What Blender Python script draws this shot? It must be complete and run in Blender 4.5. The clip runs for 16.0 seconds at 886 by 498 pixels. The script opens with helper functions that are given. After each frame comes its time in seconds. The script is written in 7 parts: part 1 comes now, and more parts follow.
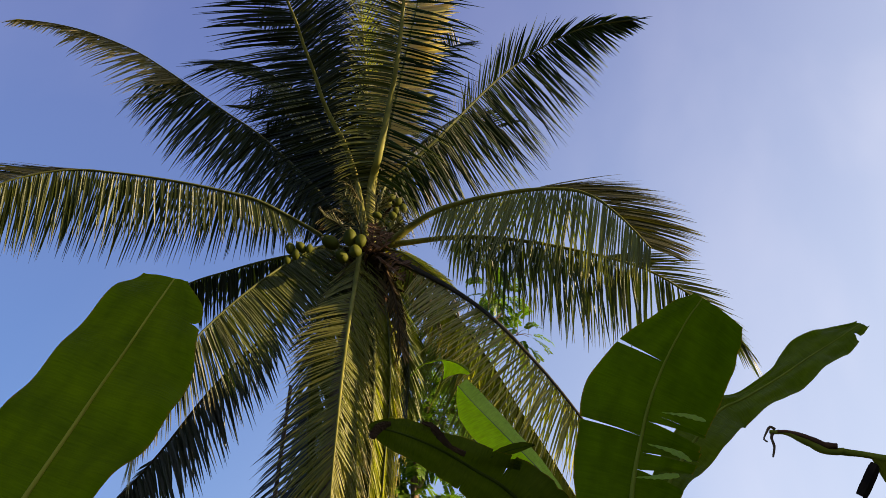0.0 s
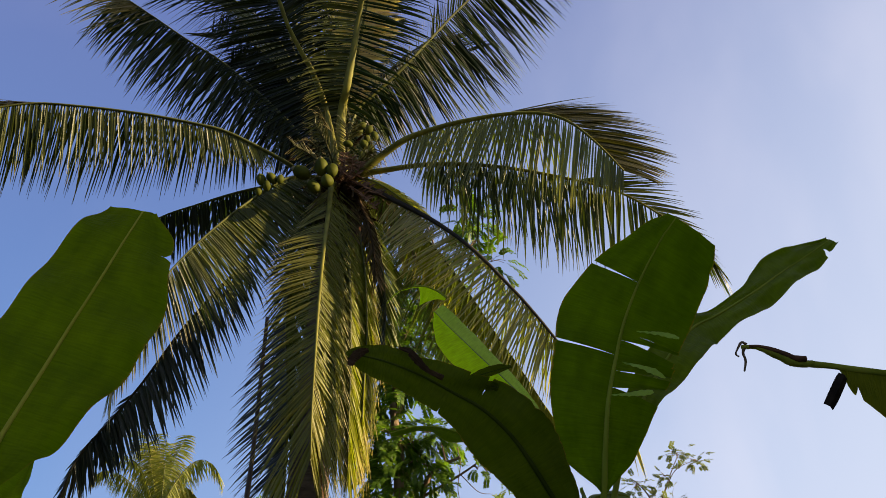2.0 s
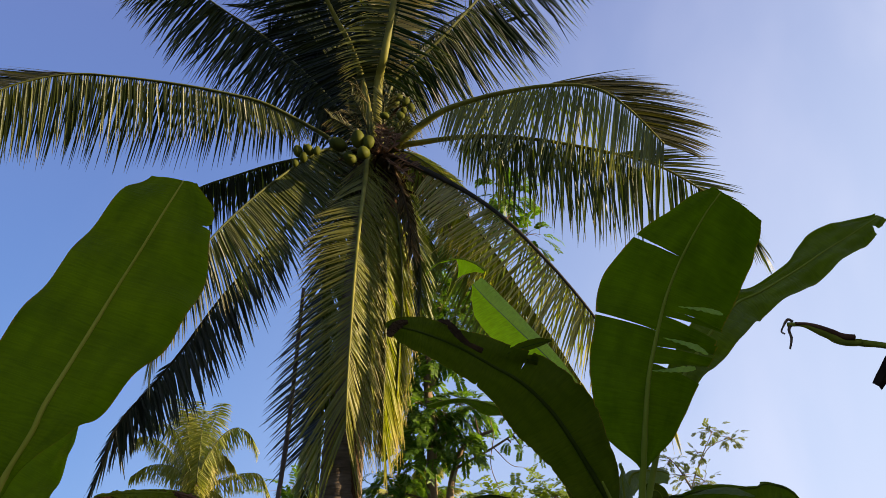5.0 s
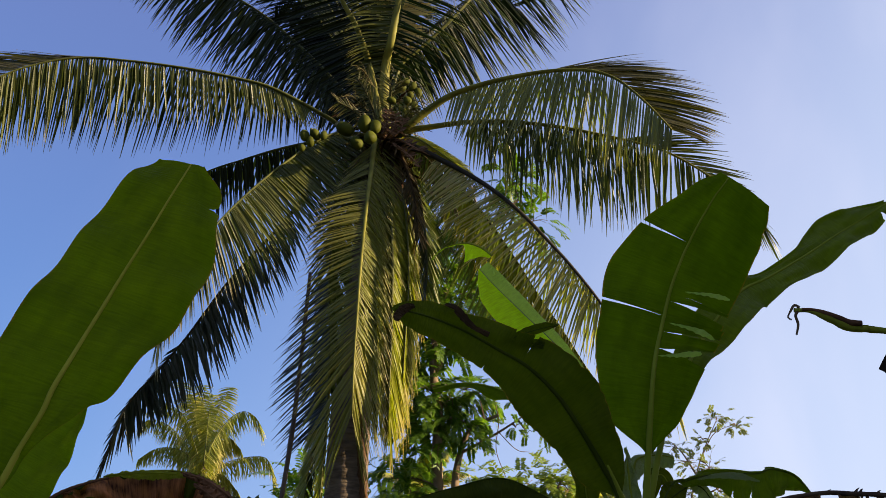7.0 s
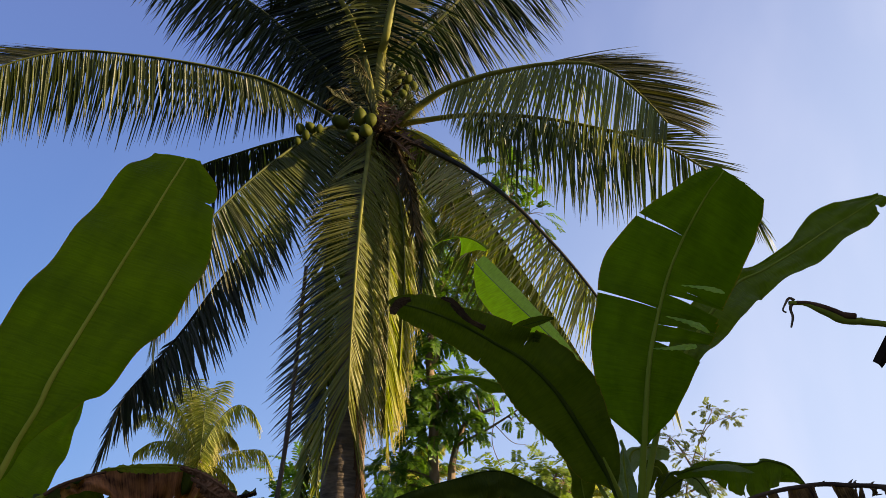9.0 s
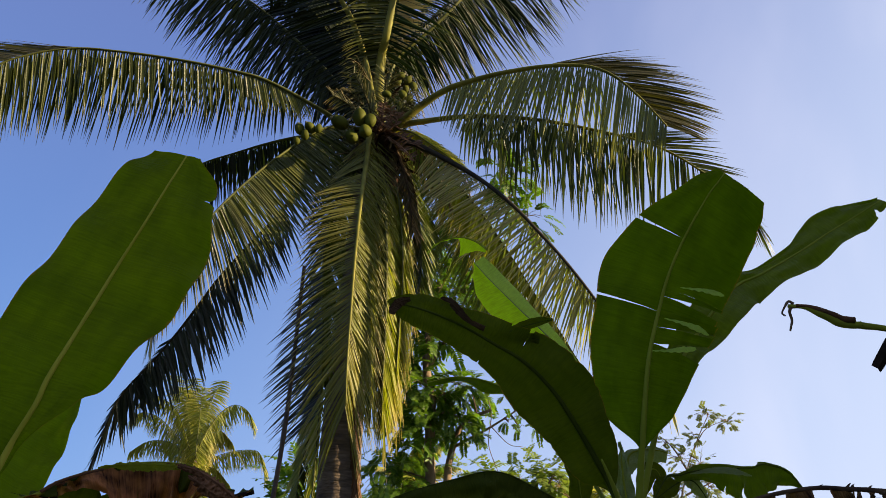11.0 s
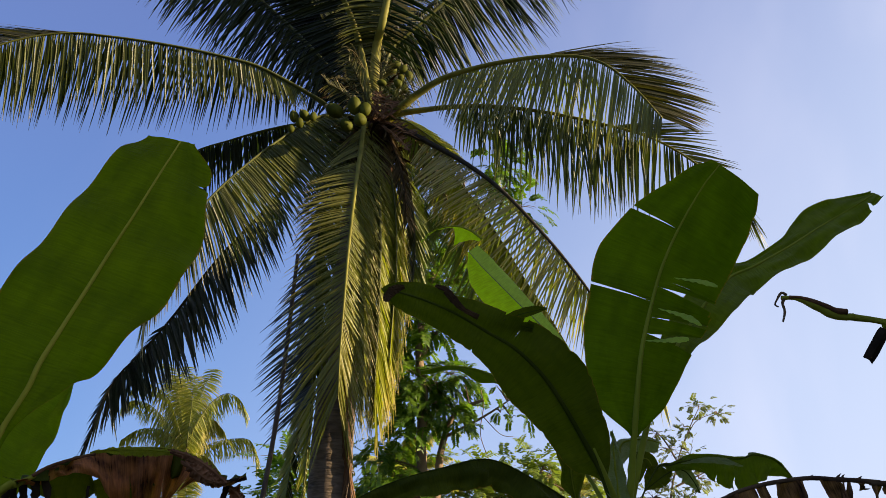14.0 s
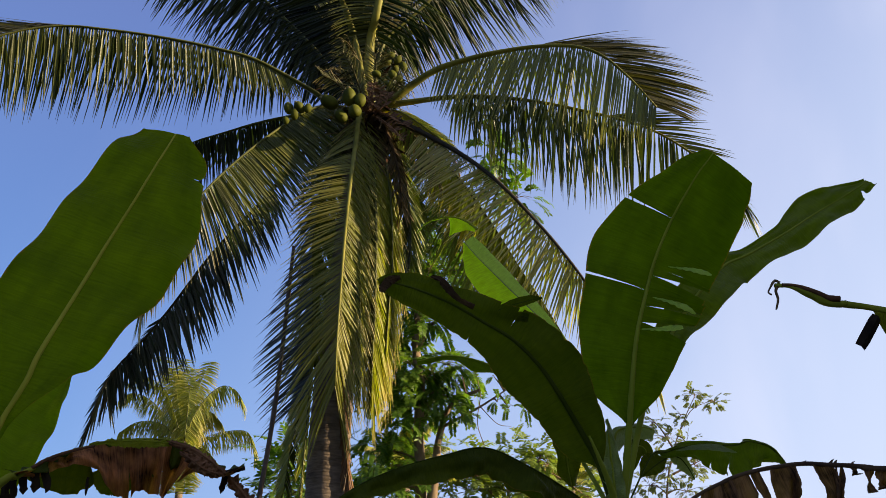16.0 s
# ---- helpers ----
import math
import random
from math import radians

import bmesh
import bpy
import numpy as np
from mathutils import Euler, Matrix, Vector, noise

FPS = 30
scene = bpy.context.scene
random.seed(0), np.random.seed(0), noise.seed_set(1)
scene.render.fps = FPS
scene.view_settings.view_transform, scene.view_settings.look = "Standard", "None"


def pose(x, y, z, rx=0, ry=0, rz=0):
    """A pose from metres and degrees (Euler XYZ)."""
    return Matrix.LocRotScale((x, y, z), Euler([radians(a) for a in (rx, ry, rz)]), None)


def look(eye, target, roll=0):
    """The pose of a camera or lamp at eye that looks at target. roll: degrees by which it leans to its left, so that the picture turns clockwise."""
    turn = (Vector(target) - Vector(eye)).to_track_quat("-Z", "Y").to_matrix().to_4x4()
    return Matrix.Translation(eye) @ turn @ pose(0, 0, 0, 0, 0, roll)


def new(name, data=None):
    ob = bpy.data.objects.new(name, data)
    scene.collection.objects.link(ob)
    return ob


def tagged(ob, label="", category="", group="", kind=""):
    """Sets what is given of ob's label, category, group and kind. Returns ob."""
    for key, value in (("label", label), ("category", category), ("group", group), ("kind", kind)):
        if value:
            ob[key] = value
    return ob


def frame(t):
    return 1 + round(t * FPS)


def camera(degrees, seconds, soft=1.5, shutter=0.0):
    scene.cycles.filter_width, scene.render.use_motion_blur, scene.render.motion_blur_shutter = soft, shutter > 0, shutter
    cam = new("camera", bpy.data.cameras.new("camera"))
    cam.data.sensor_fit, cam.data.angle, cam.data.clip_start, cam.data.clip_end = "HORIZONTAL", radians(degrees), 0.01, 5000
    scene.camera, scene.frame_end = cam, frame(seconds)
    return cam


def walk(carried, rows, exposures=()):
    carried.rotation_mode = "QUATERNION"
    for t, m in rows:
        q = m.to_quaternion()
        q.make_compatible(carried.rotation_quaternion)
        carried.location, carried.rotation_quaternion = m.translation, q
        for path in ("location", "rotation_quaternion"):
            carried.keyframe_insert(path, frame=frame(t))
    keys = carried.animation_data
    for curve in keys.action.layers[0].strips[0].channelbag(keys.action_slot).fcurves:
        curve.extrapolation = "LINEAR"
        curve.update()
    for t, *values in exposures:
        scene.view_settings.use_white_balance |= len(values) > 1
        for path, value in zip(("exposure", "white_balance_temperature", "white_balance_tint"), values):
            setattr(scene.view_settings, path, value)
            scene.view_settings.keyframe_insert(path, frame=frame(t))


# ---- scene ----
cam = camera(57.0, 16.0, soft=0.75)
PATH = [
    (0.0, 0.0, -0.0, 1.6, 123.0, -0.0, -0.0),
    (0.5, 0.0008, 0.0026, 1.6018, 121.625, 0.792, -0.494),
    (1.0, -0.0014, 0.0161, 1.6029, 120.26, 1.404, -0.853),
    (1.5, -0.0027, 0.023, 1.599, 118.978, 1.755, -0.859),
    (2.0, -0.001, 0.03, 1.6033, 117.982, 2.163, -0.867),
    (2.5, -0.0063, 0.0395, 1.6075, 117.354, 2.385, -0.63),
    (3.0, -0.0148, 0.0466, 1.6188, 117.188, 2.175, -0.129),
    (3.5, -0.0201, 0.0498, 1.6139, 117.013, 1.636, 0.266),
    (4.0, -0.0227, 0.0573, 1.6126, 116.731, 1.177, 0.523),
    (6.5, -0.0302, 0.0625, 1.6077, 115.428, 0.229, 1.26),
    (7.0, -0.0295, 0.0605, 1.6053, 115.187, 0.175, 1.224),
    (7.5, -0.0263, 0.058, 1.609, 115.025, 0.297, 1.105),
    (8.0, -0.0277, 0.0576, 1.6078, 114.884, 0.266, 1.067),
    (8.5, -0.0298, 0.058, 1.6056, 114.758, 0.306, 1.021),
    (9.0, -0.0308, 0.0557, 1.606, 114.691, 0.394, 0.994),
    (11.5, -0.0416, 0.0641, 1.6006, 114.836, -0.127, 0.438),
    (12.0, -0.0355, 0.0662, 1.6, 114.595, -0.16, 0.225),
    (12.5, -0.0372, 0.0599, 1.596, 114.417, -0.093, -0.063),
    (13.0, -0.039, 0.0628, 1.5929, 114.29, -0.134, -0.215),
    (13.5, -0.0397, 0.0652, 1.5935, 114.229, -0.179, -0.17),
    (14.0, -0.0451, 0.0692, 1.5935, 114.18, -0.31, -0.04),
    (14.5, -0.0429, 0.0692, 1.5944, 114.147, -0.311, 0.09),
    (15.0, -0.0429, 0.0654, 1.595, 114.081, -0.119, 0.024),
    (15.5, -0.0407, 0.0633, 1.5924, 113.879, 0.054, -0.038),
    (16.0, -0.0423, 0.0553, 1.5862, 113.536, 0.185, -0.12),
]
walk(cam, [(t, pose(*p)) for t, *p in PATH], [(0.0, 1.50, 7200, 19), (1.0, 1.46, 7700, 20), (2.0, 1.43, 7250, 19), (3.0, 1.43, 6900, 19), (4.0, 1.48, 6900, 19), (6.5, 1.51, 6900, 19), (16.0, 1.51, 6900, 19)])

# ---- sky and sun ----
SUN_AZ, SUN_EL = 97.0, 20.0      # degrees clockwise from the view's heading (+y), degrees up
world = bpy.data.worlds.new("sky")
scene.world = world
world.use_nodes = True
nt = world.node_tree
bg = nt.nodes["Background"]
sky = nt.nodes.new("ShaderNodeTexSky")
sky.sky_type = "NISHITA"
sky.sun_disc = False
sky.sun_elevation, sky.sun_rotation = radians(SUN_EL), radians(SUN_AZ)
sky.air_density, sky.dust_density, sky.ozone_density = 1.0, 0.7, 3.0
# thin high wisps
co = nt.nodes.new("ShaderNodeTexCoord")
mp = nt.nodes.new("ShaderNodeMapping")
mp.inputs["Scale"].default_value = (2.6, 2.6, 0.8)
wisp = nt.nodes.new("ShaderNodeTexNoise")
wisp.inputs["Scale"].default_value, wisp.inputs["Detail"].default_value, wisp.inputs["Distortion"].default_value = 1.7, 4.0, 0.3
cover = nt.nodes.new("ShaderNodeMapRange")
cover.inputs[1].default_value, cover.inputs[2].default_value, cover.inputs[4].default_value = 0.5, 0.95, 0.3
blend = nt.nodes.new("ShaderNodeMix")
blend.data_type = "RGBA"
blend.inputs[7].default_value = (6.2, 6.2, 6.6, 1)
nt.links.new(co.outputs["Generated"], mp.inputs[0])
nt.links.new(mp.outputs[0], wisp.inputs["Vector"])
nt.links.new(wisp.outputs[0], cover.inputs[0])
nt.links.new(cover.outputs[0], blend.inputs[0])
nt.links.new(sky.outputs[0], blend.inputs[6])
# hazy glow that widens towards the sun's side
glow = nt.nodes.new("ShaderNodeVectorMath")
glow.operation = "DOT_PRODUCT"
glow.inputs[1].default_value = (math.sin(radians(95)), math.cos(radians(95)), -0.80)
haze = nt.nodes.new("ShaderNodeMapRange")
haze.interpolation_type = "SMOOTHSTEP"
haze.inputs[1].default_value, haze.inputs[2].default_value, haze.inputs[4].default_value = -0.85, 0.58, 0.97
veil = nt.nodes.new("ShaderNodeMix")
veil.data_type = "RGBA"
veil.inputs[7].default_value = (2.92, 3.58, 4.55, 1)
nt.links.new(co.outputs["Generated"], glow.inputs[0])
nt.links.new(glow.outputs["Value"], haze.inputs[0])
nt.links.new(haze.outputs[0], veil.inputs[0])
body = nt.nodes.new("ShaderNodeMix")
body.data_type = "RGBA"
body.inputs[0].default_value = 0.85
height = nt.nodes.new("ShaderNodeSeparateXYZ")
rise = nt.nodes.new("ShaderNodeMapRange")
rise.inputs[1].default_value, rise.inputs[2].default_value = 0.1, 0.75
tone = nt.nodes.new("ShaderNodeMix")
tone.data_type = "RGBA"
tone.inputs[6].default_value, tone.inputs[7].default_value = (0.46, 1.36, 3.25, 1), (0.61, 0.91, 2.3, 1)
nt.links.new(co.outputs["Generated"], height.inputs[0])
nt.links.new(height.outputs[2], rise.inputs[0])
nt.links.new(rise.outputs[0], tone.inputs[0])
nt.links.new(tone.outputs[2], body.inputs[7])
nt.links.new(blend.outputs[2], body.inputs[6])
nt.links.new(body.outputs[2], veil.inputs[6])
streak = nt.nodes.new("ShaderNodeMapRange")
streak.inputs[1].default_value, streak.inputs[2].default_value, streak.inputs[4].default_value = 0.47, 0.76, 0.3
thin = nt.nodes.new("ShaderNodeMath")
thin.operation = "MULTIPLY"
cloud = nt.nodes.new("ShaderNodeMix")
cloud.data_type = "RGBA"
cloud.inputs[7].default_value = (4.3, 4.5, 5.1, 1)
nt.links.new(wisp.outputs[0], streak.inputs[0])
nt.links.new(streak.outputs[0], thin.inputs[0])
nt.links.new(haze.outputs[0], thin.inputs[1])
nt.links.new(thin.outputs[0], cloud.inputs[0])
nt.links.new(veil.outputs[2], cloud.inputs[6])
nt.links.new(cloud.outputs[2], bg.inputs[0])
bg.inputs[1].default_value = 0.0833
sun = new("sun", bpy.data.lights.new("sun", "SUN"))
sun.data.energy, sun.data.angle, sun.data.color = 5.0, radians(0.6), (1.0, 0.83, 0.52)
sx, sy = math.sin(radians(SUN_AZ)), math.cos(radians(SUN_AZ))
sun.matrix_world = look((sx * 50, sy * 50, 50 * math.tan(radians(SUN_EL))), (0, 0, 0))


# ---- materials ----
def nodes(name):
    m = bpy.data.materials.new(name)
    m.use_nodes = True
    t = m.node_tree
    t.nodes.clear()
    out = t.nodes.new("ShaderNodeOutputMaterial")
    return m, t, out


def put(t, kind, ins=None, **props):
    n = t.nodes.new("ShaderNode" + kind)
    for k, v in props.items():
        if k == "operation":
            n.operation = v
        elif k == "blend_type":
            n.blend_type = v
        elif k == "data_type":
            n.data_type = v
        elif k == "wave_type":
            n.wave_type = v
        elif k == "bands_direction":
            n.bands_direction = v
    for k, v in (ins or {}).items():
        if hasattr(v, "is_output"):
            t.links.new(v, n.inputs[k])
        else:
            n.inputs[k].default_value = v
    return n


def ramp(t, fac, stops):
    n = t.nodes.new("ShaderNodeValToRGB")
    t.links.new(fac, n.inputs[0])
    e = n.color_ramp.elements
    while len(e) < len(stops):
        e.new(0.5)
    for el, (p, c) in zip(e, stops):
        el.position, el.color = p, (*c, 1)
    return n.outputs[0]


def mix(t, fac, a, b, blend="MIX"):
    n = put(t, "Mix", {0: fac, 6: a, 7: b}, data_type="RGBA", blend_type=blend)
    return n.outputs[2]


def stretched(t, source, scale, noise_scale, detail=4.0):
    mp = put(t, "Mapping", {"Vector": source, "Scale": scale})
    return put(t, "TexNoise", {"Vector": mp.outputs[0], "Scale": noise_scale, "Detail": detail}).outputs[0]


def leaf_shader(t, out, colour, glow, rough, through_share, normal=None, spec=0.5):
    """A thin leaf: gloss and diffuse above, light shining through."""
    p = put(t, "BsdfPrincipled", {"Base Color": colour, "Roughness": rough, "Specular IOR Level": spec})
    tr = put(t, "BsdfTranslucent", {"Color": glow})
    if normal:
        t.links.new(normal, p.inputs["Normal"])
        t.links.new(normal, tr.inputs["Normal"])
    mx = put(t, "MixShader", {0: through_share, 1: p.outputs[0], 2: tr.outputs[0]})
    t.links.new(mx.outputs[0], out.inputs[0])


def palm_leaf_material(name, dark, light, tip, share=0.3, tip_from=0.8, rough=0.38, spec=0.28):
    m, t, out = nodes(name)
    uv = put(t, "UVMap").outputs[0]
    xyz = put(t, "SeparateXYZ", {0: uv})
    isl = put(t, "Math", {0: put(t, "NewGeometry").outputs["Random Per Island"], 1: put(t, "ObjectInfo").outputs["Random"]}, operation="ADD").outputs[0]
    isl = put(t, "Math", {0: isl}, operation="FRACT").outputs[0]
    coarse = put(t, "TexNoise", {"Scale": 1.6, "Detail": 3.0}).outputs[0]
    base = mix(t, put(t, "Math", {0: isl, 1: coarse}, operation="MULTIPLY").outputs[0], (*dark, 1), (*light, 1))
    fine = stretched(t, uv, (3, 60, 1), 6.0)
    base = mix(t, 0.35, base, ramp(t, fine, [(0.3, (0.45, 0.45, 0.4)), (0.75, (1.25, 1.25, 1.1))]), "MULTIPLY")
    # dry tips
    reach = put(t, "Math", {0: xyz.outputs[0], 1: put(t, "Math", {0: isl, 1: 0.35}, operation="MULTIPLY").outputs[0]}, operation="ADD")
    dry = put(t, "MapRange", {0: reach.outputs[0], 1: tip_from, 2: tip_from + 0.35}).outputs[0]
    base = mix(t, dry, base, (*tip, 1))
    glow = mix(t, 1.0, base, (1.5, 1.6, 0.7, 1), "MULTIPLY")
    bump = put(t, "Bump", {"Strength": 0.25, "Distance": 0.004, "Height": fine}).outputs[0]
    leaf_shader(t, out, base, glow, rough, share, bump, spec)
    return m


def banana_material(name, dark, light, share=0.4, dry_amount=0.0, dry=(0.22, 0.10, 0.036), rough=0.42, spec=0.05):
    m, t, out = nodes(name)
    uv = put(t, "UVMap").outputs[0]
    xyz = put(t, "SeparateXYZ", {0: uv})
    veins = stretched(t, uv, (110, 1.0, 1), 2.2, 4.0)
    patch = stretched(t, uv, (5, 1.5, 1), 1.6, 3.0)
    base = mix(t, patch, (*dark, 1), (*light, 1))
    base = mix(t, 0.36, base, ramp(t, veins, [(0.32, (0.5, 0.55, 0.45)), (0.68, (1.3, 1.25, 1.1))]), "MULTIPLY")
    if dry_amount > 0:
        big = stretched(t, uv, (9, 1.6, 1), 1.4, 5.0)
        at = put(t, "MapRange", {0: big, 1: 1.0 - dry_amount - 0.08, 2: 1.0 - dry_amount + 0.06}).outputs[0]
        # streaked dry browns; the darkest also paint shade into the folds
        fold_streaks = stretched(t, uv, (11, 0.9, 1), 2.0, 4.0)
        tone = put(t, "Math", {0: put(t, "Math", {0: veins, 1: 0.45}, operation="MULTIPLY").outputs[0], 1: fold_streaks}, operation="ADD").outputs[0]
        brown = mix(t, put(t, "MapRange", {0: tone, 1: 0.52, 2: 0.88}).outputs[0], (*[c * 0.10 for c in dry], 1), (*[c * 2.0 for c in dry], 1))
        base = mix(t, at, base, brown)
    else:
        # thin dry rim
        noise_v = stretched(t, uv, (30, 1, 1), 2.0, 2.0)
        rim = put(t, "Math", {0: xyz.outputs[1], 1: put(t, "Math", {0: noise_v, 1: 0.09}, operation="MULTIPLY").outputs[0]}, operation="ADD")
        at = put(t, "MapRange", {0: rim.outputs[0], 1: 1.02, 2: 1.06}).outputs[0]
        base = mix(t, at, base, (*dry, 1))
    glow = mix(t, 1.0, base, (2.0, 2.4, 0.4, 1), "MULTIPLY")
    bump = put(t, "Bump", {"Strength": 0.6, "Distance": 0.008, "Height": veins}).outputs[0]
    leaf_shader(t, out, base, glow, rough, share, bump, spec)
    return m


def plain_material(name, a, b, scale=8.0, stretch=(1, 1, 1), rough=0.6, bump=0.3, dist=0.01, detail=5.0, spec=0.4):
    m, t, out = nodes(name)
    co = put(t, "TexCoord").outputs["Object"]
    n = stretched(t, co, stretch, scale, detail)
    big = stretched(t, co, stretch, scale * 0.2, 2.0)
    f = put(t, "Math", {0: n, 1: big}, operation="ADD").outputs[0]
    base = ramp(t, put(t, "MapRange", {0: f, 1: 0.7, 2: 1.3}).outputs[0], [(0.0, a), (1.0, b)])
    bp = put(t, "Bump", {"Strength": bump, "Distance": dist, "Height": n}).outputs[0]
    p = put(t, "BsdfPrincipled", {"Base Color": base, "Roughness": rough, "Normal": bp, "Specular IOR Level": spec})
    t.links.new(p.outputs[0], out.inputs[0])
    return m


# near-black green: shade inside the crown is put into the leaflet colour
FROND = palm_leaf_material("palm leaflet green deep in shade", (0.005, 0.010, 0.002), (0.020, 0.030, 0.006), (0.12, 0.11, 0.04), tip_from=1.1, share=0.12, spec=0.2)
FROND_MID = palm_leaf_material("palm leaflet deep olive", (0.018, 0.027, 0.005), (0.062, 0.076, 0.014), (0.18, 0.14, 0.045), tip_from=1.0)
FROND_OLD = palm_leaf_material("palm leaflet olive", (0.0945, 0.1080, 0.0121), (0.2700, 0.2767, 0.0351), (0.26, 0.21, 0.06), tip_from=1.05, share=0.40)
# the next three copy one olive lighter and darker for light and shade
FROND_LIT = palm_leaf_material("palm leaflet olive lit", (0.1045, 0.1122, 0.0330), (0.2970, 0.2992, 0.0935), (0.30, 0.25, 0.10), tip_from=1.05, share=0.32)
FROND_SIDE = palm_leaf_material("palm leaflet olive half shaded", (0.0783, 0.1061, 0.0174), (0.2506, 0.2836, 0.0470), (0.18, 0.14, 0.045), tip_from=1.05, share=0.35)
FROND_DIM = palm_leaf_material("palm leaflet olive shaded", (0.0360, 0.0468, 0.0090), (0.1404, 0.1476, 0.0252), (0.16, 0.14, 0.045), tip_from=1.12, share=0.20)
# yellow-green raised to put sunlight into the leaflet colour
FROND_SUN_YELLOW = palm_leaf_material("palm leaflet sunlit yellow-green", (0.1920, 0.2160, 0.0168), (0.4320, 0.4200, 0.0480), (0.34, 0.27, 0.08), share=0.45)
# bright gold in place of sun that other fronds block here
FROND_SUN_GOLD = palm_leaf_material("palm leaflet sunlit gold", (0.46, 0.42, 0.05), (0.68, 0.60, 0.10), (0.6, 0.5, 0.12), share=0.5)
FROND_SUN = palm_leaf_material("far palm leaflet", (0.16, 0.175, 0.025), (0.42, 0.41, 0.06), (0.46, 0.38, 0.12), share=0.45)
FROND_STRAW = palm_leaf_material("palm leaflet straw", (0.1900, 0.1615, 0.0665), (0.5130, 0.4180, 0.1900), (0.3, 0.25, 0.14), share=0.25)
FROND_DRY = palm_leaf_material("palm leaflet dry", (0.07, 0.048, 0.02), (0.19, 0.135, 0.055), (0.24, 0.16, 0.07), share=0.2, rough=0.7)
FROND_FAR = palm_leaf_material("palm leaflet sunlit", (0.19, 0.22, 0.04), (0.40, 0.39, 0.09), (0.42, 0.35, 0.13), share=0.5)
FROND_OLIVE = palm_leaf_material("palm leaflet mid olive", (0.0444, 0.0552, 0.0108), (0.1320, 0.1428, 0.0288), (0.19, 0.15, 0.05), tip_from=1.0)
# green darkened to paint the upper fronds' shaded undersides
FROND_GREEN = palm_leaf_material("palm leaflet green in shade", (0.005, 0.012, 0.002), (0.020, 0.040, 0.005), (0.20, 0.24, 0.04), tip_from=1.0, share=0.12, spec=0.10)
# darker leaflet copy with shade put into its colour
FROND_SHADE = palm_leaf_material("palm leaflet shaded green", (0.0269, 0.0403, 0.0067), (0.1008, 0.1277, 0.0235), (0.18, 0.15, 0.05), tip_from=1.05)
# dark blue green: shade and sky sheen are put into the leaflet colour
FROND_BLUE_SHADE = palm_leaf_material("palm leaflet shaded with sky sheen", (0.010, 0.017, 0.012), (0.034, 0.048, 0.030), (0.05, 0.05, 0.02), tip_from=1.15, rough=0.32, spec=0.6)
FROND_BRONZE = palm_leaf_material("palm leaflet bronze", (0.040, 0.040, 0.012), (0.105, 0.095, 0.030), (0.22, 0.18, 0.06), tip_from=0.95)
# old olive leaflets, with the light on them put in as tan
FROND_LIT_TAN = palm_leaf_material("palm leaflet olive lit tan", (0.1235, 0.1274, 0.0234), (0.3510, 0.3185, 0.0715), (0.32, 0.26, 0.09), tip_from=0.95, share=0.35)
# sandy tone paints glancing sun onto the low frond
FROND_SUN_SAND = palm_leaf_material("palm leaflet olive sunlit sandy", (0.24, 0.21, 0.072), (0.54, 0.47, 0.18), (0.46, 0.38, 0.17), tip_from=1.0, share=0.4)
# young yellow leaflets lightened to cream, strong sun painted in
FROND_SUN_PALE = palm_leaf_material("young palm leaflet sunlit cream", (0.55, 0.41, 0.17), (0.78, 0.60, 0.29), (0.75, 0.58, 0.3), share=0.4)
FROND_RUST = palm_leaf_material("dead palm leaflet rust", (0.09, 0.045, 0.022), (0.20, 0.10, 0.05), (0.22, 0.12, 0.06), share=0.15, rough=0.7)
FIBRE_GREEN = palm_leaf_material("curled green fibre", (0.05, 0.055, 0.012), (0.12, 0.12, 0.03), (0.16, 0.13, 0.05), share=0.2)
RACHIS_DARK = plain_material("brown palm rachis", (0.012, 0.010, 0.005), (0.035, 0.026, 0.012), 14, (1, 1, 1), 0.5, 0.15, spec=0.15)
# brighter rachis copy: sun on the petioles is put into the colour
RACHIS_LIT = plain_material("lit yellow-green palm rachis", (0.085, 0.088, 0.014), (0.21, 0.195, 0.035), 10, (1, 1, 1), 0.5, 0.15, spec=0.15)
SPATHE = plain_material("torn brown sheath", (0.035, 0.018, 0.010), (0.22, 0.12, 0.065), 16, (1, 1, 0.3), 0.9, 0.6, spec=0.04)
RACHIS = plain_material("palm rachis", (0.036, 0.043, 0.009), (0.088, 0.093, 0.02), 14, (1, 1, 1), 0.5, 0.15, spec=0.15)
RACHIS_DRY = plain_material("dry rachis", (0.02, 0.013, 0.007), (0.06, 0.04, 0.02), 14, (1, 1, 1), 0.8, 0.3, spec=0.06)
BARK = plain_material("palm bark", (0.06, 0.046, 0.034), (0.19, 0.148, 0.11), 9, (1, 1, 5), 0.85, 0.8, 0.02, spec=0.08)
FIBRE = plain_material("palm fibre", (0.008, 0.004, 0.0025), (0.052, 0.024, 0.013), 22, (1, 1, 0.2), 0.9, 0.9, 0.02, spec=0.04)
NUT = plain_material("coconut husk", (0.021, 0.028, 0.003), (0.066, 0.074, 0.009), 7, (1, 1, 1), 0.6, 0.1, spec=0.06)
FLOWER = plain_material("palm flower stalk", (0.03, 0.028, 0.008), (0.085, 0.072, 0.024), 20, (1, 1, 1), 0.7, 0.3, spec=0.1)
CALYX = plain_material("coconut calyx", (0.07, 0.065, 0.02), (0.15, 0.13, 0.05), 20, (1, 1, 1), 0.6, 0.3)
POLE = plain_material("grey pole", (0.022, 0.015, 0.010), (0.075, 0.052, 0.036), 10, (1, 1, 0.3), 0.8, 0.5)
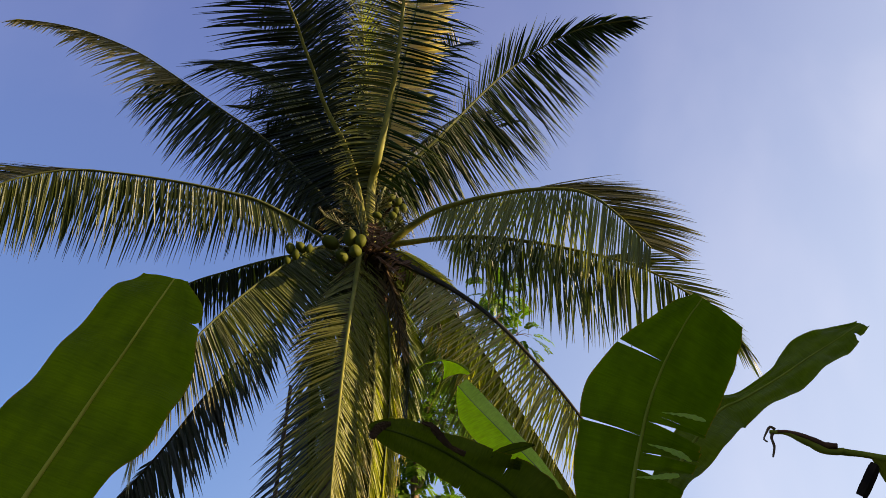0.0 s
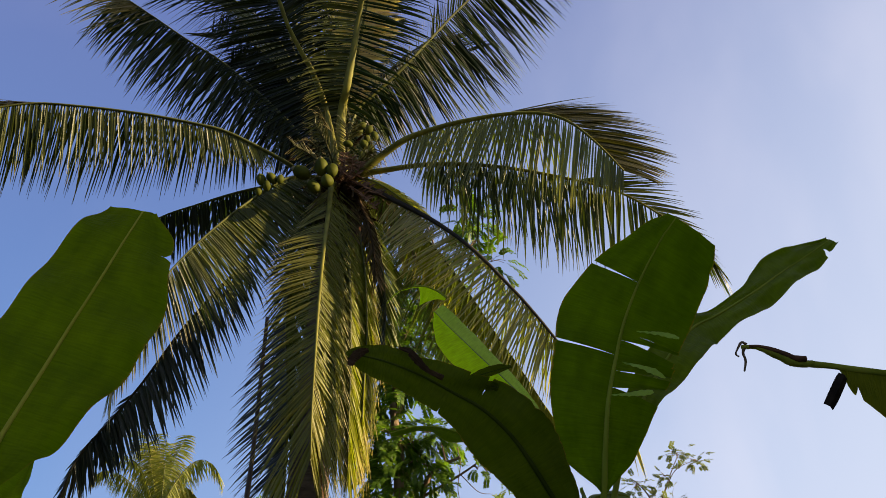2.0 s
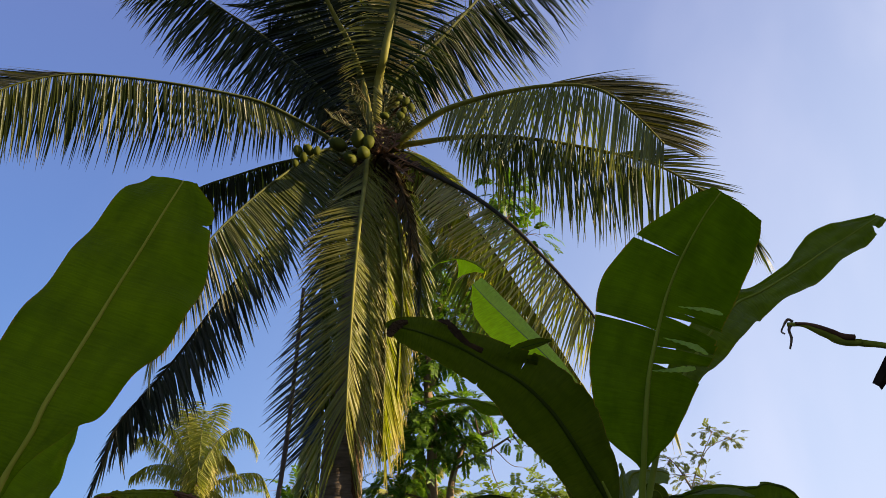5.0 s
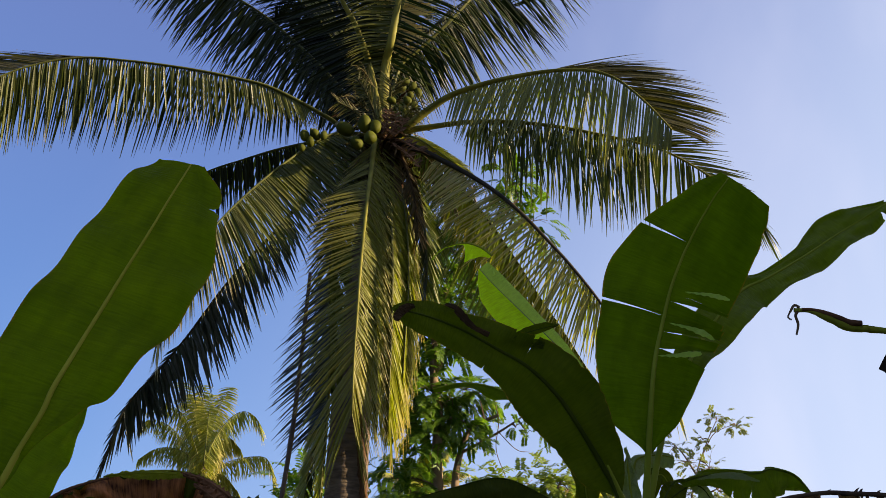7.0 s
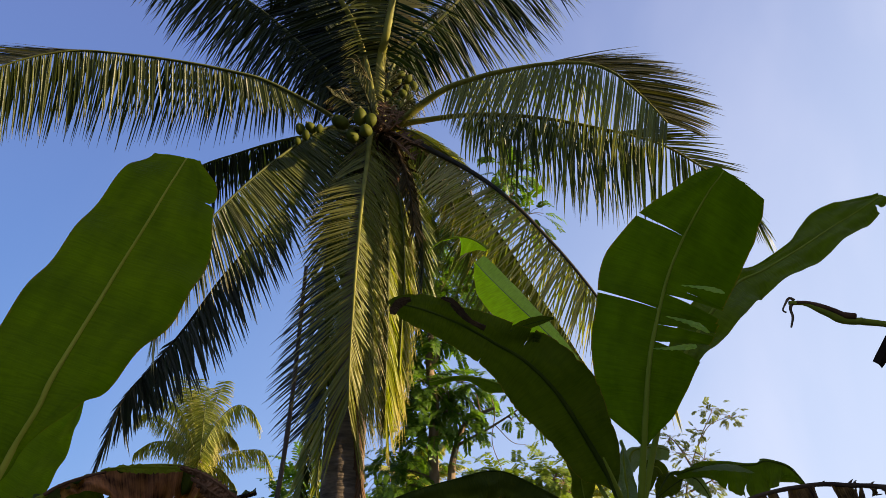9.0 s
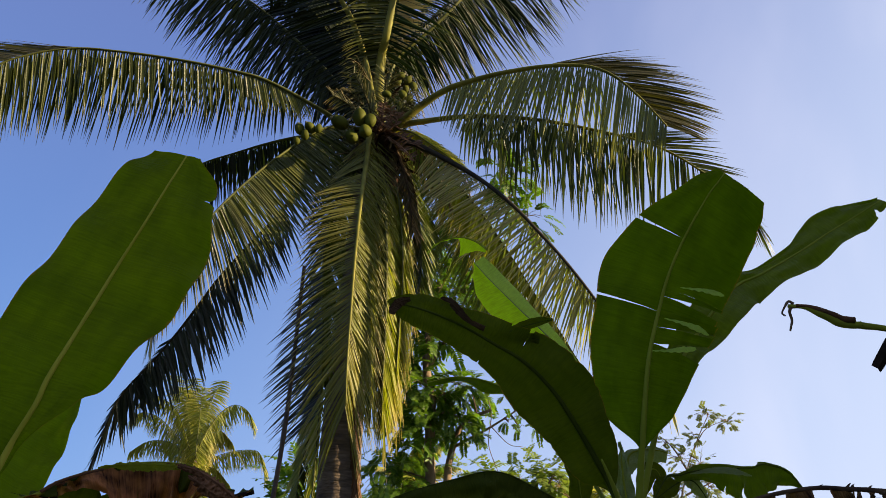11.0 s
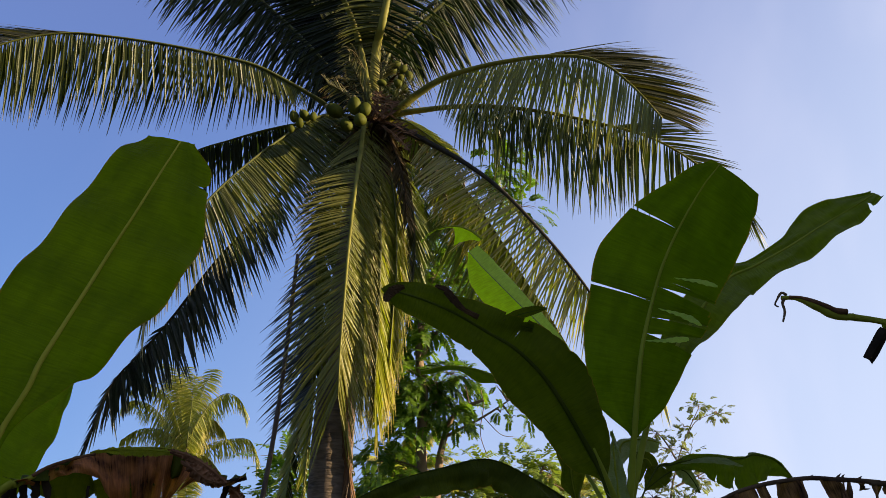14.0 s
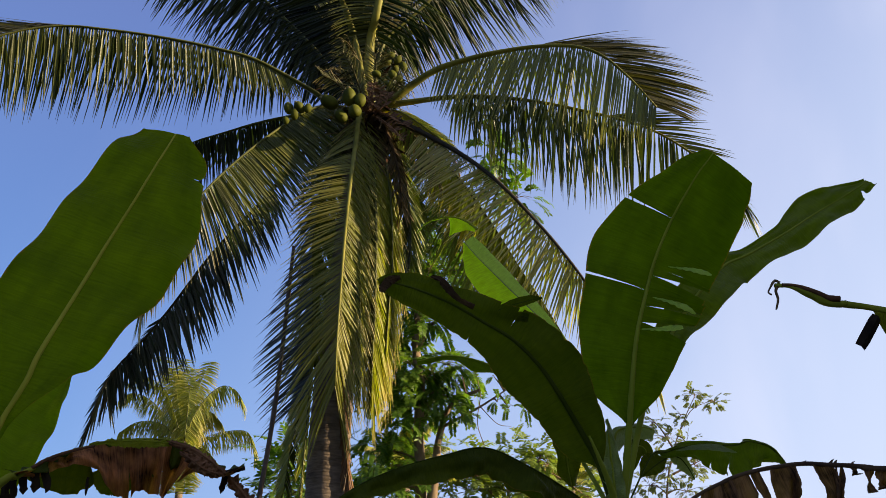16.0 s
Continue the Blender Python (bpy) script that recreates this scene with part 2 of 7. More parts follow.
BANANA = banana_material("banana leaf", (0.018, 0.035, 0.0010), (0.086, 0.134, 0.002), 0.57)
# brighter copy for the broad leaf, extra sky light put into its colour
BANANA_SKYLIT = banana_material("sky-lit broad banana leaf", (0.026, 0.044, 0.001), (0.142, 0.186, 0.004), 0.57)
BANANA_RIM = banana_material("yellowing leaf rim", (0.13, 0.15, 0.008), (0.25, 0.25, 0.02), 0.35)
BANANA_GREY = banana_material("dull grey-green banana leaf", (0.11, 0.14, 0.05), (0.18, 0.215, 0.085), 0.3, rough=0.35, spec=0.3)
BANANA_LIME = banana_material("light banana leaf", (0.075, 0.110, 0.005), (0.16, 0.205, 0.014), 0.6)
# duller, less translucent copy: shade on the lower leaves put into the colour
BANANA_DIM = banana_material("dim olive banana leaf", (0.032, 0.041, 0.003), (0.076, 0.092, 0.008), 0.4)
BANANA_GLOSS = banana_material("waxy banana leaf", (0.036, 0.055, 0.003), (0.095, 0.13, 0.008), 0.45, rough=0.42, spec=0.1)
BANANA_SAGE = banana_material("pale sage banana leaf", (0.23, 0.33, 0.055), (0.33, 0.44, 0.09), 0.35, rough=0.4, spec=0.15)
# young leaf; its very bright base stands in for sun shining through
BANANA_PALE = banana_material("young banana leaf with sun in colour", (0.26, 0.40, 0.014), (0.38, 0.54, 0.030), 0.7)
BANANA_DRY = banana_material("drying banana leaf", (0.045, 0.050, 0.006), (0.10, 0.10, 0.013), 0.3, 0.76, (0.22, 0.080, 0.031), rough=0.6)
BANANA_OLIVE = banana_material("olive banana leaf", (0.045, 0.050, 0.003), (0.085, 0.088, 0.006), 0.4)
LEAF_BROWN = plain_material("dry brown leaf", (0.035, 0.017, 0.009), (0.23, 0.108, 0.052), 9, (1, 1, 1), 0.85, 0.5, spec=0.03)
BANANA_DEAD = banana_material("dead banana leaf", (0.04, 0.025, 0.012), (0.08, 0.05, 0.025), 0.2, 0.75, (0.11, 0.055, 0.026), rough=0.8)
RIB = plain_material("banana midrib", (0.14, 0.175, 0.012), (0.25, 0.275, 0.03), 6, (1, 1, 0.3), 0.6, 0.1, spec=0.03)
RIB_GOLD = plain_material("yellow banana midrib", (0.26, 0.25, 0.02), (0.40, 0.37, 0.05), 6, (1, 1, 0.3), 0.6, 0.1, spec=0.02)
CRUST = plain_material("brown leaf crust", (0.08, 0.05, 0.028), (0.24, 0.15, 0.075), 14, (1, 1, 1), 0.9, 0.5, spec=0.03)
RIB_SAGE = plain_material("pale sage midrib", (0.13, 0.17, 0.05), (0.20, 0.25, 0.09), 6, (1, 1, 0.3), 0.5, 0.1, spec=0.1)
RIB_DRY = plain_material("dry banana midrib", (0.05, 0.03, 0.02), (0.14, 0.085, 0.042), 12, (1, 1, 1), 0.9, 0.5, spec=0.05)
# darker midrib copy, shade put into its colour
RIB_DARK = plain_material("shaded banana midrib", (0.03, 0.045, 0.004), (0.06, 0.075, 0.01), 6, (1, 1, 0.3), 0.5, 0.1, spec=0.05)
RIB_TAN = plain_material("yellowed banana midrib", (0.15, 0.17, 0.015), (0.32, 0.32, 0.04), 9, (1, 1, 1), 0.8, 0.3, spec=0.02)
SCORCH = plain_material("blackened dry leaf", (0.012, 0.009, 0.006), (0.030, 0.020, 0.012), 25, (1, 1, 1), 0.9, 0.6, spec=0.03)
WITHER = plain_material("withered leaf edge", (0.012, 0.007, 0.004), (0.075, 0.042, 0.020), 16, (1, 1, 1), 0.9, 0.5, spec=0.03)
STEM = plain_material("banana stem", (0.12, 0.155, 0.02), (0.21, 0.23, 0.05), 5, (1, 1, 0.15), 0.7, 0.25, spec=0.05)
TREE_LEAF = palm_leaf_material("tree leaf", (0.045, 0.105, 0.010), (0.18, 0.28, 0.035), (0.14, 0.2, 0.04), share=0.5, tip_from=1.2)
TREE_LEAF_FAR = palm_leaf_material("sunlit tree leaf", (0.12, 0.18, 0.03), (0.25, 0.30, 0.06), (0.2, 0.2, 0.06), share=0.4, tip_from=1.2)
SAPLING_LEAF = palm_leaf_material("dull sapling leaf", (0.11, 0.135, 0.05), (0.22, 0.25, 0.105), (0.2, 0.2, 0.06), share=0.45, tip_from=1.2)
TREE_BARK = plain_material("tree bark", (0.08, 0.055, 0.036), (0.24, 0.175, 0.115), 12, (1, 1, 0.3), 0.9, 0.6, spec=0.1)
PLASTER = plain_material("pale plaster", (0.45, 0.42, 0.36), (0.62, 0.58, 0.5), 3, (1, 1, 1), 0.85, 0.3)
GRASS = plain_material("grassy ground", (0.035, 0.05, 0.015), (0.12, 0.11, 0.05), 1.2, (1, 1, 1), 0.95, 0.8, 0.05)


# ---- builders ----
def part(name, bm, material, parent=None, label="", kind=""):
    me = bpy.data.meshes.new(name)
    bm.to_mesh(me)
    bm.free()
    me.materials.append(material)
    ob = new(name, me)
    if parent:
        ob.parent = parent
    if label or kind:
        tagged(ob, label, kind=kind)
    return ob


def smooth(ob):
    for p in ob.data.polygons:
        p.use_smooth = True
    return ob


def thing(name, base, label, category, group="", kind=""):
    ob = new(name)
    ob.empty_display_size = 0.1
    ob.location = base
    return tagged(ob, label, category, group, kind)


def own(ob, parent):
    """Child that keeps its world place under a base that is only shifted."""
    ob.parent = parent
    top = parent
    shift = Vector((0, 0, 0))
    while top:
        shift += top.location
        top = top.parent
    ob.location = ob.location - shift
    return ob


def spline(points, n):
    """n + 1 points at even lengths on a smooth line through the points."""
    p = [Vector(q) for q in points]
    p = [2 * p[0] - p[1]] + p + [2 * p[-1] - p[-2]]
    fine = []
    for i in range(1, len(p) - 2):
        for k in range(24):
            u = k / 24
            a, b, c, d = p[i - 1], p[i], p[i + 1], p[i + 2]
            fine.append(0.5 * (2 * b + (c - a) * u + (2 * a - 5 * b + 4 * c - d) * u * u + (3 * b - a - 3 * c + d) * u ** 3))
    fine.append(p[-2])
    at = [0.0]
    for a, b in zip(fine, fine[1:]):
        at.append(at[-1] + (b - a).length)
    out, j = [], 0
    for k in range(n + 1):
        want = at[-1] * k / n
        while j < len(at) - 2 and at[j + 1] < want:
            j += 1
        u = (want - at[j]) / max(at[j + 1] - at[j], 1e-9)
        out.append(fine[j].lerp(fine[j + 1], min(max(u, 0), 1)))
    return out, at[-1]


def tangents(line):
    return [(line[min(i + 1, len(line) - 1)] - line[max(i - 1, 0)]).normalized() for i in range(len(line))]


def curve_of(values, s):
    """A smooth value from evenly spread ones."""
    x = min(max(s, 0.0), 1.0) * (len(values) - 1)
    i = min(int(x), len(values) - 2)
    u = x - i
    a, b, c, d = values[max(i - 1, 0)], values[i], values[i + 1], values[min(i + 2, len(values) - 1)]
    return 0.5 * (2 * b + (c - a) * u + (2 * a - 5 * b + 4 * c - d) * u * u + (3 * b - a - 3 * c + d) * u ** 3)


def tube(bm, line, radii, sides=8, flat=1.0, up=(0, 0, 1)):
    """A tapered tube along a line; flat < 1 squeezes it across its upper side."""
    tan = tangents(line)
    n = Vector(up)
    rings = []
    for i, (c, t) in enumerate(zip(line, tan)):
        n2 = n - n.dot(t) * t
        if n2.length < 1e-3:
            n2 = t.orthogonal()
        n = n2.normalized()
        s = t.cross(n)
        r = radii[i]
        rings.append([bm.verts.new(c + (s * math.cos(a) + n * math.sin(a) * flat) * r) for a in (2 * math.pi * k / sides for k in range(sides))])
    for a, b in zip(rings, rings[1:]):
        for k in range(sides):
            bm.faces.new((a[k], a[(k + 1) % sides], b[(k + 1) % sides], b[k]))
    bm.faces.new(rings[0][::-1])
    bm.faces.new(rings[-1])


def strip(bm, uv, line, normal, widths, fold=0.5):
    """A leaflet: a creased ribbon, two quads wide, along a line."""
    tan = tangents(line)
    prev = None
    last = len(line) - 1
    for i, (c, t) in enumerate(zip(line, tan)):
        n = (normal - normal.dot(t) * t)
        n = n.normalized() if n.length > 1e-4 else t.orthogonal().normalized()
        s = t.cross(n)
        w = widths[i]
        row = [bm.verts.new(c + s * w - n * w * fold), bm.verts.new(c), bm.verts.new(c - s * w - n * w * fold)]
        if prev:
            for k in (0, 1):
                f = bm.faces.new((prev[k], prev[k + 1], row[k + 1], row[k]))
                for lp, (a, b) in zip(f.loops, ((i - 1, k), (i - 1, k + 1), (i, k + 1), (i, k))):
                    lp[uv].uv = (a / last, b / 2)
        prev = row


def keyed(vectors, x):
    """A vector between evenly spread ones."""
    q = min(max(x, 0.0), 1.0) * (len(vectors) - 1)
    i = min(int(q), len(vectors) - 2)
    return Vector(vectors[i]).lerp(Vector(vectors[i + 1]), q - i)


def plume(palm, points, rows, seed, thick=0.045, rib=None, taper=0.5, singly=False, ragged=1.0, label=""):
    """A feather leaf with rows of leaflets whose lie changes along the rachis.
    rows: (start, end, count, ways from start to end, lengths, sag, half width, material)."""
    rnd = random.Random(seed)
    line, length = spline(points, 60)
    tan = tangents(line)
    bm = bmesh.new()
    tube(bm, line, [thick * (1 - 0.93 * (i / 60) ** taper) + 0.003 for i in range(61)], 8, 0.6)
    stalk = smooth(part("frond", bm, rib or RACHIS, None, label))
    own(stalk, palm)
    for r, (s0, s1, count, ways, lengths, sag, wide, material) in enumerate(rows):
        bm = bmesh.new()
        uv = bm.loops.layers.uv.new("UVMap")
        for k in range(count):
            if rnd.random() < 0.035 * ragged:
                continue
            x = (k + 0.5 + rnd.uniform(-0.3, 0.3)) / count
            q = min(max(s0 + (s1 - s0) * x, 0), 0.999) * 60
            i = int(q)
            c = line[i].lerp(line[i + 1], q - i)
            # neighbours cling together in tufts
            tuft = Vector((noise.noise(Vector((x * count * 0.13, seed, r))), noise.noise(Vector((x * count * 0.13, seed, r + 9))), 0.5 * noise.noise(Vector((x * count * 0.13, seed, r + 17)))))
            d = (keyed(ways, x).normalized() + tuft * 0.08 * ragged + Vector((rnd.gauss(0, 1), rnd.gauss(0, 1), rnd.gauss(0, 1))) * 0.03 * ragged).normalized()
            size = curve_of(lengths, x) * rnd.uniform(0.84, 1.07)
            if rnd.random() < 0.05 * ragged:
                size *= rnd.uniform(0.4, 0.8)
            bend = sag * rnd.uniform(0.65, 1.35)
            n = d.cross(tan[i])
            n = n.normalized() if n.length > 0.05 else d.orthogonal().normalized()
            n = Matrix.Rotation(rnd.gauss(0, 0.45), 3, d) @ n
            segs = 6
            pts = [c]
            for j in range(segs):
                d = (d + Vector((rnd.gauss(0, 0.02) * ragged, rnd.gauss(0, 0.02) * ragged, -bend * (0.3 + 0.25 * j) / segs))).normalized()
                pts.append(pts[-1] + d * size / segs)
            w = wide * rnd.uniform(0.75, 1.2)
            strip(bm, uv, pts, n, [w * min(1.0, 0.5 + 3.0 * u) * (1 - u ** 2.5) + 0.0010 for u in (j / segs for j in range(segs + 1))], 0.3)
            if singly:
                part("leaflet", bm, material, stalk)
                bm = bmesh.new()
                uv = bm.loops.layers.uv.new("UVMap")
        if singly:
            bm.free()
        else:
            part("foliage", bm, material, stalk, kind="stuff")
    return stalk


def leaf_blade(name, plant, rib, normal, left, right, fold=12, curl=0.12, tears=(), material=None, rib_material=None, rib_r=(0.022, 0.004),
               ripple=0.012, seed=1, sweep=0.12, label="", bare=0.0, rows=90, cols=9, ragged=0.0, hang=0.0, shred=0.0, crumple=0.0, left_material=None, flutter=0.05, pleat=0.0):
    """A banana leaf: a midrib and, either side of it, a blade that may be torn from its edge to near the rib.
    left, right: half widths from base to tip. tears: (side, place along, depth, gap). bare: length of naked stalk. hang: how far the blades sag."""
    rnd = random.Random(seed)
    line, length = spline(rib, rows)
    tan = tangents(line)
    ns = [Vector(v) for v in (normal if isinstance(normal[0], (tuple, list)) else (normal,))]
    frames = []
    for i, t in enumerate(tan):
        x = i / rows * (len(ns) - 1)
        a = min(int(x), max(len(ns) - 2, 0))
        n = ns[a].lerp(ns[min(a + 1, len(ns) - 1)], x - a)
        n = (n - n.dot(t) * t).normalized()
        frames.append((t.cross(n), n))
    bm = bmesh.new()
    tube(bm, line, [rib_r[0] + (rib_r[1] - rib_r[0]) * (i / rows) ** 0.7 for i in range(rows + 1)], 8, 0.75, frames[0][1])
    leaf = smooth(part(name, bm, rib_material or RIB, None, label))
    own(leaf, plant)

    def at(s):
        q = min(max(s, 0.0), 1.0) * rows
        i = min(int(q), rows - 1)
        u = q - i
        return line[i].lerp(line[i + 1], u), tan[i].lerp(tan[i + 1], u).normalized(), frames[i][0].lerp(frames[i + 1][0], u), frames[i][1].lerp(frames[i + 1][1], u)

    for side, prof in ((-1, left), (1, right)):
        bm = bmesh.new()
        uv = bm.loops.layers.uv.new("UVMap")
        cuts = sorted((t for t in tears if t[0] == side), key=lambda t: t[1])
        ends = [(bare, 0, 0)] + [(c[1], c[2], c[3]) for c in cuts] + [(1.0, 0, 0)]
        for (s0, d0, g0), (s1, d1, g1) in zip(ends, ends[1:]):
            n_s = max(3, int((s1 - s0) * rows * 1.3))
            dip = rnd.uniform(-1, 1) * ((flutter if side > 0 else 0.03) if d0 and d1 and not shred else 0.06) + hang
            torn = shred if d0 and d1 else 0.0
            reach = rnd.uniform(0.3, 1.1) if torn else 1.0
            mid = (s0 + s1) / 2 + rnd.uniform(-0.3, 0.3) * (s1 - s0)
            grid = []
            for a in range(n_s + 1):
                f = a / n_s
                s = s0 + (s1 - s0) * f
                row = []
                for b in range(cols + 1):
                    u = b / cols
                    open0 = max(0.0, (u - (1 - d0)) / d0) if d0 else 0.0
                    open1 = max(0.0, (u - (1 - d1)) / d1) if d1 else 0.0
                    s2 = s + open0 * g0 * (1 - f) ** 2 - open1 * g1 * f ** 2
                    if torn:
                        s2 = mid + (s2 - mid) * (1 - torn * u ** 0.6)
                    x = (s2 - bare) / (1 - bare)
                    w = max(curve_of(prof, x), 0.0) * reach
                    if ragged:
                        w *= 1 - ragged * max(0, noise.noise(Vector((s2 * 40, side * 5, seed)))) * (0.4 + 0.6 * u)
                    c, t, sv, n = at(s2)
                    an = radians(fold)
                    across = n * math.cos(an) - sv * side * math.sin(an)
                    p = c + sv * side * w * u * math.cos(an) + n * w * u * math.sin(an) + t * w * u * sweep * (1 - x)
                    p = p - n * curl * w * u * u
                    loose = max(open0 * (1 - f), open1 * f)
                    p = p + across * dip * w * loose * 1.2
                    if hang:
                        p = p + Vector((0, 0, -1)) * w * u * u * hang
                    p = p + across * ripple * u * (math.sin(s2 * 38 + side) + 1.6 * noise.noise(Vector((s2 * 9, u * 2, seed * 3.1))))
                    if pleat:
                        p = p + across * pleat * u ** 0.8 * (noise.noise(Vector((s2 * 17, u * 0.9, seed))) + 0.5 * noise.noise(Vector((s2 * 41, u * 1.3, seed + 5))))
                    if crumple:
                        v = Vector((s2 * 26, u * 2.5, seed))
                        p = p + (across * noise.noise(v) + t * noise.noise(v + Vector((9, 4, 0))) * 0.2) * crumple * u ** 0.7
                    row.append((bm.verts.new(p), (s2, u)))
                grid.append(row)
            for r0, r1 in zip(grid, grid[1:]):
                for k in range(cols):
                    q = (r0[k], r0[k + 1], r1[k + 1], r1[k])
                    fc = bm.faces.new([v[0] for v in q])
                    fc.smooth = True
                    for lp, v in zip(fc.loops, q):
                        lp[uv].uv = v[1]
        part("blade", bm, (left_material if side < 0 and left_material else material) or BANANA, leaf)
    return leaf


def palm_trunk(palm, points, r0, r1, rings, name="trunk"):
    line, length = spline(points, rings * 4)
    bm = bmesh.new()
    radii = []
    for i in range(rings * 4 + 1):
        s = i / (rings * 4)
        r = r0 + (r1 - r0) * min(1, s * 1.1) + 0.10 * math.exp(-s * 14)
        radii.append(r * (1 + (0.016, 0.0, -0.008, 0.004)[i % 4] + 0.015 * noise.noise(Vector((i * 0.4, 0, 3)))))
    tube(bm, line, radii, 20)
    ob = smooth(part(name, bm, BARK, None, "grey-brown ringed palm trunk"))
    return own(ob, palm)


# ---- ground ----
bm = bmesh.new()
bmesh.ops.create_grid(bm, x_segments=80, y_segments=80, size=1500)
for v in bm.verts:
    v.co.z = -0.02 + 0.02 * noise.noise(v.co * 0.3)
ground = part("ground", bm, GRASS)
tagged(ground, "grassy earth under the palms and bananas", "ground", kind="structure")

# unseen plain walls added beside the camera to keep low sun off near bananas
for name, y0, y1, top in (("wall_1", -9.4, 1.5, 7.5), ("wall_2", 1.5, 4.5, 7.5)):
    bm = bmesh.new()
    bmesh.ops.create_cube(bm, size=1, matrix=pose(5.2, (y0 + y1) / 2, top / 2 - 0.1) @ Matrix.Diagonal((0.3, y1 - y0 - 0.004, top + 0.2, 1)))
    bmesh.ops.bevel(bm, geom=bm.edges[:], offset=0.02, segments=2, affect="EDGES")
    tagged(part(name, bm, PLASTER), "unseen plain plastered wall added for shade", "wall", kind="structure")

# ---- the coconut palm ----
palm = thing("coconut_palm", (-1.2, 7.5, 0), "tall coconut palm with arching feathery fronds and green nuts", "palm tree")
palm_trunk(palm, [(-1.25, 7.5, -0.1), (-1.021, 7.500, 1.460), (-1.046, 7.500, 2.444), (-1.033, 7.500, 3.358), (-0.935, 7.520, 4.970), (-0.837, 7.550, 6.350)], 0.21, 0.17, 60)
C = (-0.822, 7.500, 6.389)
# long level frond
plume(palm, [C, (-1.144, 7.350, 6.407), (-1.377, 7.250, 6.529), (-1.719, 7.100, 6.670), (-1.997, 6.980, 6.758), (-2.267, 6.880, 6.780), (-2.635, 6.750, 6.790), (-3.047, 6.620, 6.783), (-3.347, 6.530, 6.765), (-3.642, 6.450, 6.740), (-3.922, 6.380, 6.655), (-4.102, 6.340, 6.568), (-4.224, 6.300, 6.483), (-4.512, 6.250, 6.248), (-4.785, 6.250, 5.902)], [
       (0.19, 1.00, 161, [(0.47, 0.27, -0.84), (0.20, 0.31, -0.93), (0.08, 0.32, -0.95), (0.00, 0.32, -0.95), (-0.06, 0.32, -0.95), (-0.08, 0.41, -0.91), (-0.09, 0.41, -0.91), (-0.28, 0.39, -0.87)], [0.28, 0.43, 0.56, 0.65, 0.73, 0.78, 0.79, 0.75, 0.53], 0.20, 0.0107, FROND_OLIVE),
       (0.20, 0.86, 143, [(-0.04, 0.62, -0.78), (-0.34, 0.64, -0.69), (-0.44, 0.62, -0.65), (-0.39, 0.63, -0.67), (-0.29, 0.64, -0.71)], [0.44, 0.72, 0.94, 0.97, 0.92, 0.80], 0.30, 0.0107, FROND_MID),
       (0.62, 0.97, 105, [(-0.99, 0.05, 0.13), (-0.98, 0.03, 0.18), (-0.98, 0.03, 0.19), (-0.99, 0.05, -0.10)], [0.67, 0.78, 0.83, 0.61], 0.12, 0.0110, FROND_BRONZE)], 3, singly=True, thick=0.075, taper=0.22, ragged=0.6)
# frond with a withered straw end
plume(palm, [C, (-1.185, 7.600, 6.965), (-1.476, 7.600, 7.368), (-1.939, 7.650, 7.919), (-2.329, 7.650, 8.306), (-2.722, 7.650, 8.613), (-3.133, 7.650, 8.961), (-3.535, 7.600, 9.261), (-3.941, 7.550, 9.539), (-4.334, 7.500, 9.727), (-4.720, 7.450, 9.864), (-5.091, 7.400, 9.938), (-5.447, 7.350, 9.957), (-5.594, 7.300, 9.900)], [
       (0.12, 0.66, 152, [(-0.20, 0.45, -0.87), (-0.50, 0.38, -0.77), (-0.62, 0.34, -0.71), (-0.69, 0.30, -0.65), (-0.78, 0.25, -0.58)], [0.51, 0.88, 0.99, 0.95, 0.84], 0.55, 0.0151, FROND_MID),
       (0.10, 0.62, 112, [(-0.56, 0.68, -0.48), (-0.72, 0.60, -0.35), (-0.81, 0.53, -0.26), (-0.86, 0.48, -0.17)], [0.58, 0.91, 0.95, 0.80], 0.45, 0.0140, FROND),
       (0.56, 0.86, 54, [(-0.95, 0.17, -0.27), (-0.96, 0.15, -0.24), (-0.94, 0.19, -0.30)], [0.88, 0.69, 0.47], 0.30, 0.0112, FROND_STRAW),
       (0.60, 1.00, 128, [(-0.99, 0.07, -0.11), (-1.00, 0.03, -0.04), (-0.99, 0.06, -0.09)], [0.44, 0.35, 0.20], 0.25, 0.0095, FROND_STRAW),
       (0.80, 1.00, 64, [(-0.85, 0.29, -0.44), (-0.86, 0.28, -0.43)], [0.26, 0.19], 0.25, 0.0078, FROND_STRAW),
       (0.20, 0.60, 35, [(-0.89, -0.03, 0.45), (-0.97, 0.23, 0.03)], [0.13, 0.16], 0.20, 0.0090, FROND_MID)], 4, ragged=1.6)
# fan of a frond behind, towards the side
plume(palm, [C, (-1.195, 7.900, 7.639), (-1.556, 8.200, 8.709), (-1.918, 8.400, 9.501), (-2.300, 8.500, 9.978), (-2.689, 8.600, 10.362), (-2.997, 8.600, 10.490), (-3.226, 8.600, 10.513)], [
       (0.30, 1.00, 128, [(-0.62, -0.43, 0.65), (-0.77, -0.35, 0.53), (-0.87, -0.27, 0.41), (-0.99, -0.08, 0.13), (-1.00, 0.04, -0.07)], [0.81, 0.96, 0.96, 0.91, 0.81], 0.10, 0.0095, FROND),
       (0.30, 1.00, 120, [(-0.36, 0.51, -0.78), (-0.51, 0.47, -0.72), (-0.65, 0.41, -0.63), (-0.82, 0.31, -0.48), (-0.95, 0.16, -0.25)], [0.97, 1.05, 1.01, 0.96, 0.81], 0.20, 0.0101, FROND)], 5)
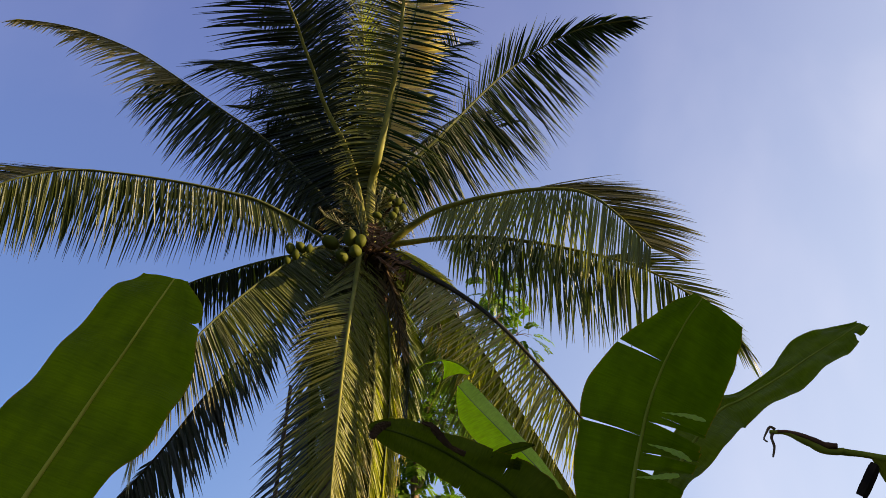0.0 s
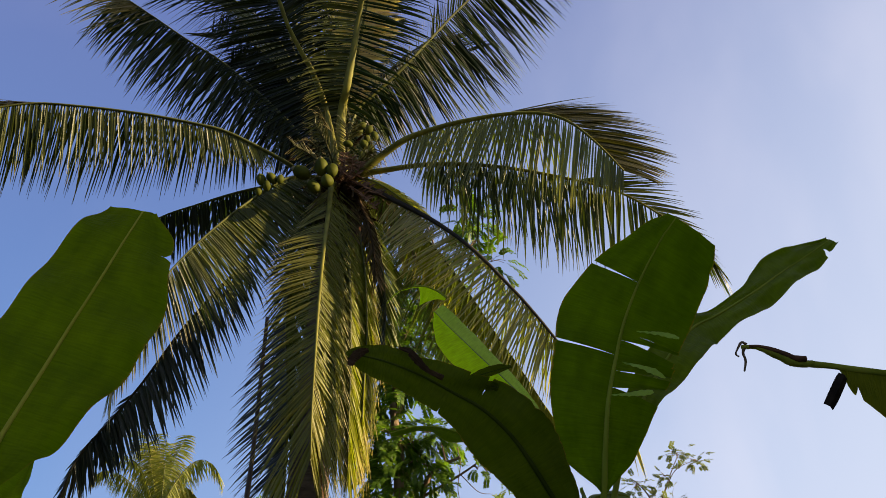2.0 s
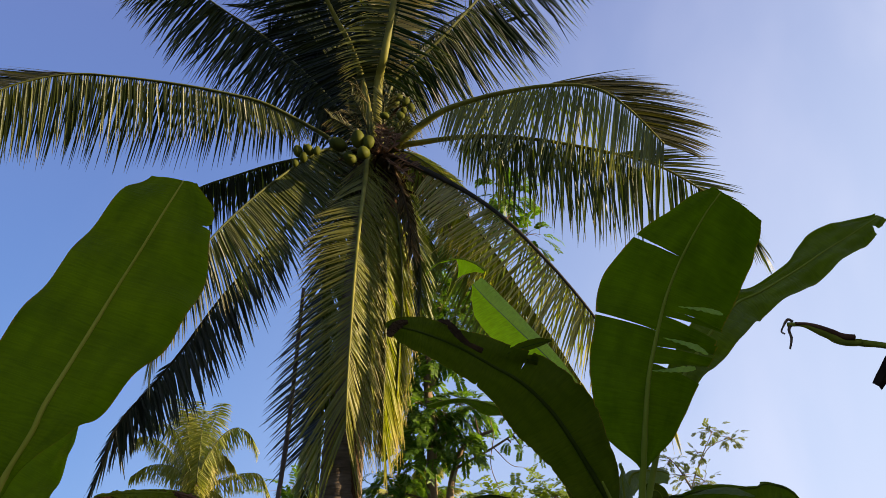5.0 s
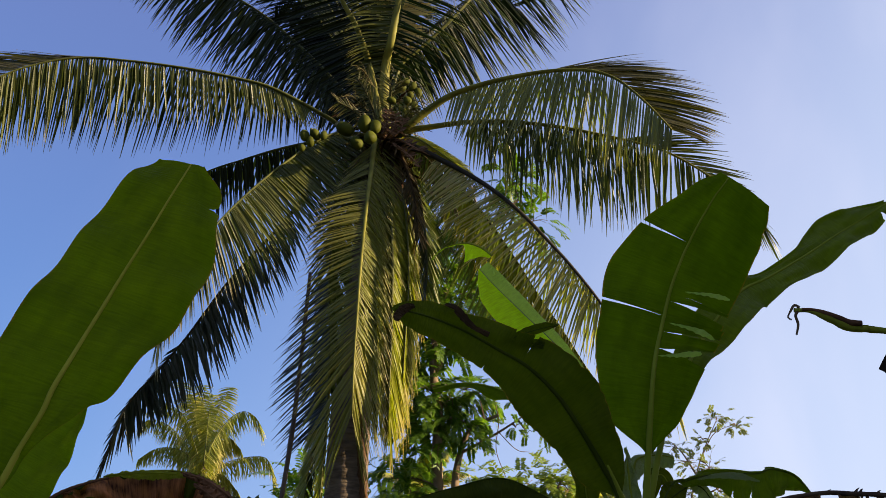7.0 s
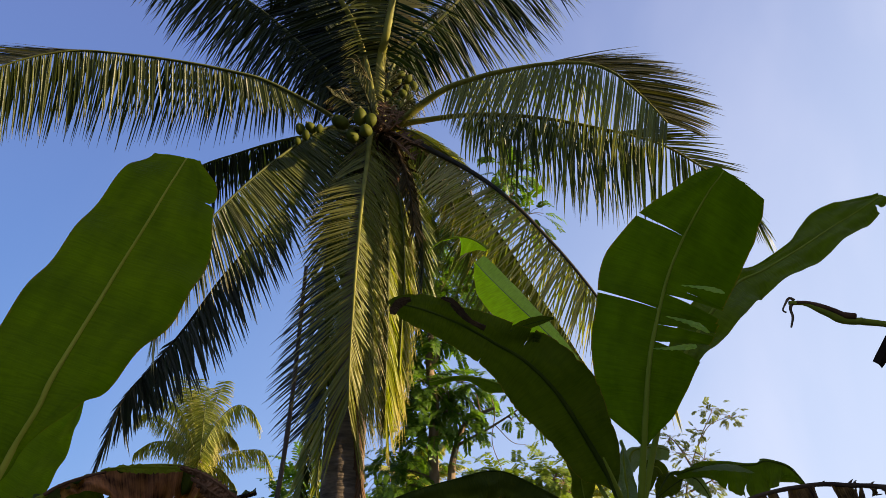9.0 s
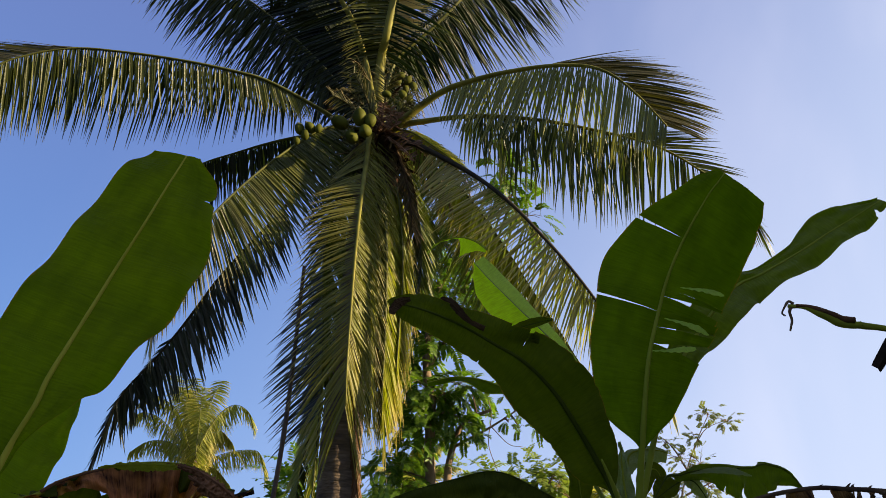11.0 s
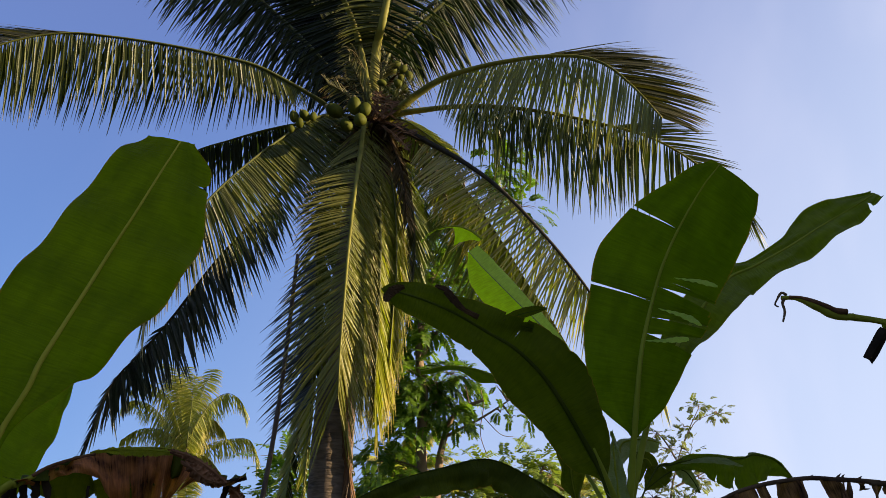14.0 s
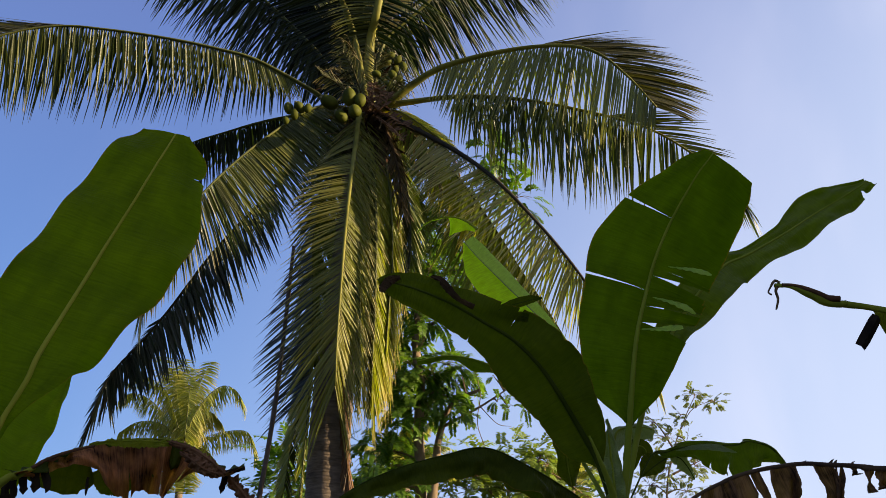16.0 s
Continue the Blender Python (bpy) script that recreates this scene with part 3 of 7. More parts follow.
# fronds behind, their deep shade put into the near-black leaflet colour
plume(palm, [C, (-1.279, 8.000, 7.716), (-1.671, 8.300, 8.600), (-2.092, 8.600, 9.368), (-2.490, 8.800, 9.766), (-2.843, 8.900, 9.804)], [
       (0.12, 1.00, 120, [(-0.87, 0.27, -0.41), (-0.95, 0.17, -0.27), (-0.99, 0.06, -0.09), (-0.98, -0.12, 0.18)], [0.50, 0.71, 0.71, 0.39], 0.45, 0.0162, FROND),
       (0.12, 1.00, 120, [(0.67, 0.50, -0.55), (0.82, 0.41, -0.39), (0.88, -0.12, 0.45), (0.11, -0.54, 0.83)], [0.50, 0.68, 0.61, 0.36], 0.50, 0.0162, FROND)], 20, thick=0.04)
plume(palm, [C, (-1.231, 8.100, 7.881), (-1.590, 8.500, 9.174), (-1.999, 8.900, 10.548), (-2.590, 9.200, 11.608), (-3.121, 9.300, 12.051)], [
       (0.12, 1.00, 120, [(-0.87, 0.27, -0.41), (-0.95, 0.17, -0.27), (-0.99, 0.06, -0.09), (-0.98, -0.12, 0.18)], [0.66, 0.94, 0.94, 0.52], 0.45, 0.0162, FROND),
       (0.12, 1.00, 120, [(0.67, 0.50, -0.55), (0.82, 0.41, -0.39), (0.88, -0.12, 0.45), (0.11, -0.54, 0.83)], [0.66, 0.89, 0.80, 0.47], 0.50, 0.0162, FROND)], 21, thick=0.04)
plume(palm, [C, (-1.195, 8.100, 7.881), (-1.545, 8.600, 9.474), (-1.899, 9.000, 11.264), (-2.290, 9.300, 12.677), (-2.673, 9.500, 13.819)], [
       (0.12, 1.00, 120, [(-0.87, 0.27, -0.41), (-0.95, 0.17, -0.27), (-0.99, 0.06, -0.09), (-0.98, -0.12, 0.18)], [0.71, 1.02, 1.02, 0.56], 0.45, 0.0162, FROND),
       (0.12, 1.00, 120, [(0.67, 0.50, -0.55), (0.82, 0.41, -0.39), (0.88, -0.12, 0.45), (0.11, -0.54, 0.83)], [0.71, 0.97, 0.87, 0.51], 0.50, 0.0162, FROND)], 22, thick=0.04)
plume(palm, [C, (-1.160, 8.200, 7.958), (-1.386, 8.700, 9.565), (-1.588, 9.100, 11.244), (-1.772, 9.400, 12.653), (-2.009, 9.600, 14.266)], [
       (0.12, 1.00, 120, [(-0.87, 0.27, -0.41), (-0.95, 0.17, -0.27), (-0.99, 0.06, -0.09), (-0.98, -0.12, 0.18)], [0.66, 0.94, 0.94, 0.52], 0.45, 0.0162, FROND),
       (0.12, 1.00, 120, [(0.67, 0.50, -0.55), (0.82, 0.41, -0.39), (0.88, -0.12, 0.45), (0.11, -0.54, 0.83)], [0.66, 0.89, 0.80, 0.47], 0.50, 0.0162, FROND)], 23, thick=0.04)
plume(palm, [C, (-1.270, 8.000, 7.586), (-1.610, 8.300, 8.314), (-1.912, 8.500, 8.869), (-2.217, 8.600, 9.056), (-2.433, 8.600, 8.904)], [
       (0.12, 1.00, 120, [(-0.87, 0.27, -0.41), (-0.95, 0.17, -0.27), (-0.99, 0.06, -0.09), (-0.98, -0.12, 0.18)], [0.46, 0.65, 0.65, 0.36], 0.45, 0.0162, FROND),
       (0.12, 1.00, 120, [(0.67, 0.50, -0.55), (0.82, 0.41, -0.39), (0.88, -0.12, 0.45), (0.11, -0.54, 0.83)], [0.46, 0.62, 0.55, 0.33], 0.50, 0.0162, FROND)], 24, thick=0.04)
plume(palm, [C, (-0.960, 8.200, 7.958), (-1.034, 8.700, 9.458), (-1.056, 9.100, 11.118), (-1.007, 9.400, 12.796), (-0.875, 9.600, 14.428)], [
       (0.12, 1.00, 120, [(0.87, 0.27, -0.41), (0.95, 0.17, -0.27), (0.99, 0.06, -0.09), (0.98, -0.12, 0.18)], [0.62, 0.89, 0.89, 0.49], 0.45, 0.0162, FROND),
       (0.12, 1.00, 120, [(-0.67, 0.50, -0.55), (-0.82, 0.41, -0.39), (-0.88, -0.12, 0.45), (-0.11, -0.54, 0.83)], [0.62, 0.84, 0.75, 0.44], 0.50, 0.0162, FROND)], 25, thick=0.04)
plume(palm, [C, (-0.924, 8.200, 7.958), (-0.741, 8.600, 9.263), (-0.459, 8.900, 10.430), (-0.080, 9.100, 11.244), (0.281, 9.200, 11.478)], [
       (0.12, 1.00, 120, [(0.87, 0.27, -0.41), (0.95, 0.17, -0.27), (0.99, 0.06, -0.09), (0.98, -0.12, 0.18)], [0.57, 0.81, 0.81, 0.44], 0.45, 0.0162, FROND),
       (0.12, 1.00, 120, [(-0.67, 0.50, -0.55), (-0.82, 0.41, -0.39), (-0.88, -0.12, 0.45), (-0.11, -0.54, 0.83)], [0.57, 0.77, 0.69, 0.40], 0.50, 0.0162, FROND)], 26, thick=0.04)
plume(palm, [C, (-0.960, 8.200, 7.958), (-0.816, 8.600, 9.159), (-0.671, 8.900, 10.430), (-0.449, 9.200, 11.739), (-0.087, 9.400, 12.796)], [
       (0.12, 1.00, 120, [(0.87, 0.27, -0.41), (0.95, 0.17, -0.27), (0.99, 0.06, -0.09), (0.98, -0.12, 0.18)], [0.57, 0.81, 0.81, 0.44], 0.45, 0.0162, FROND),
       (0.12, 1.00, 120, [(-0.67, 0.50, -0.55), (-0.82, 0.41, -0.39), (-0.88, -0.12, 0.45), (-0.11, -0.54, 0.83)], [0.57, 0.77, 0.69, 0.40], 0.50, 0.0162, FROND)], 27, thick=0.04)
# upright fronds on the near side
plume(palm, [C, (-0.978, 7.400, 7.257), (-1.112, 7.200, 7.656), (-1.270, 7.050, 7.925), (-1.385, 6.900, 8.134), (-1.478, 6.750, 8.387), (-1.581, 6.600, 8.613), (-1.676, 6.400, 8.839), (-1.777, 6.250, 9.044), (-1.880, 6.000, 9.317), (-2.036, 5.800, 9.754)], [
       (0.10, 1.00, 184, [(-0.81, 0.32, -0.50), (-0.95, 0.17, -0.26), (-0.99, 0.06, -0.09), (-1.00, -0.03, 0.04), (-0.95, -0.17, 0.27)], [0.52, 0.87, 1.04, 1.07, 0.78], 0.22, 0.0129, FROND),
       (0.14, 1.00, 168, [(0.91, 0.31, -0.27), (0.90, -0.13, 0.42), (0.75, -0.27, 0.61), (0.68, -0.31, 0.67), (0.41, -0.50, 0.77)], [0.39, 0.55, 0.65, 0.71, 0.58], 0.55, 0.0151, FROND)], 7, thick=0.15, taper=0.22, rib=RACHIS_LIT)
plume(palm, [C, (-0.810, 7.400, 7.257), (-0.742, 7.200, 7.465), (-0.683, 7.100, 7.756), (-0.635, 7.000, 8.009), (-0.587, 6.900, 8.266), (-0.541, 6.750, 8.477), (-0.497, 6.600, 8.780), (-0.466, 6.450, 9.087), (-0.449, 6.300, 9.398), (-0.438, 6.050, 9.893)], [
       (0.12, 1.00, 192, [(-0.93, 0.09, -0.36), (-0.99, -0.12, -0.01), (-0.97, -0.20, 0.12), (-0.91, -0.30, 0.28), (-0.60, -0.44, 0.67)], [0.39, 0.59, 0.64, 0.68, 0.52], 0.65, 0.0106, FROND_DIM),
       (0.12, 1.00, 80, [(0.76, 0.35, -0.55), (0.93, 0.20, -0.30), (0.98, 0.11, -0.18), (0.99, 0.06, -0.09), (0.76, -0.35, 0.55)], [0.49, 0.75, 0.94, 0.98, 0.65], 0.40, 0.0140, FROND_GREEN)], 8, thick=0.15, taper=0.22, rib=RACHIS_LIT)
# young inner fronds in the sun
plume(palm, [C, (-0.898, 7.600, 7.410), (-0.934, 7.600, 8.372), (-0.998, 7.600, 9.343), (-1.074, 7.550, 10.030), (-1.156, 7.500, 10.765), (-1.267, 7.400, 11.743)], [
       (0.25, 1.00, 96, [(-0.53, -0.46, 0.71), (-0.51, -0.47, 0.72), (-0.45, -0.49, 0.75)], [0.38, 0.47, 0.38], 0.45, 0.0095, FROND_OLD),
       (0.25, 1.00, 96, [(0.53, -0.46, 0.71), (0.51, -0.47, 0.72), (0.45, -0.49, 0.75)], [0.38, 0.47, 0.38], 0.45, 0.0095, FROND_SUN_YELLOW)], 9, thick=0.035, rib=RACHIS_LIT)
plume(palm, [C, (-0.766, 7.600, 7.410), (-0.657, 7.500, 8.192), (-0.533, 7.350, 8.893), (-0.428, 7.200, 9.433), (-0.335, 7.100, 9.948), (-0.239, 7.000, 10.603), (-0.146, 6.900, 11.301)], [
       (0.20, 1.00, 176, [(0.99, -0.03, -0.15), (0.99, -0.12, -0.01), (0.99, -0.14, 0.03), (0.98, -0.12, 0.18)], [0.29, 0.50, 0.57, 0.50], 0.12, 0.0235, FROND_SUN_PALE),
       (0.10, 1.00, 128, [(-0.99, -0.06, 0.09), (-0.98, -0.11, 0.18), (-0.91, -0.22, 0.34)], [0.32, 0.43, 0.36], 0.12, 0.0213, FROND_SUN_PALE)], 10, thick=0.04, rib=RACHIS_LIT)
# frond up to the sunny side
plume(palm, [C, (-0.672, 7.450, 7.255), (-0.470, 7.400, 7.503), (-0.275, 7.350, 7.671), (-0.027, 7.300, 7.929), (0.243, 7.300, 8.283), (0.524, 7.300, 8.653), (0.815, 7.300, 8.988), (1.188, 7.300, 9.336), (1.559, 7.250, 9.570), (1.923, 7.200, 9.681), (2.279, 7.150, 9.708), (2.445, 7.100, 9.673)], [
       (0.16, 1.00, 240, [(0.35, 0.59, -0.73), (0.50, 0.55, -0.66), (0.63, 0.50, -0.59), (0.69, 0.47, -0.54), (0.70, 0.47, -0.54), (0.82, 0.39, -0.42), (0.95, 0.25, -0.20)], [0.49, 0.84, 1.16, 1.16, 0.95, 0.56, 0.21], 0.16, 0.0151, FROND_GREEN),
       (0.44, 1.00, 83, [(0.00, -0.63, 0.78), (0.15, -0.62, 0.77), (0.45, -0.57, 0.69), (0.78, -0.34, 0.52), (0.98, -0.11, 0.17)], [0.35, 0.58, 0.51, 0.34, 0.24], 0.35, 0.0123, FROND_GREEN),
       (0.12, 0.50, 46, [(-0.32, -0.52, 0.80), (0.11, -0.71, 0.70)], [0.25, 0.35], 0.90, 0.0022, FIBRE_GREEN),
       (0.12, 0.50, 40, [(0.79, 0.12, -0.60), (0.64, 0.23, -0.74)], [0.28, 0.32], 0.50, 0.0022, FIBRE_GREEN)], 11, thick=0.075, taper=0.22, ragged=1.3)
plume(palm, [C, (-0.640, 7.800, 7.648), (-0.320, 8.100, 8.432), (0.046, 8.300, 8.995), (0.433, 8.400, 9.187), (0.822, 8.500, 9.071)], [
       (0.15, 1.00, 176, [(0.32, 0.52, -0.80), (0.46, 0.48, -0.74), (0.60, 0.44, -0.67)], [0.68, 0.91, 0.61], 0.30, 0.0146, FROND),
       (0.15, 1.00, 96, [(0.39, -0.50, 0.77), (0.94, -0.19, 0.29)], [0.46, 0.46], 0.60, 0.0123, FROND)], 12)
# lower level frond to the sunny side
plume(palm, [C, (-0.607, 7.350, 6.410), (-0.306, 7.250, 6.401), (0.047, 7.150, 6.384), (0.336, 7.100, 6.359), (0.620, 7.050, 6.306), (0.899, 7.000, 6.233), (1.172, 6.950, 6.141), (1.442, 6.920, 6.050), (1.710, 6.900, 5.960), (1.969, 6.870, 5.839), (2.169, 6.850, 5.700), (2.356, 6.820, 5.521), (2.539, 6.800, 5.327), (2.675, 6.800, 5.160), (2.766, 6.800, 4.995)], [
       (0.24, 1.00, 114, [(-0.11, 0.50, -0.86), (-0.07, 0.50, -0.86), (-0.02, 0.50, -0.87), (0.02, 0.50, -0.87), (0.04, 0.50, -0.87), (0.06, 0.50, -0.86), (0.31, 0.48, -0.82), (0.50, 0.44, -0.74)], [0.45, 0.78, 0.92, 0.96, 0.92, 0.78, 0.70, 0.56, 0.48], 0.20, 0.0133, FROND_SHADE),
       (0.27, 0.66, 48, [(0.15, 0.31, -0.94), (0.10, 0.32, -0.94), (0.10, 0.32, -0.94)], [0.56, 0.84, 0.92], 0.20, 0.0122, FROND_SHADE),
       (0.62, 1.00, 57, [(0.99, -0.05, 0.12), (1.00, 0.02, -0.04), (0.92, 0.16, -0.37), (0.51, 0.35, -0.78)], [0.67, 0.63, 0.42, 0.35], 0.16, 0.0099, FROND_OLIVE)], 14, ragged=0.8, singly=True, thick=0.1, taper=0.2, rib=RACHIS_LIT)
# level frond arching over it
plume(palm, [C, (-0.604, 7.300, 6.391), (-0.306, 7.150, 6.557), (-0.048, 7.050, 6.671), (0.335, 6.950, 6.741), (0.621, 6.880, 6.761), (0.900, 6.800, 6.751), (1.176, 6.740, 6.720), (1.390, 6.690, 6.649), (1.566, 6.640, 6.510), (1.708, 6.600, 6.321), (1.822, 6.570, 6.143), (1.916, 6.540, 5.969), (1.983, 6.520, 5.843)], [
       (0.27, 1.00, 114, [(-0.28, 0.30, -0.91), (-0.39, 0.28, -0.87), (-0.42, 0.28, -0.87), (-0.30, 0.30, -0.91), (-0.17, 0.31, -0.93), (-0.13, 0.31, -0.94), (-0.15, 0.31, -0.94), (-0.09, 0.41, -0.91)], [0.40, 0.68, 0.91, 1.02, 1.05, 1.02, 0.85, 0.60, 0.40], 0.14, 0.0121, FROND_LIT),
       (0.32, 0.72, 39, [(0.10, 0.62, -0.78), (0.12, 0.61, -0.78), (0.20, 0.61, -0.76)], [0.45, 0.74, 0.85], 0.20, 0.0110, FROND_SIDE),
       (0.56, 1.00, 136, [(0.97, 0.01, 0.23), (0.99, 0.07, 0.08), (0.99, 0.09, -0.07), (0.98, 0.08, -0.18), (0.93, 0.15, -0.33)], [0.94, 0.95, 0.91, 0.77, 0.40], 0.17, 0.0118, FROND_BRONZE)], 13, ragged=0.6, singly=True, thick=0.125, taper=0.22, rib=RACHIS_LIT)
# frond hanging out low on the sunny side
plume(palm, [C, (-0.540, 7.300, 6.217), (-0.297, 7.150, 6.001), (-0.067, 7.000, 5.773), (0.152, 6.900, 5.568), (0.361, 6.800, 5.340), (0.559, 6.700, 5.079), (0.746, 6.620, 4.798), (0.928, 6.570, 4.528), (1.102, 6.530, 4.245), (1.268, 6.500, 3.953), (1.484, 6.500, 3.609), (1.697, 6.500, 3.293)], [
       (0.20, 1.00, 135, [(-0.63, 0.20, -0.75), (-0.84, 0.12, -0.53), (-0.90, 0.08, -0.44), (-0.86, 0.12, -0.50), (-0.71, 0.20, -0.68), (-0.39, 0.28, -0.87), (-0.14, 0.41, -0.90), (0.15, 0.41, -0.90), (0.35, 0.38, -0.85)], [0.28, 0.53, 0.71, 0.73, 0.70, 0.66, 0.58, 0.48, 0.40], 0.20, 0.0102, FROND_SUN_SAND),
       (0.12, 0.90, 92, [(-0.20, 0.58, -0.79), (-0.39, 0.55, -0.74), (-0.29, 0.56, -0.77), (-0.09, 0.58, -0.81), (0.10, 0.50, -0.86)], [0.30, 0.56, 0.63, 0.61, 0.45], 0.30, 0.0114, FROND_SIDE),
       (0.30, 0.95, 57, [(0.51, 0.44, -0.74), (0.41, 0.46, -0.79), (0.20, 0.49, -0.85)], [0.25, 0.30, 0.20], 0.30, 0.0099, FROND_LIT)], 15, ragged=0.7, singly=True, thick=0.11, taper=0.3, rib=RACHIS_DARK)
plume(palm, [C, (-0.468, 7.600, 6.395), (-0.127, 7.500, 5.984), (0.223, 7.450, 5.490), (0.524, 7.400, 4.961), (0.734, 7.400, 4.570), (0.936, 7.400, 4.223), (1.130, 7.400, 3.861), (1.248, 7.400, 3.645)], [
       (0.30, 1.00, 208, [(-0.09, 0.41, -0.91), (0.15, 0.41, -0.90), (0.36, 0.38, -0.85), (0.46, 0.36, -0.81)], [0.55, 0.60, 0.58, 0.33], 0.15, 0.0118, FROND_SUN_YELLOW),
       (0.30, 1.00, 176, [(-0.50, 0.35, -0.79), (-0.30, 0.39, -0.87), (-0.09, 0.41, -0.91)], [0.49, 0.55, 0.33], 0.20, 0.0110, FROND_SUN_YELLOW)], 16)
# short frond at its base, sunlight put into its gold leaflets
plume(palm, [C, (-0.606, 7.350, 6.360), (-0.442, 7.200, 6.235), (-0.269, 7.120, 6.063), (-0.095, 7.050, 5.874), (0.045, 7.000, 5.715), (0.142, 6.950, 5.572)], [
       (0.20, 1.00, 112, [(0.94, -0.06, -0.35), (0.88, 0.00, -0.48), (0.83, 0.04, -0.56)], [0.23, 0.28, 0.12], 0.10, 0.0134, FROND_SUN_GOLD),
       (0.15, 0.95, 112, [(0.30, 0.20, -0.93), (0.59, 0.14, -0.79), (0.74, 0.08, -0.66)], [0.16, 0.18, 0.09], 0.10, 0.0134, FROND_SUN_GOLD)], 63, thick=0.02, rib=RACHIS_LIT)
# fronds deep under the crown
plume(palm, [C, (-0.479, 7.800, 6.507), (-0.099, 7.750, 5.991), (0.201, 7.700, 5.422), (0.387, 7.700, 4.908), (0.502, 7.700, 4.418)], [
       (0.15, 1.00, 128, [(-0.62, 0.32, -0.71), (-0.60, 0.33, -0.73), (-0.50, 0.35, -0.79), (-0.30, 0.39, -0.87)], [0.53, 0.77, 0.77, 0.47], 0.20, 0.0118, FROND_SIDE),
       (0.15, 1.00, 96, [(-0.09, 0.41, -0.91), (0.10, 0.41, -0.91), (0.20, 0.40, -0.89)], [0.47, 0.65, 0.41], 0.20, 0.0118, FROND_OLD)], 64, thick=0.03)
plume(palm, [C, (-0.627, 7.700, 6.385), (-0.461, 7.680, 5.949), (-0.372, 7.650, 5.460), (-0.340, 7.650, 5.008), (-0.355, 7.650, 4.636)], [
       (0.10, 1.00, 112, [(-0.50, 0.35, -0.79), (-0.35, 0.38, -0.86), (-0.09, 0.41, -0.91)], [0.47, 0.59, 0.47], 0.20, 0.0118, FROND_DIM),
       (0.10, 1.00, 112, [(0.65, 0.31, -0.69), (0.51, 0.35, -0.78), (0.20, 0.40, -0.89)], [0.47, 0.56, 0.47], 0.20, 0.0118, FROND_SIDE)], 65, thick=0.03)
# frond hanging down on the near side
plume(palm, [C, (-0.871, 7.200, 6.192), (-0.875, 7.050, 5.831), (-0.888, 6.950, 5.466), (-0.900, 6.850, 5.049), (-0.902, 6.750, 4.684), (-0.905, 6.700, 4.359), (-0.906, 6.650, 4.023), (-0.909, 6.620, 3.709), (-0.909, 6.620, 3.465), (-0.909, 6.650, 3.236)], [
       (0.12, 1.00, 143, [(-0.81, 0.13, -0.58), (-0.90, 0.08, -0.43), (-0.98, -0.10, -0.16), (-0.98, -0.07, -0.20), (-0.93, 0.05, -0.36), (-0.86, 0.12, -0.50), (-0.77, 0.17, -0.62), (-0.60, 0.33, -0.73), (-0.38, 0.38, -0.84)], [0.35, 0.45, 0.52, 0.59, 0.62, 0.69, 0.77, 0.82, 0.75], 0.34, 0.0084, FROND_LIT_TAN),
       (0.06, 1.00, 138, [(0.50, 0.26, -0.82), (0.42, 0.28, -0.86), (0.36, 0.29, -0.89), (0.33, 0.29, -0.90), (0.30, 0.30, -0.91), (0.27, 0.40, -0.88), (0.12, 0.41, -0.91)], [0.45, 0.75, 0.90, 0.95, 0.95, 0.90, 0.75], 0.08, 0.0081, FROND_LIT_TAN),
       (0.10, 0.80, 69, [(0.78, 0.35, -0.52), (0.62, 0.41, -0.67), (0.50, 0.44, -0.74)], [0.40, 0.52, 0.55], 0.12, 0.0081, FROND_OLD)], 17, ragged=0.8, singly=True, thick=0.055, taper=0.3, rib=RACHIS_LIT)
# frond hanging out low on the shady side
plume(palm, [C, (-1.137, 7.300, 6.374), (-1.401, 7.150, 6.225), (-1.638, 7.000, 5.920), (-1.863, 6.880, 5.615), (-2.069, 6.760, 5.287), (-2.240, 6.660, 4.968), (-2.358, 6.580, 4.691), (-2.440, 6.500, 4.394), (-2.500, 6.450, 4.093), (-2.522, 6.420, 3.782)], [
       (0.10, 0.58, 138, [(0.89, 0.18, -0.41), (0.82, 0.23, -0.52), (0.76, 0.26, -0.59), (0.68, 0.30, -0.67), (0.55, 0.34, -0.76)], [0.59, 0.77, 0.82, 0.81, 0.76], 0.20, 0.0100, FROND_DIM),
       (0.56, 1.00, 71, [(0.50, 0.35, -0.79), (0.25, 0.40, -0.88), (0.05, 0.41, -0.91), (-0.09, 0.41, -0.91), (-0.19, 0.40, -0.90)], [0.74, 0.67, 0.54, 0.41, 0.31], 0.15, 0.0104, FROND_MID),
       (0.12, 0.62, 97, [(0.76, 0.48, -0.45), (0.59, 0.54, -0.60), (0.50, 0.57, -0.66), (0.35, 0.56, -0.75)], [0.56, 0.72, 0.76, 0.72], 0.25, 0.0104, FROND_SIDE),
       (0.60, 1.00, 39, [(0.19, 0.61, -0.77), (0.00, 0.58, -0.81), (-0.09, 0.50, -0.86)], [0.61, 0.51, 0.36], 0.20, 0.0104, FROND_BLUE_SHADE)], 18, ragged=0.6, singly=True, thick=0.04)
# short frond filling the gap behind
plume(palm, [C, (-0.997, 7.500, 6.152), (-1.115, 7.450, 5.680), (-1.225, 7.400, 5.233), (-1.298, 7.400, 4.890)], [
       (0.05, 1.00, 112, [(-0.89, 0.19, -0.41), (-0.85, 0.22, -0.49), (-0.60, 0.33, -0.73)], [0.51, 0.57, 0.40], 0.30, 0.0123, FROND_DIM),
       (0.05, 1.00, 112, [(0.53, 0.35, -0.77), (0.41, 0.37, -0.83), (0.20, 0.40, -0.89)], [0.45, 0.51, 0.40], 0.20, 0.0112, FROND_SIDE)], 61)
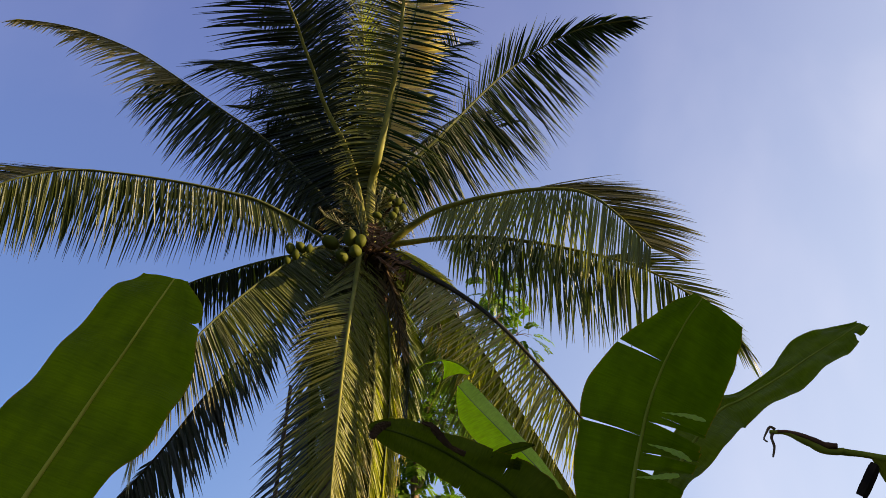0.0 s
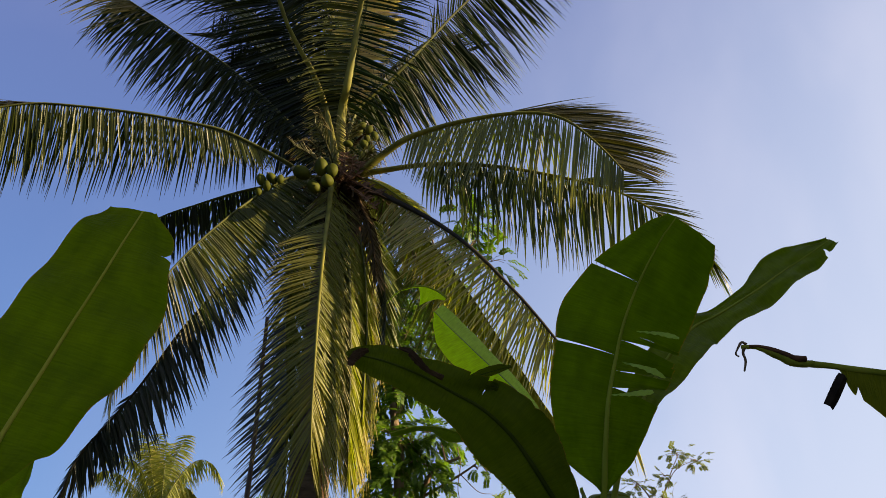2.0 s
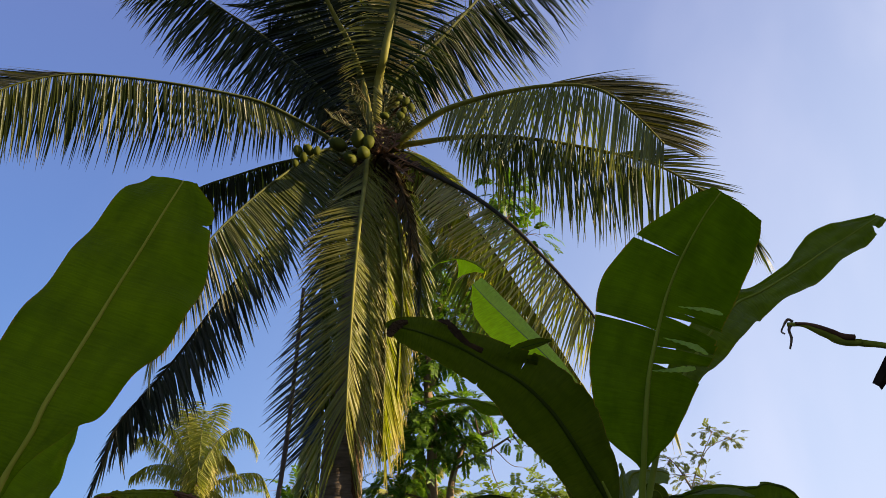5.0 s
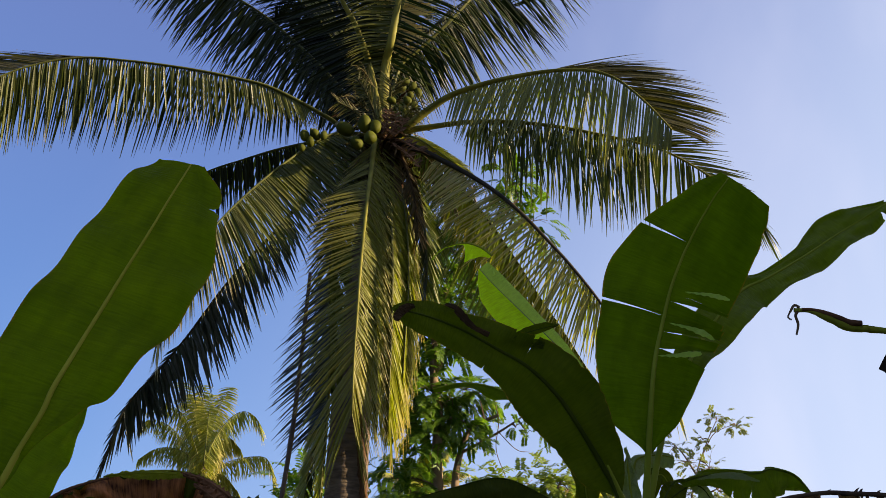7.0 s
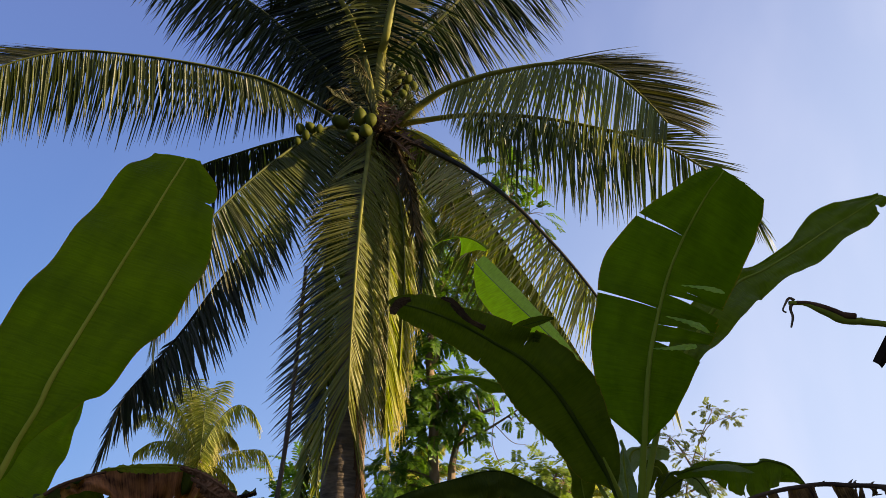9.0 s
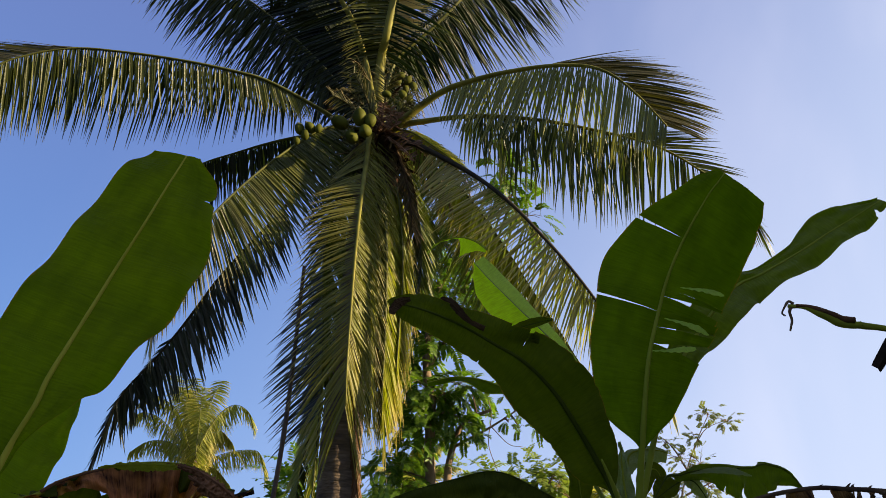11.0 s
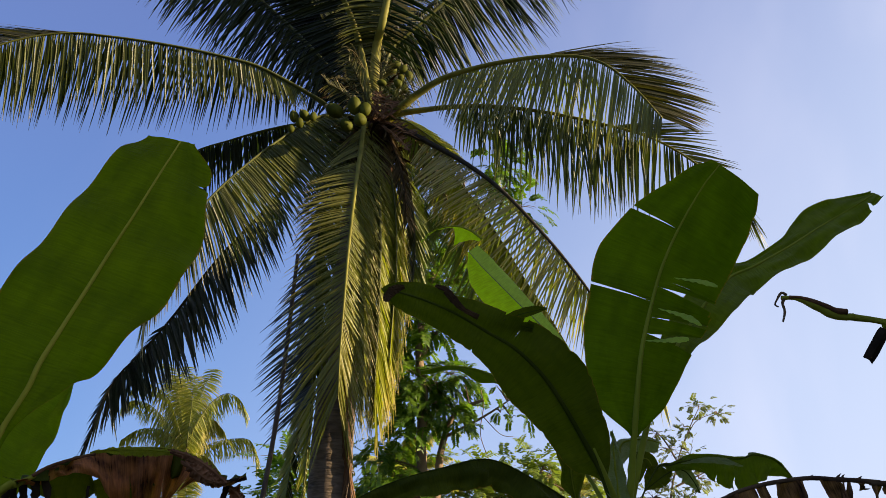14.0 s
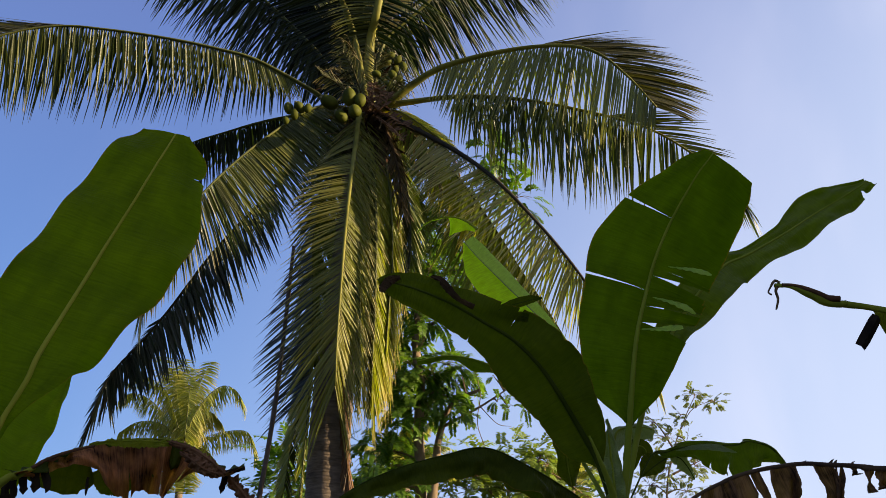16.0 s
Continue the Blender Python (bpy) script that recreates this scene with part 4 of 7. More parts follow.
plume(palm, [C, (-1.255, 7.700, 6.564), (-1.709, 7.800, 6.575), (-2.091, 7.850, 6.516), (-2.471, 7.900, 6.419), (-2.773, 7.900, 6.308), (-3.063, 7.900, 6.133), (-3.269, 7.900, 5.849)], [
       (0.15, 1.00, 112, [(0.25, 0.40, -0.88), (0.12, 0.41, -0.91), (0.05, 0.41, -0.91), (-0.09, 0.41, -0.91)], [0.44, 0.57, 0.60, 0.51], 0.25, 0.0140, FROND),
       (0.20, 1.00, 80, [(-0.29, 0.56, -0.77), (-0.39, 0.55, -0.74)], [0.44, 0.51], 0.30, 0.0134, FROND_SIDE)], 20)
# dark frond low on the shady side, its shade put into the colour
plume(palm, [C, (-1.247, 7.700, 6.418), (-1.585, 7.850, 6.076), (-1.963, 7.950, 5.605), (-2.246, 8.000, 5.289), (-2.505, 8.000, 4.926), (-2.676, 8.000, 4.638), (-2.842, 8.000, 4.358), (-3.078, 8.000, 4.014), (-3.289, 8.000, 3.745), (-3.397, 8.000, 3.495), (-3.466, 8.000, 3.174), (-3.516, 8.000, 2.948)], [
       (0.30, 0.82, 99, [(0.45, 0.27, -0.85), (0.40, 0.28, -0.87), (0.36, 0.29, -0.89), (0.34, 0.29, -0.89), (0.25, 0.40, -0.88)], [0.55, 0.68, 0.71, 0.65, 0.46], 0.16, 0.0140, FROND_BLUE_SHADE),
       (0.30, 0.86, 88, [(0.20, 0.49, -0.85), (0.18, 0.49, -0.85), (0.15, 0.49, -0.86), (0.10, 0.41, -0.91)], [0.41, 0.58, 0.61, 0.49], 0.20, 0.0134, FROND_BLUE_SHADE),
       (0.68, 0.96, 41, [(-0.87, 0.20, -0.45), (-0.65, 0.31, -0.69), (-0.44, 0.37, -0.82)], [0.16, 0.23, 0.23], 0.10, 0.0106, FROND_BLUE_SHADE),
       (0.72, 1.00, 57, [(0.10, 0.41, -0.91), (-0.25, 0.40, -0.88), (-0.40, 0.38, -0.84)], [0.49, 0.49, 0.23], 0.10, 0.0123, FROND_BLUE_SHADE)], 19, thick=0.05, rib=RACHIS_DARK, ragged=1.3)
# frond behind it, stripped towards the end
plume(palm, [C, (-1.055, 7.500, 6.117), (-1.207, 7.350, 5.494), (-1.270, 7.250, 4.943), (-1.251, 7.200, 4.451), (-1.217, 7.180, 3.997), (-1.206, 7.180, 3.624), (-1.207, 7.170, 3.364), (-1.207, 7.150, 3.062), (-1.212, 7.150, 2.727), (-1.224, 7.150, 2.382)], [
       (0.44, 0.78, 73, [(-0.79, 0.25, -0.56), (-0.82, 0.24, -0.52), (-0.82, 0.24, -0.52), (-0.75, 0.27, -0.61)], [0.41, 0.63, 0.68, 0.58], 0.20, 0.0118, FROND_BLUE_SHADE),
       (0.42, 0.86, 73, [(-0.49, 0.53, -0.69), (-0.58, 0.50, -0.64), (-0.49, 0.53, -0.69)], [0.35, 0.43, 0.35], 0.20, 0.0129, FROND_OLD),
       (0.60, 0.92, 72, [(-0.62, 0.23, -0.75), (-0.40, 0.28, -0.87)], [0.25, 0.20], 0.20, 0.0112, FROND_SUN_YELLOW),
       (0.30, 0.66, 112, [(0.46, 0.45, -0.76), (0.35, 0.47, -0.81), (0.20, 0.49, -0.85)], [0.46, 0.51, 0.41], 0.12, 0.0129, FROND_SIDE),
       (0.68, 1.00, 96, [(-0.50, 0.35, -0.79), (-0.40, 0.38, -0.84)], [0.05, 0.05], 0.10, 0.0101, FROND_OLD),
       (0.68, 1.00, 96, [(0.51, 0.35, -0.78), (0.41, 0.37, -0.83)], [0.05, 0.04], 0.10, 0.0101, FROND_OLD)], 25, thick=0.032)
# fronds hanging by the trunk, sunlight painted in as yellow leaflets
plume(palm, [C, (-0.775, 7.350, 6.130), (-0.694, 7.200, 5.480), (-0.653, 7.100, 4.876), (-0.637, 7.050, 4.393), (-0.632, 7.000, 3.939), (-0.639, 7.000, 3.575), (-0.639, 7.000, 3.325)], [
       (0.20, 1.00, 240, [(0.43, 0.37, -0.82), (0.34, 0.38, -0.86), (0.23, 0.40, -0.89), (0.05, 0.41, -0.91)], [0.65, 0.75, 0.73, 0.57], 0.06, 0.0106, FROND_SUN_YELLOW),
       (0.20, 1.00, 208, [(-0.30, 0.39, -0.87), (-0.22, 0.40, -0.89), (-0.08, 0.41, -0.91)], [0.60, 0.65, 0.47], 0.06, 0.0103, FROND_OLD)], 22, thick=0.03)
plume(palm, [C, (-0.727, 7.450, 6.227), (-0.583, 7.350, 5.628), (-0.516, 7.250, 5.069), (-0.499, 7.200, 4.570), (-0.514, 7.150, 4.099), (-0.532, 7.150, 3.671)], [
       (0.25, 1.00, 208, [(0.26, 0.40, -0.88), (0.12, 0.41, -0.91), (-0.05, 0.41, -0.91)], [0.59, 0.75, 0.72], 0.06, 0.0103, FROND_SUN_YELLOW),
       (0.25, 1.00, 192, [(-0.30, 0.39, -0.87), (-0.20, 0.40, -0.89), (-0.05, 0.41, -0.91)], [0.54, 0.64, 0.54], 0.06, 0.0103, FROND_SUN_YELLOW)], 51, thick=0.028)
plume(palm, [C, (-0.840, 7.300, 6.098), (-0.831, 7.150, 5.389), (-0.798, 7.000, 4.713), (-0.768, 6.950, 4.134), (-0.747, 6.950, 3.662), (-0.733, 6.950, 3.361)], [
       (0.30, 1.00, 192, [(0.31, 0.39, -0.87), (0.21, 0.40, -0.89), (0.10, 0.41, -0.91)], [0.51, 0.63, 0.48], 0.06, 0.0101, FROND_SUN_YELLOW),
       (0.30, 1.00, 176, [(-0.30, 0.39, -0.87), (-0.22, 0.40, -0.89), (-0.08, 0.41, -0.91)], [0.41, 0.53, 0.46], 0.06, 0.0099, FROND_OLD)], 52, thick=0.026)
plume(palm, [C, (-1.009, 7.550, 4.592), (-1.147, 7.550, 4.123), (-1.253, 7.550, 3.675), (-1.343, 7.550, 3.248), (-1.402, 7.550, 2.890), (-1.434, 7.550, 2.546)], [
       (0.15, 1.00, 192, [(-0.80, 0.24, -0.54), (-0.73, 0.28, -0.62), (-0.50, 0.35, -0.79)], [0.26, 0.31, 0.26], 0.30, 0.0112, FROND_FAR),
       (0.15, 1.00, 144, [(-0.61, 0.50, -0.62), (-0.51, 0.53, -0.67), (-0.39, 0.55, -0.74)], [0.31, 0.36, 0.31], 0.30, 0.0134, FROND_MID),
       (0.15, 1.00, 112, [(-0.40, 0.47, -0.79), (-0.35, 0.47, -0.81), (-0.19, 0.40, -0.90)], [0.31, 0.34, 0.31], 0.20, 0.0112, FROND_OLD),
       (0.20, 1.00, 96, [(0.51, 0.35, -0.78), (0.41, 0.37, -0.83), (0.31, 0.39, -0.87)], [0.19, 0.21, 0.19], 0.20, 0.0112, FROND_MID)], 53, thick=0.028)
# dry flowering sprays at the heart
plume(palm, [C, (-0.900, 7.300, 6.375), (-1.001, 7.200, 6.468), (-1.126, 7.120, 6.553), (-1.248, 7.050, 6.587)], [
       (0.30, 1.00, 26, [(-0.51, -0.35, 0.78), (-0.51, -0.35, 0.78)], [0.20, 0.15], 0.50, 0.0042, FIBRE_GREEN),
       (0.30, 1.00, 26, [(-0.90, 0.18, -0.39), (-0.90, 0.18, -0.39)], [0.21, 0.15], 0.60, 0.0042, FIBRE_GREEN)], 71, rib=FLOWER, thick=0.018, ragged=2.5, label='curling dry flower spray')
plume(palm, [C, (-0.842, 7.300, 6.410), (-0.900, 7.200, 6.589), (-0.969, 7.100, 6.731), (-1.066, 7.050, 6.887)], [
       (0.30, 1.00, 26, [(0.20, -0.40, 0.89), (0.20, -0.40, 0.89)], [0.20, 0.15], 0.50, 0.0042, FIBRE_GREEN),
       (0.30, 1.00, 26, [(-0.98, -0.09, 0.19), (-0.98, -0.09, 0.19)], [0.21, 0.15], 0.60, 0.0042, FIBRE_GREEN)], 72, rib=FLOWER, thick=0.018, ragged=2.5, label='curling dry flower spray')
plume(palm, [C, (-0.734, 7.300, 6.376), (-0.601, 7.200, 6.471), (-0.493, 7.120, 6.535), (-0.409, 7.050, 6.592)], [
       (0.30, 1.00, 26, [(0.30, -0.39, 0.87), (0.30, -0.39, 0.87)], [0.20, 0.15], 0.50, 0.0042, FIBRE_GREEN),
       (0.30, 1.00, 26, [(0.95, 0.13, -0.28), (0.95, 0.13, -0.28)], [0.21, 0.15], 0.60, 0.0042, FIBRE_GREEN)], 73, rib=FLOWER, thick=0.018, ragged=2.5, label='curling dry flower spray')
plume(palm, [C, (-0.788, 7.350, 6.444), (-0.738, 7.250, 6.589), (-0.713, 7.150, 6.733), (-0.727, 7.100, 6.898)], [
       (0.30, 1.00, 26, [(0.80, -0.25, 0.55), (0.80, -0.25, 0.55)], [0.20, 0.15], 0.50, 0.0042, FIBRE_GREEN),
       (0.30, 1.00, 26, [(-0.71, -0.29, 0.64), (-0.71, -0.29, 0.64)], [0.21, 0.15], 0.60, 0.0042, FIBRE_GREEN)], 74, rib=FLOWER, thick=0.018, ragged=2.5, label='curling dry flower spray')
plume(palm, [C, (-0.800, 7.220, 6.274), (-0.747, 7.150, 6.380), (-0.727, 7.120, 6.534)], [
       (0.10, 1.00, 19, [(-0.64, -0.31, 0.70), (-0.90, -0.18, 0.40)], [0.12, 0.08], 0.40, 0.0134, FROND_RUST),
       (0.10, 1.00, 19, [(0.64, -0.32, 0.70), (0.89, -0.19, 0.41)], [0.12, 0.08], 0.40, 0.0134, FROND_RUST)], 81, rib=SPATHE, thick=0.035, ragged=2.5, label='torn brown leaf sheath')
plume(palm, [C, (-0.698, 7.200, 6.241), (-0.604, 7.150, 6.312), (-0.571, 7.120, 6.430)], [
       (0.10, 1.00, 19, [(-0.64, -0.31, 0.70), (-0.90, -0.18, 0.40)], [0.12, 0.08], 0.40, 0.0134, FROND_RUST),
       (0.10, 1.00, 19, [(0.64, -0.32, 0.70), (0.89, -0.19, 0.41)], [0.12, 0.08], 0.40, 0.0134, FROND_RUST)], 82, rib=SPATHE, thick=0.035, ragged=2.5, label='torn brown leaf sheath')
plume(palm, [C, (-0.745, 7.200, 6.247), (-0.674, 7.140, 6.332), (-0.653, 7.100, 6.471)], [
       (0.10, 1.00, 19, [(-0.64, -0.31, 0.70), (-0.90, -0.18, 0.40)], [0.12, 0.08], 0.40, 0.0134, FROND_RUST),
       (0.10, 1.00, 19, [(0.64, -0.32, 0.70), (0.89, -0.19, 0.41)], [0.12, 0.08], 0.40, 0.0134, FROND_RUST)], 83, rib=SPATHE, thick=0.035, ragged=2.5, label='torn brown leaf sheath')
plume(palm, [C, (-0.592, 7.200, 6.193), (-0.460, 7.150, 6.094), (-0.295, 7.100, 5.957)], [
       (0.10, 1.00, 19, [(-0.64, -0.31, 0.70), (-0.90, -0.18, 0.40)], [0.12, 0.08], 0.40, 0.0134, FROND_RUST),
       (0.10, 1.00, 19, [(0.64, -0.32, 0.70), (0.89, -0.19, 0.41)], [0.12, 0.08], 0.40, 0.0134, FROND_RUST)], 84, rib=SPATHE, thick=0.035, ragged=2.5, label='torn brown leaf sheath')
plume(palm, [C, (-0.672, 7.200, 6.166), (-0.526, 7.150, 6.013), (-0.394, 7.100, 5.825)], [
       (0.10, 1.00, 19, [(-0.64, -0.31, 0.70), (-0.90, -0.18, 0.40)], [0.11, 0.08], 0.40, 0.0134, FROND_RUST),
       (0.10, 1.00, 19, [(0.64, -0.32, 0.70), (0.89, -0.19, 0.41)], [0.11, 0.08], 0.40, 0.0134, FROND_RUST)], 85, rib=SPATHE, thick=0.035, ragged=2.5, label='torn brown leaf sheath')
# dead fronds under the crown
plume(palm, [C, (-0.606, 7.400, 6.280), (-0.363, 7.350, 6.098), (-0.182, 7.300, 5.799), (-0.077, 7.300, 5.473)], [
       (0.15, 1.00, 54, [(-0.58, 0.33, -0.74), (-0.20, 0.40, -0.89)], [0.23, 0.26], 0.50, 0.0101, FROND_DRY),
       (0.15, 1.00, 54, [(0.71, 0.29, -0.64), (0.41, 0.37, -0.83)], [0.26, 0.26], 0.50, 0.0101, FROND_DRY)], 42, rib=RACHIS_DRY, thick=0.045, ragged=2.5, label='dead brown hanging frond')
plume(palm, [C, (-0.660, 7.350, 6.200), (-0.530, 7.300, 5.864), (-0.450, 7.250, 5.509), (-0.419, 7.250, 5.162)], [
       (0.15, 1.00, 54, [(-0.58, 0.33, -0.74), (-0.20, 0.40, -0.89)], [0.23, 0.25], 0.50, 0.0101, FROND_DRY),
       (0.15, 1.00, 54, [(0.71, 0.29, -0.64), (0.41, 0.37, -0.83)], [0.25, 0.25], 0.50, 0.0101, FROND_DRY)], 43, rib=RACHIS_DRY, thick=0.045, ragged=2.5, label='dead brown hanging frond')
plume(palm, [C, (-0.561, 7.600, 6.430), (-0.283, 7.600, 6.324), (-0.008, 7.650, 6.108), (0.143, 7.700, 5.825)], [
       (0.15, 1.00, 54, [(-0.58, 0.33, -0.74), (-0.20, 0.40, -0.89)], [0.24, 0.27], 0.50, 0.0101, FROND_DRY),
       (0.15, 1.00, 54, [(0.71, 0.29, -0.64), (0.41, 0.37, -0.83)], [0.27, 0.27], 0.50, 0.0101, FROND_DRY)], 44, rib=RACHIS_DRY, thick=0.045, ragged=2.5, label='dead brown hanging frond')
plume(palm, [C, (-0.700, 7.300, 6.099), (-0.701, 7.280, 5.524), (-0.655, 7.250, 4.946)], [
       (0.15, 1.00, 54, [(-0.58, 0.33, -0.74), (-0.20, 0.40, -0.89)], [0.23, 0.26], 0.50, 0.0101, FROND_DRY),
       (0.15, 1.00, 54, [(0.71, 0.29, -0.64), (0.41, 0.37, -0.83)], [0.26, 0.26], 0.50, 0.0101, FROND_DRY)], 45, rib=RACHIS_DRY, thick=0.045, ragged=2.5, label='dead brown hanging frond')
plume(palm, [C, (-0.899, 7.400, 6.160), (-0.981, 7.380, 5.255), (-0.984, 7.330, 4.161), (-0.939, 7.300, 3.398), (-0.882, 7.300, 2.897), (-0.830, 7.300, 2.470)], [
       (0.45, 1.00, 128, [(-0.30, 0.39, -0.87), (-0.19, 0.40, -0.90)], [0.30, 0.28], 0.15, 0.0090, FROND_RUST),
       (0.45, 1.00, 128, [(0.25, 0.40, -0.88), (0.20, 0.40, -0.89)], [0.30, 0.28], 0.15, 0.0090, FROND_RUST)], 23, rib=RACHIS_DRY, thick=0.03, label='dead brown hanging frond')

# fibrous heart of the crown
rnd = random.Random(40)
bm = bmesh.new()
line, _ = spline([Vector(C) + Vector((0.05, 0.05, -1.0)), Vector(C) + Vector((0.03, 0, -0.4)), Vector(C), Vector(C) + Vector((0.02, 0, 0.5)), Vector(C) + Vector((0.02, 0, 1.0))], 40)
tube(bm, line, [0.12 + 0.08 * math.exp(-((i - 12) / 6) ** 2) - 0.11 * max(0, i - 16) / 24 + 0.03 * noise.noise(Vector((i * 0.6, 1, 0))) for i in range(41)], 24)
for v in bm.verts:
    v.co += Vector((noise.noise(v.co * 9), noise.noise(v.co * 9 + Vector((7, 0, 0))), 0)) * 0.05
own(smooth(part("crown_fibre", bm, FIBRE, None, "brown fibrous sheath matting")), palm)
for k in range(70):
    a = rnd.uniform(0, 2 * math.pi)
    low = k >= 26
    d = Vector((math.cos(a), math.sin(a), rnd.uniform(-1.2, 0.2) if low else rnd.uniform(-0.2, 0.9)))
    p = Vector(C) + Vector((math.cos(a) * 0.18, math.sin(a) * 0.18, rnd.uniform(-0.5, 0.1) if low else rnd.uniform(-0.5, 0.5)))
    pts = [p]
    for j in range(4):
        pts.append(pts[-1] + d.normalized() * 0.11)
        d = d + Vector((rnd.gauss(0, 0.2), rnd.gauss(0, 0.2), -0.35))
    bm = bmesh.new()
    uv = bm.loops.layers.uv.new("UVMap")
    line, _ = spline(pts, 8)
    strip(bm, uv, line, Vector((math.cos(a), math.sin(a), 0.2)), [0.022 * (1 - (i / 8) ** 1.5) + 0.003 for i in range(9)], 0.4)
    own(part("sheath", bm, FIBRE if k % 3 else FROND_DRY), palm)
for k in range(9):
    a = k * 0.7 + 2.9
    p = Vector(C) + Vector((math.cos(a) * 0.12, math.sin(a) * 0.12, rnd.uniform(-0.35, 0.1)))
    d = Vector((math.cos(a), math.sin(a), rnd.uniform(0.1, 0.8))).normalized()
    line, _ = spline([p, p + d * 0.12, p + d * rnd.uniform(0.22, 0.32) + Vector((0, 0, -0.04))], 8)
    bm = bmesh.new()
    tube(bm, line, [0.05 - 0.03 * i / 8 for i in range(9)], 8, 0.55)
    own(smooth(part("leaf_base", bm, FIBRE if k % 3 else RACHIS_DRY)), palm)
for k in range(5):
    a = rnd.uniform(math.pi * 0.9, math.pi * 2.1)
    p = Vector(C) + Vector((math.cos(a) * 0.2, math.sin(a) * 0.2, rnd.uniform(0.0, 0.7)))
    bm = bmesh.new()
    for j in range(16):
        d = Vector((math.cos(a) + rnd.gauss(0, 0.5), math.sin(a) + rnd.gauss(0, 0.5), rnd.uniform(0.0, 0.9))).normalized()
        q = p + Vector((math.cos(a), math.sin(a), 0.4)) * 0.012 * j
        pts = [q, q + d * 0.09, q + d * 0.16 + Vector((0, 0, -0.02)), q + d * 0.22 + Vector((0, 0, -0.08))]
        line, _ = spline(pts, 6)
        tube(bm, line, [0.006 - 0.004 * i / 6 for i in range(7)], 5)
    own(part("flower_stalk", bm, FLOWER), palm)


def coconut(place, size, lean, label):
    rnd = random.Random(int(size * 1e5) + int(place[0] * 100))
    ob = thing("coconut", place, label, "coconut", "coconuts on the palm")
    bm = bmesh.new()
    bmesh.ops.create_uvsphere(bm, u_segments=20, v_segments=14, radius=1)
    for v in bm.verts:
        a = math.atan2(v.co.y, v.co.x)
        k = 1 + 0.05 * math.cos(3 * a) * (1 - v.co.z ** 2)
        v.co = Vector((v.co.x * k * 0.86, v.co.y * k * 0.86, v.co.z * 1.16 - 0.10 * max(0, -v.co.z - 0.6))) * size
    husk = smooth(part("husk", bm, NUT, ob))
    bm = bmesh.new()
    bmesh.ops.create_cone(bm, segments=9, cap_ends=True, radius1=size * 0.42, radius2=size * 0.12, depth=size * 0.5, matrix=pose(0, 0, size * 1.1))
    smooth(part("calyx", bm, CALYX, ob, "pale fibrous calyx"))
    ob.rotation_euler = [radians(a) for a in lean]
    return ob


for p, r, lean in (((-1.157, 7.000, 6.227), 0.083, (10, -75, 20)), ((-0.953, 6.950, 6.254), 0.082, (10, -12, 40)), ((-0.844, 6.950, 6.214), 0.072, (0, 18, 90)), ((-0.878, 6.850, 6.022), 0.076, (-50, 15, 10)),
                   ((-1.029, 7.000, 6.054), 0.068, (20, -50, 10))):
    coconut(p, r, lean, "large smooth green coconut in the bunch over the front frond")
for p, r, lean in (((-1.495, 6.700, 5.957), 0.055, (0, -15, 0)), ((-1.393, 6.700, 5.970), 0.055, (20, -60, 30)), ((-1.311, 6.700, 5.957), 0.042, (0, 10, 0)), ((-1.436, 6.700, 5.887), 0.045, (30, 0, 0)), ((-1.512, 6.700, 5.824), 0.038, (0, 0, 0))):
    coconut(p, r, lean, "dark green coconut in the shaded outer bunch")
for p, r, lean in (((-0.570, 7.200, 6.944), 0.046, (0, 60, 0)), ((-0.490, 7.200, 6.885), 0.048, (10, 30, 0)), ((-0.429, 7.200, 6.806), 0.048, (0, -10, 0)), ((-0.540, 7.200, 6.698), 0.052, (0, -30, 0)), ((-0.468, 7.200, 6.641), 0.042, (0, 0, 0)),
                   ((-0.567, 7.200, 6.570), 0.038, (0, 0, 0)), ((-0.704, 7.100, 6.641), 0.044, (0, -70, 0)), ((-0.522, 7.350, 6.886), 0.042, (0, 0, 0)), ((-0.609, 7.350, 6.975), 0.042, (0, 40, 0))):
    coconut(p, r, lean, "small young green coconut in the upper bunch")

# ---- slender pole ----
pole = thing("wooden_pole", (-1.76, 6.95, 0), "slender grey leaning pole beside the palm", "pole")
line, _ = spline([(-1.763, 6.950, -0.100), (-1.514, 6.950, 2.447), (-1.480, 6.950, 2.785), (-1.447, 6.950, 3.211), (-1.428, 6.950, 3.608), (-1.413, 6.950, 4.024), (-1.403, 6.950, 4.350), (-1.394, 6.950, 4.619)], 40)
bm = bmesh.new()
tube(bm, line, [0.027 - 0.011 * i / 40 + 0.003 * (i % 9 == 0) for i in range(41)], 10)
own(smooth(part("shaft", bm, POLE)), pole)

# ---- banana plants ----
banana_a = thing("banana_plant", (-2.3, 2.7, 0), "banana plant with a broad upright green leaf", "banana plant", "banana plants")
banana_b = thing("banana_plant", (0.85, 3.3, 0), "banana plant with torn green leaves round one stem", "banana plant", "banana plants")
banana_c = thing("banana_plant", (2.6, 3.0, 0), "banana plant with drying drooping leaves", "banana plant", "banana plants")


def pseudostem(plant, points, r0, r1):
    line, _ = spline(points, 30)
    bm = bmesh.new()
    tube(bm, line, [r0 + (r1 - r0) * i / 30 for i in range(31)], 16)
    own(smooth(part("stem", bm, STEM, None, "smooth green and brown leaf-sheath stem")), plant)


pseudostem(banana_a, [(-2.1, 2.7, -0.05), (-2.05, 2.7, 0.9), (-1.691, 2.700, 1.669)], 0.11, 0.05)
pseudostem(banana_b, [(0.9, 3.35, -0.05), (0.86, 3.3, 1.0), (0.632, 3.300, 1.858)], 0.11, 0.05)
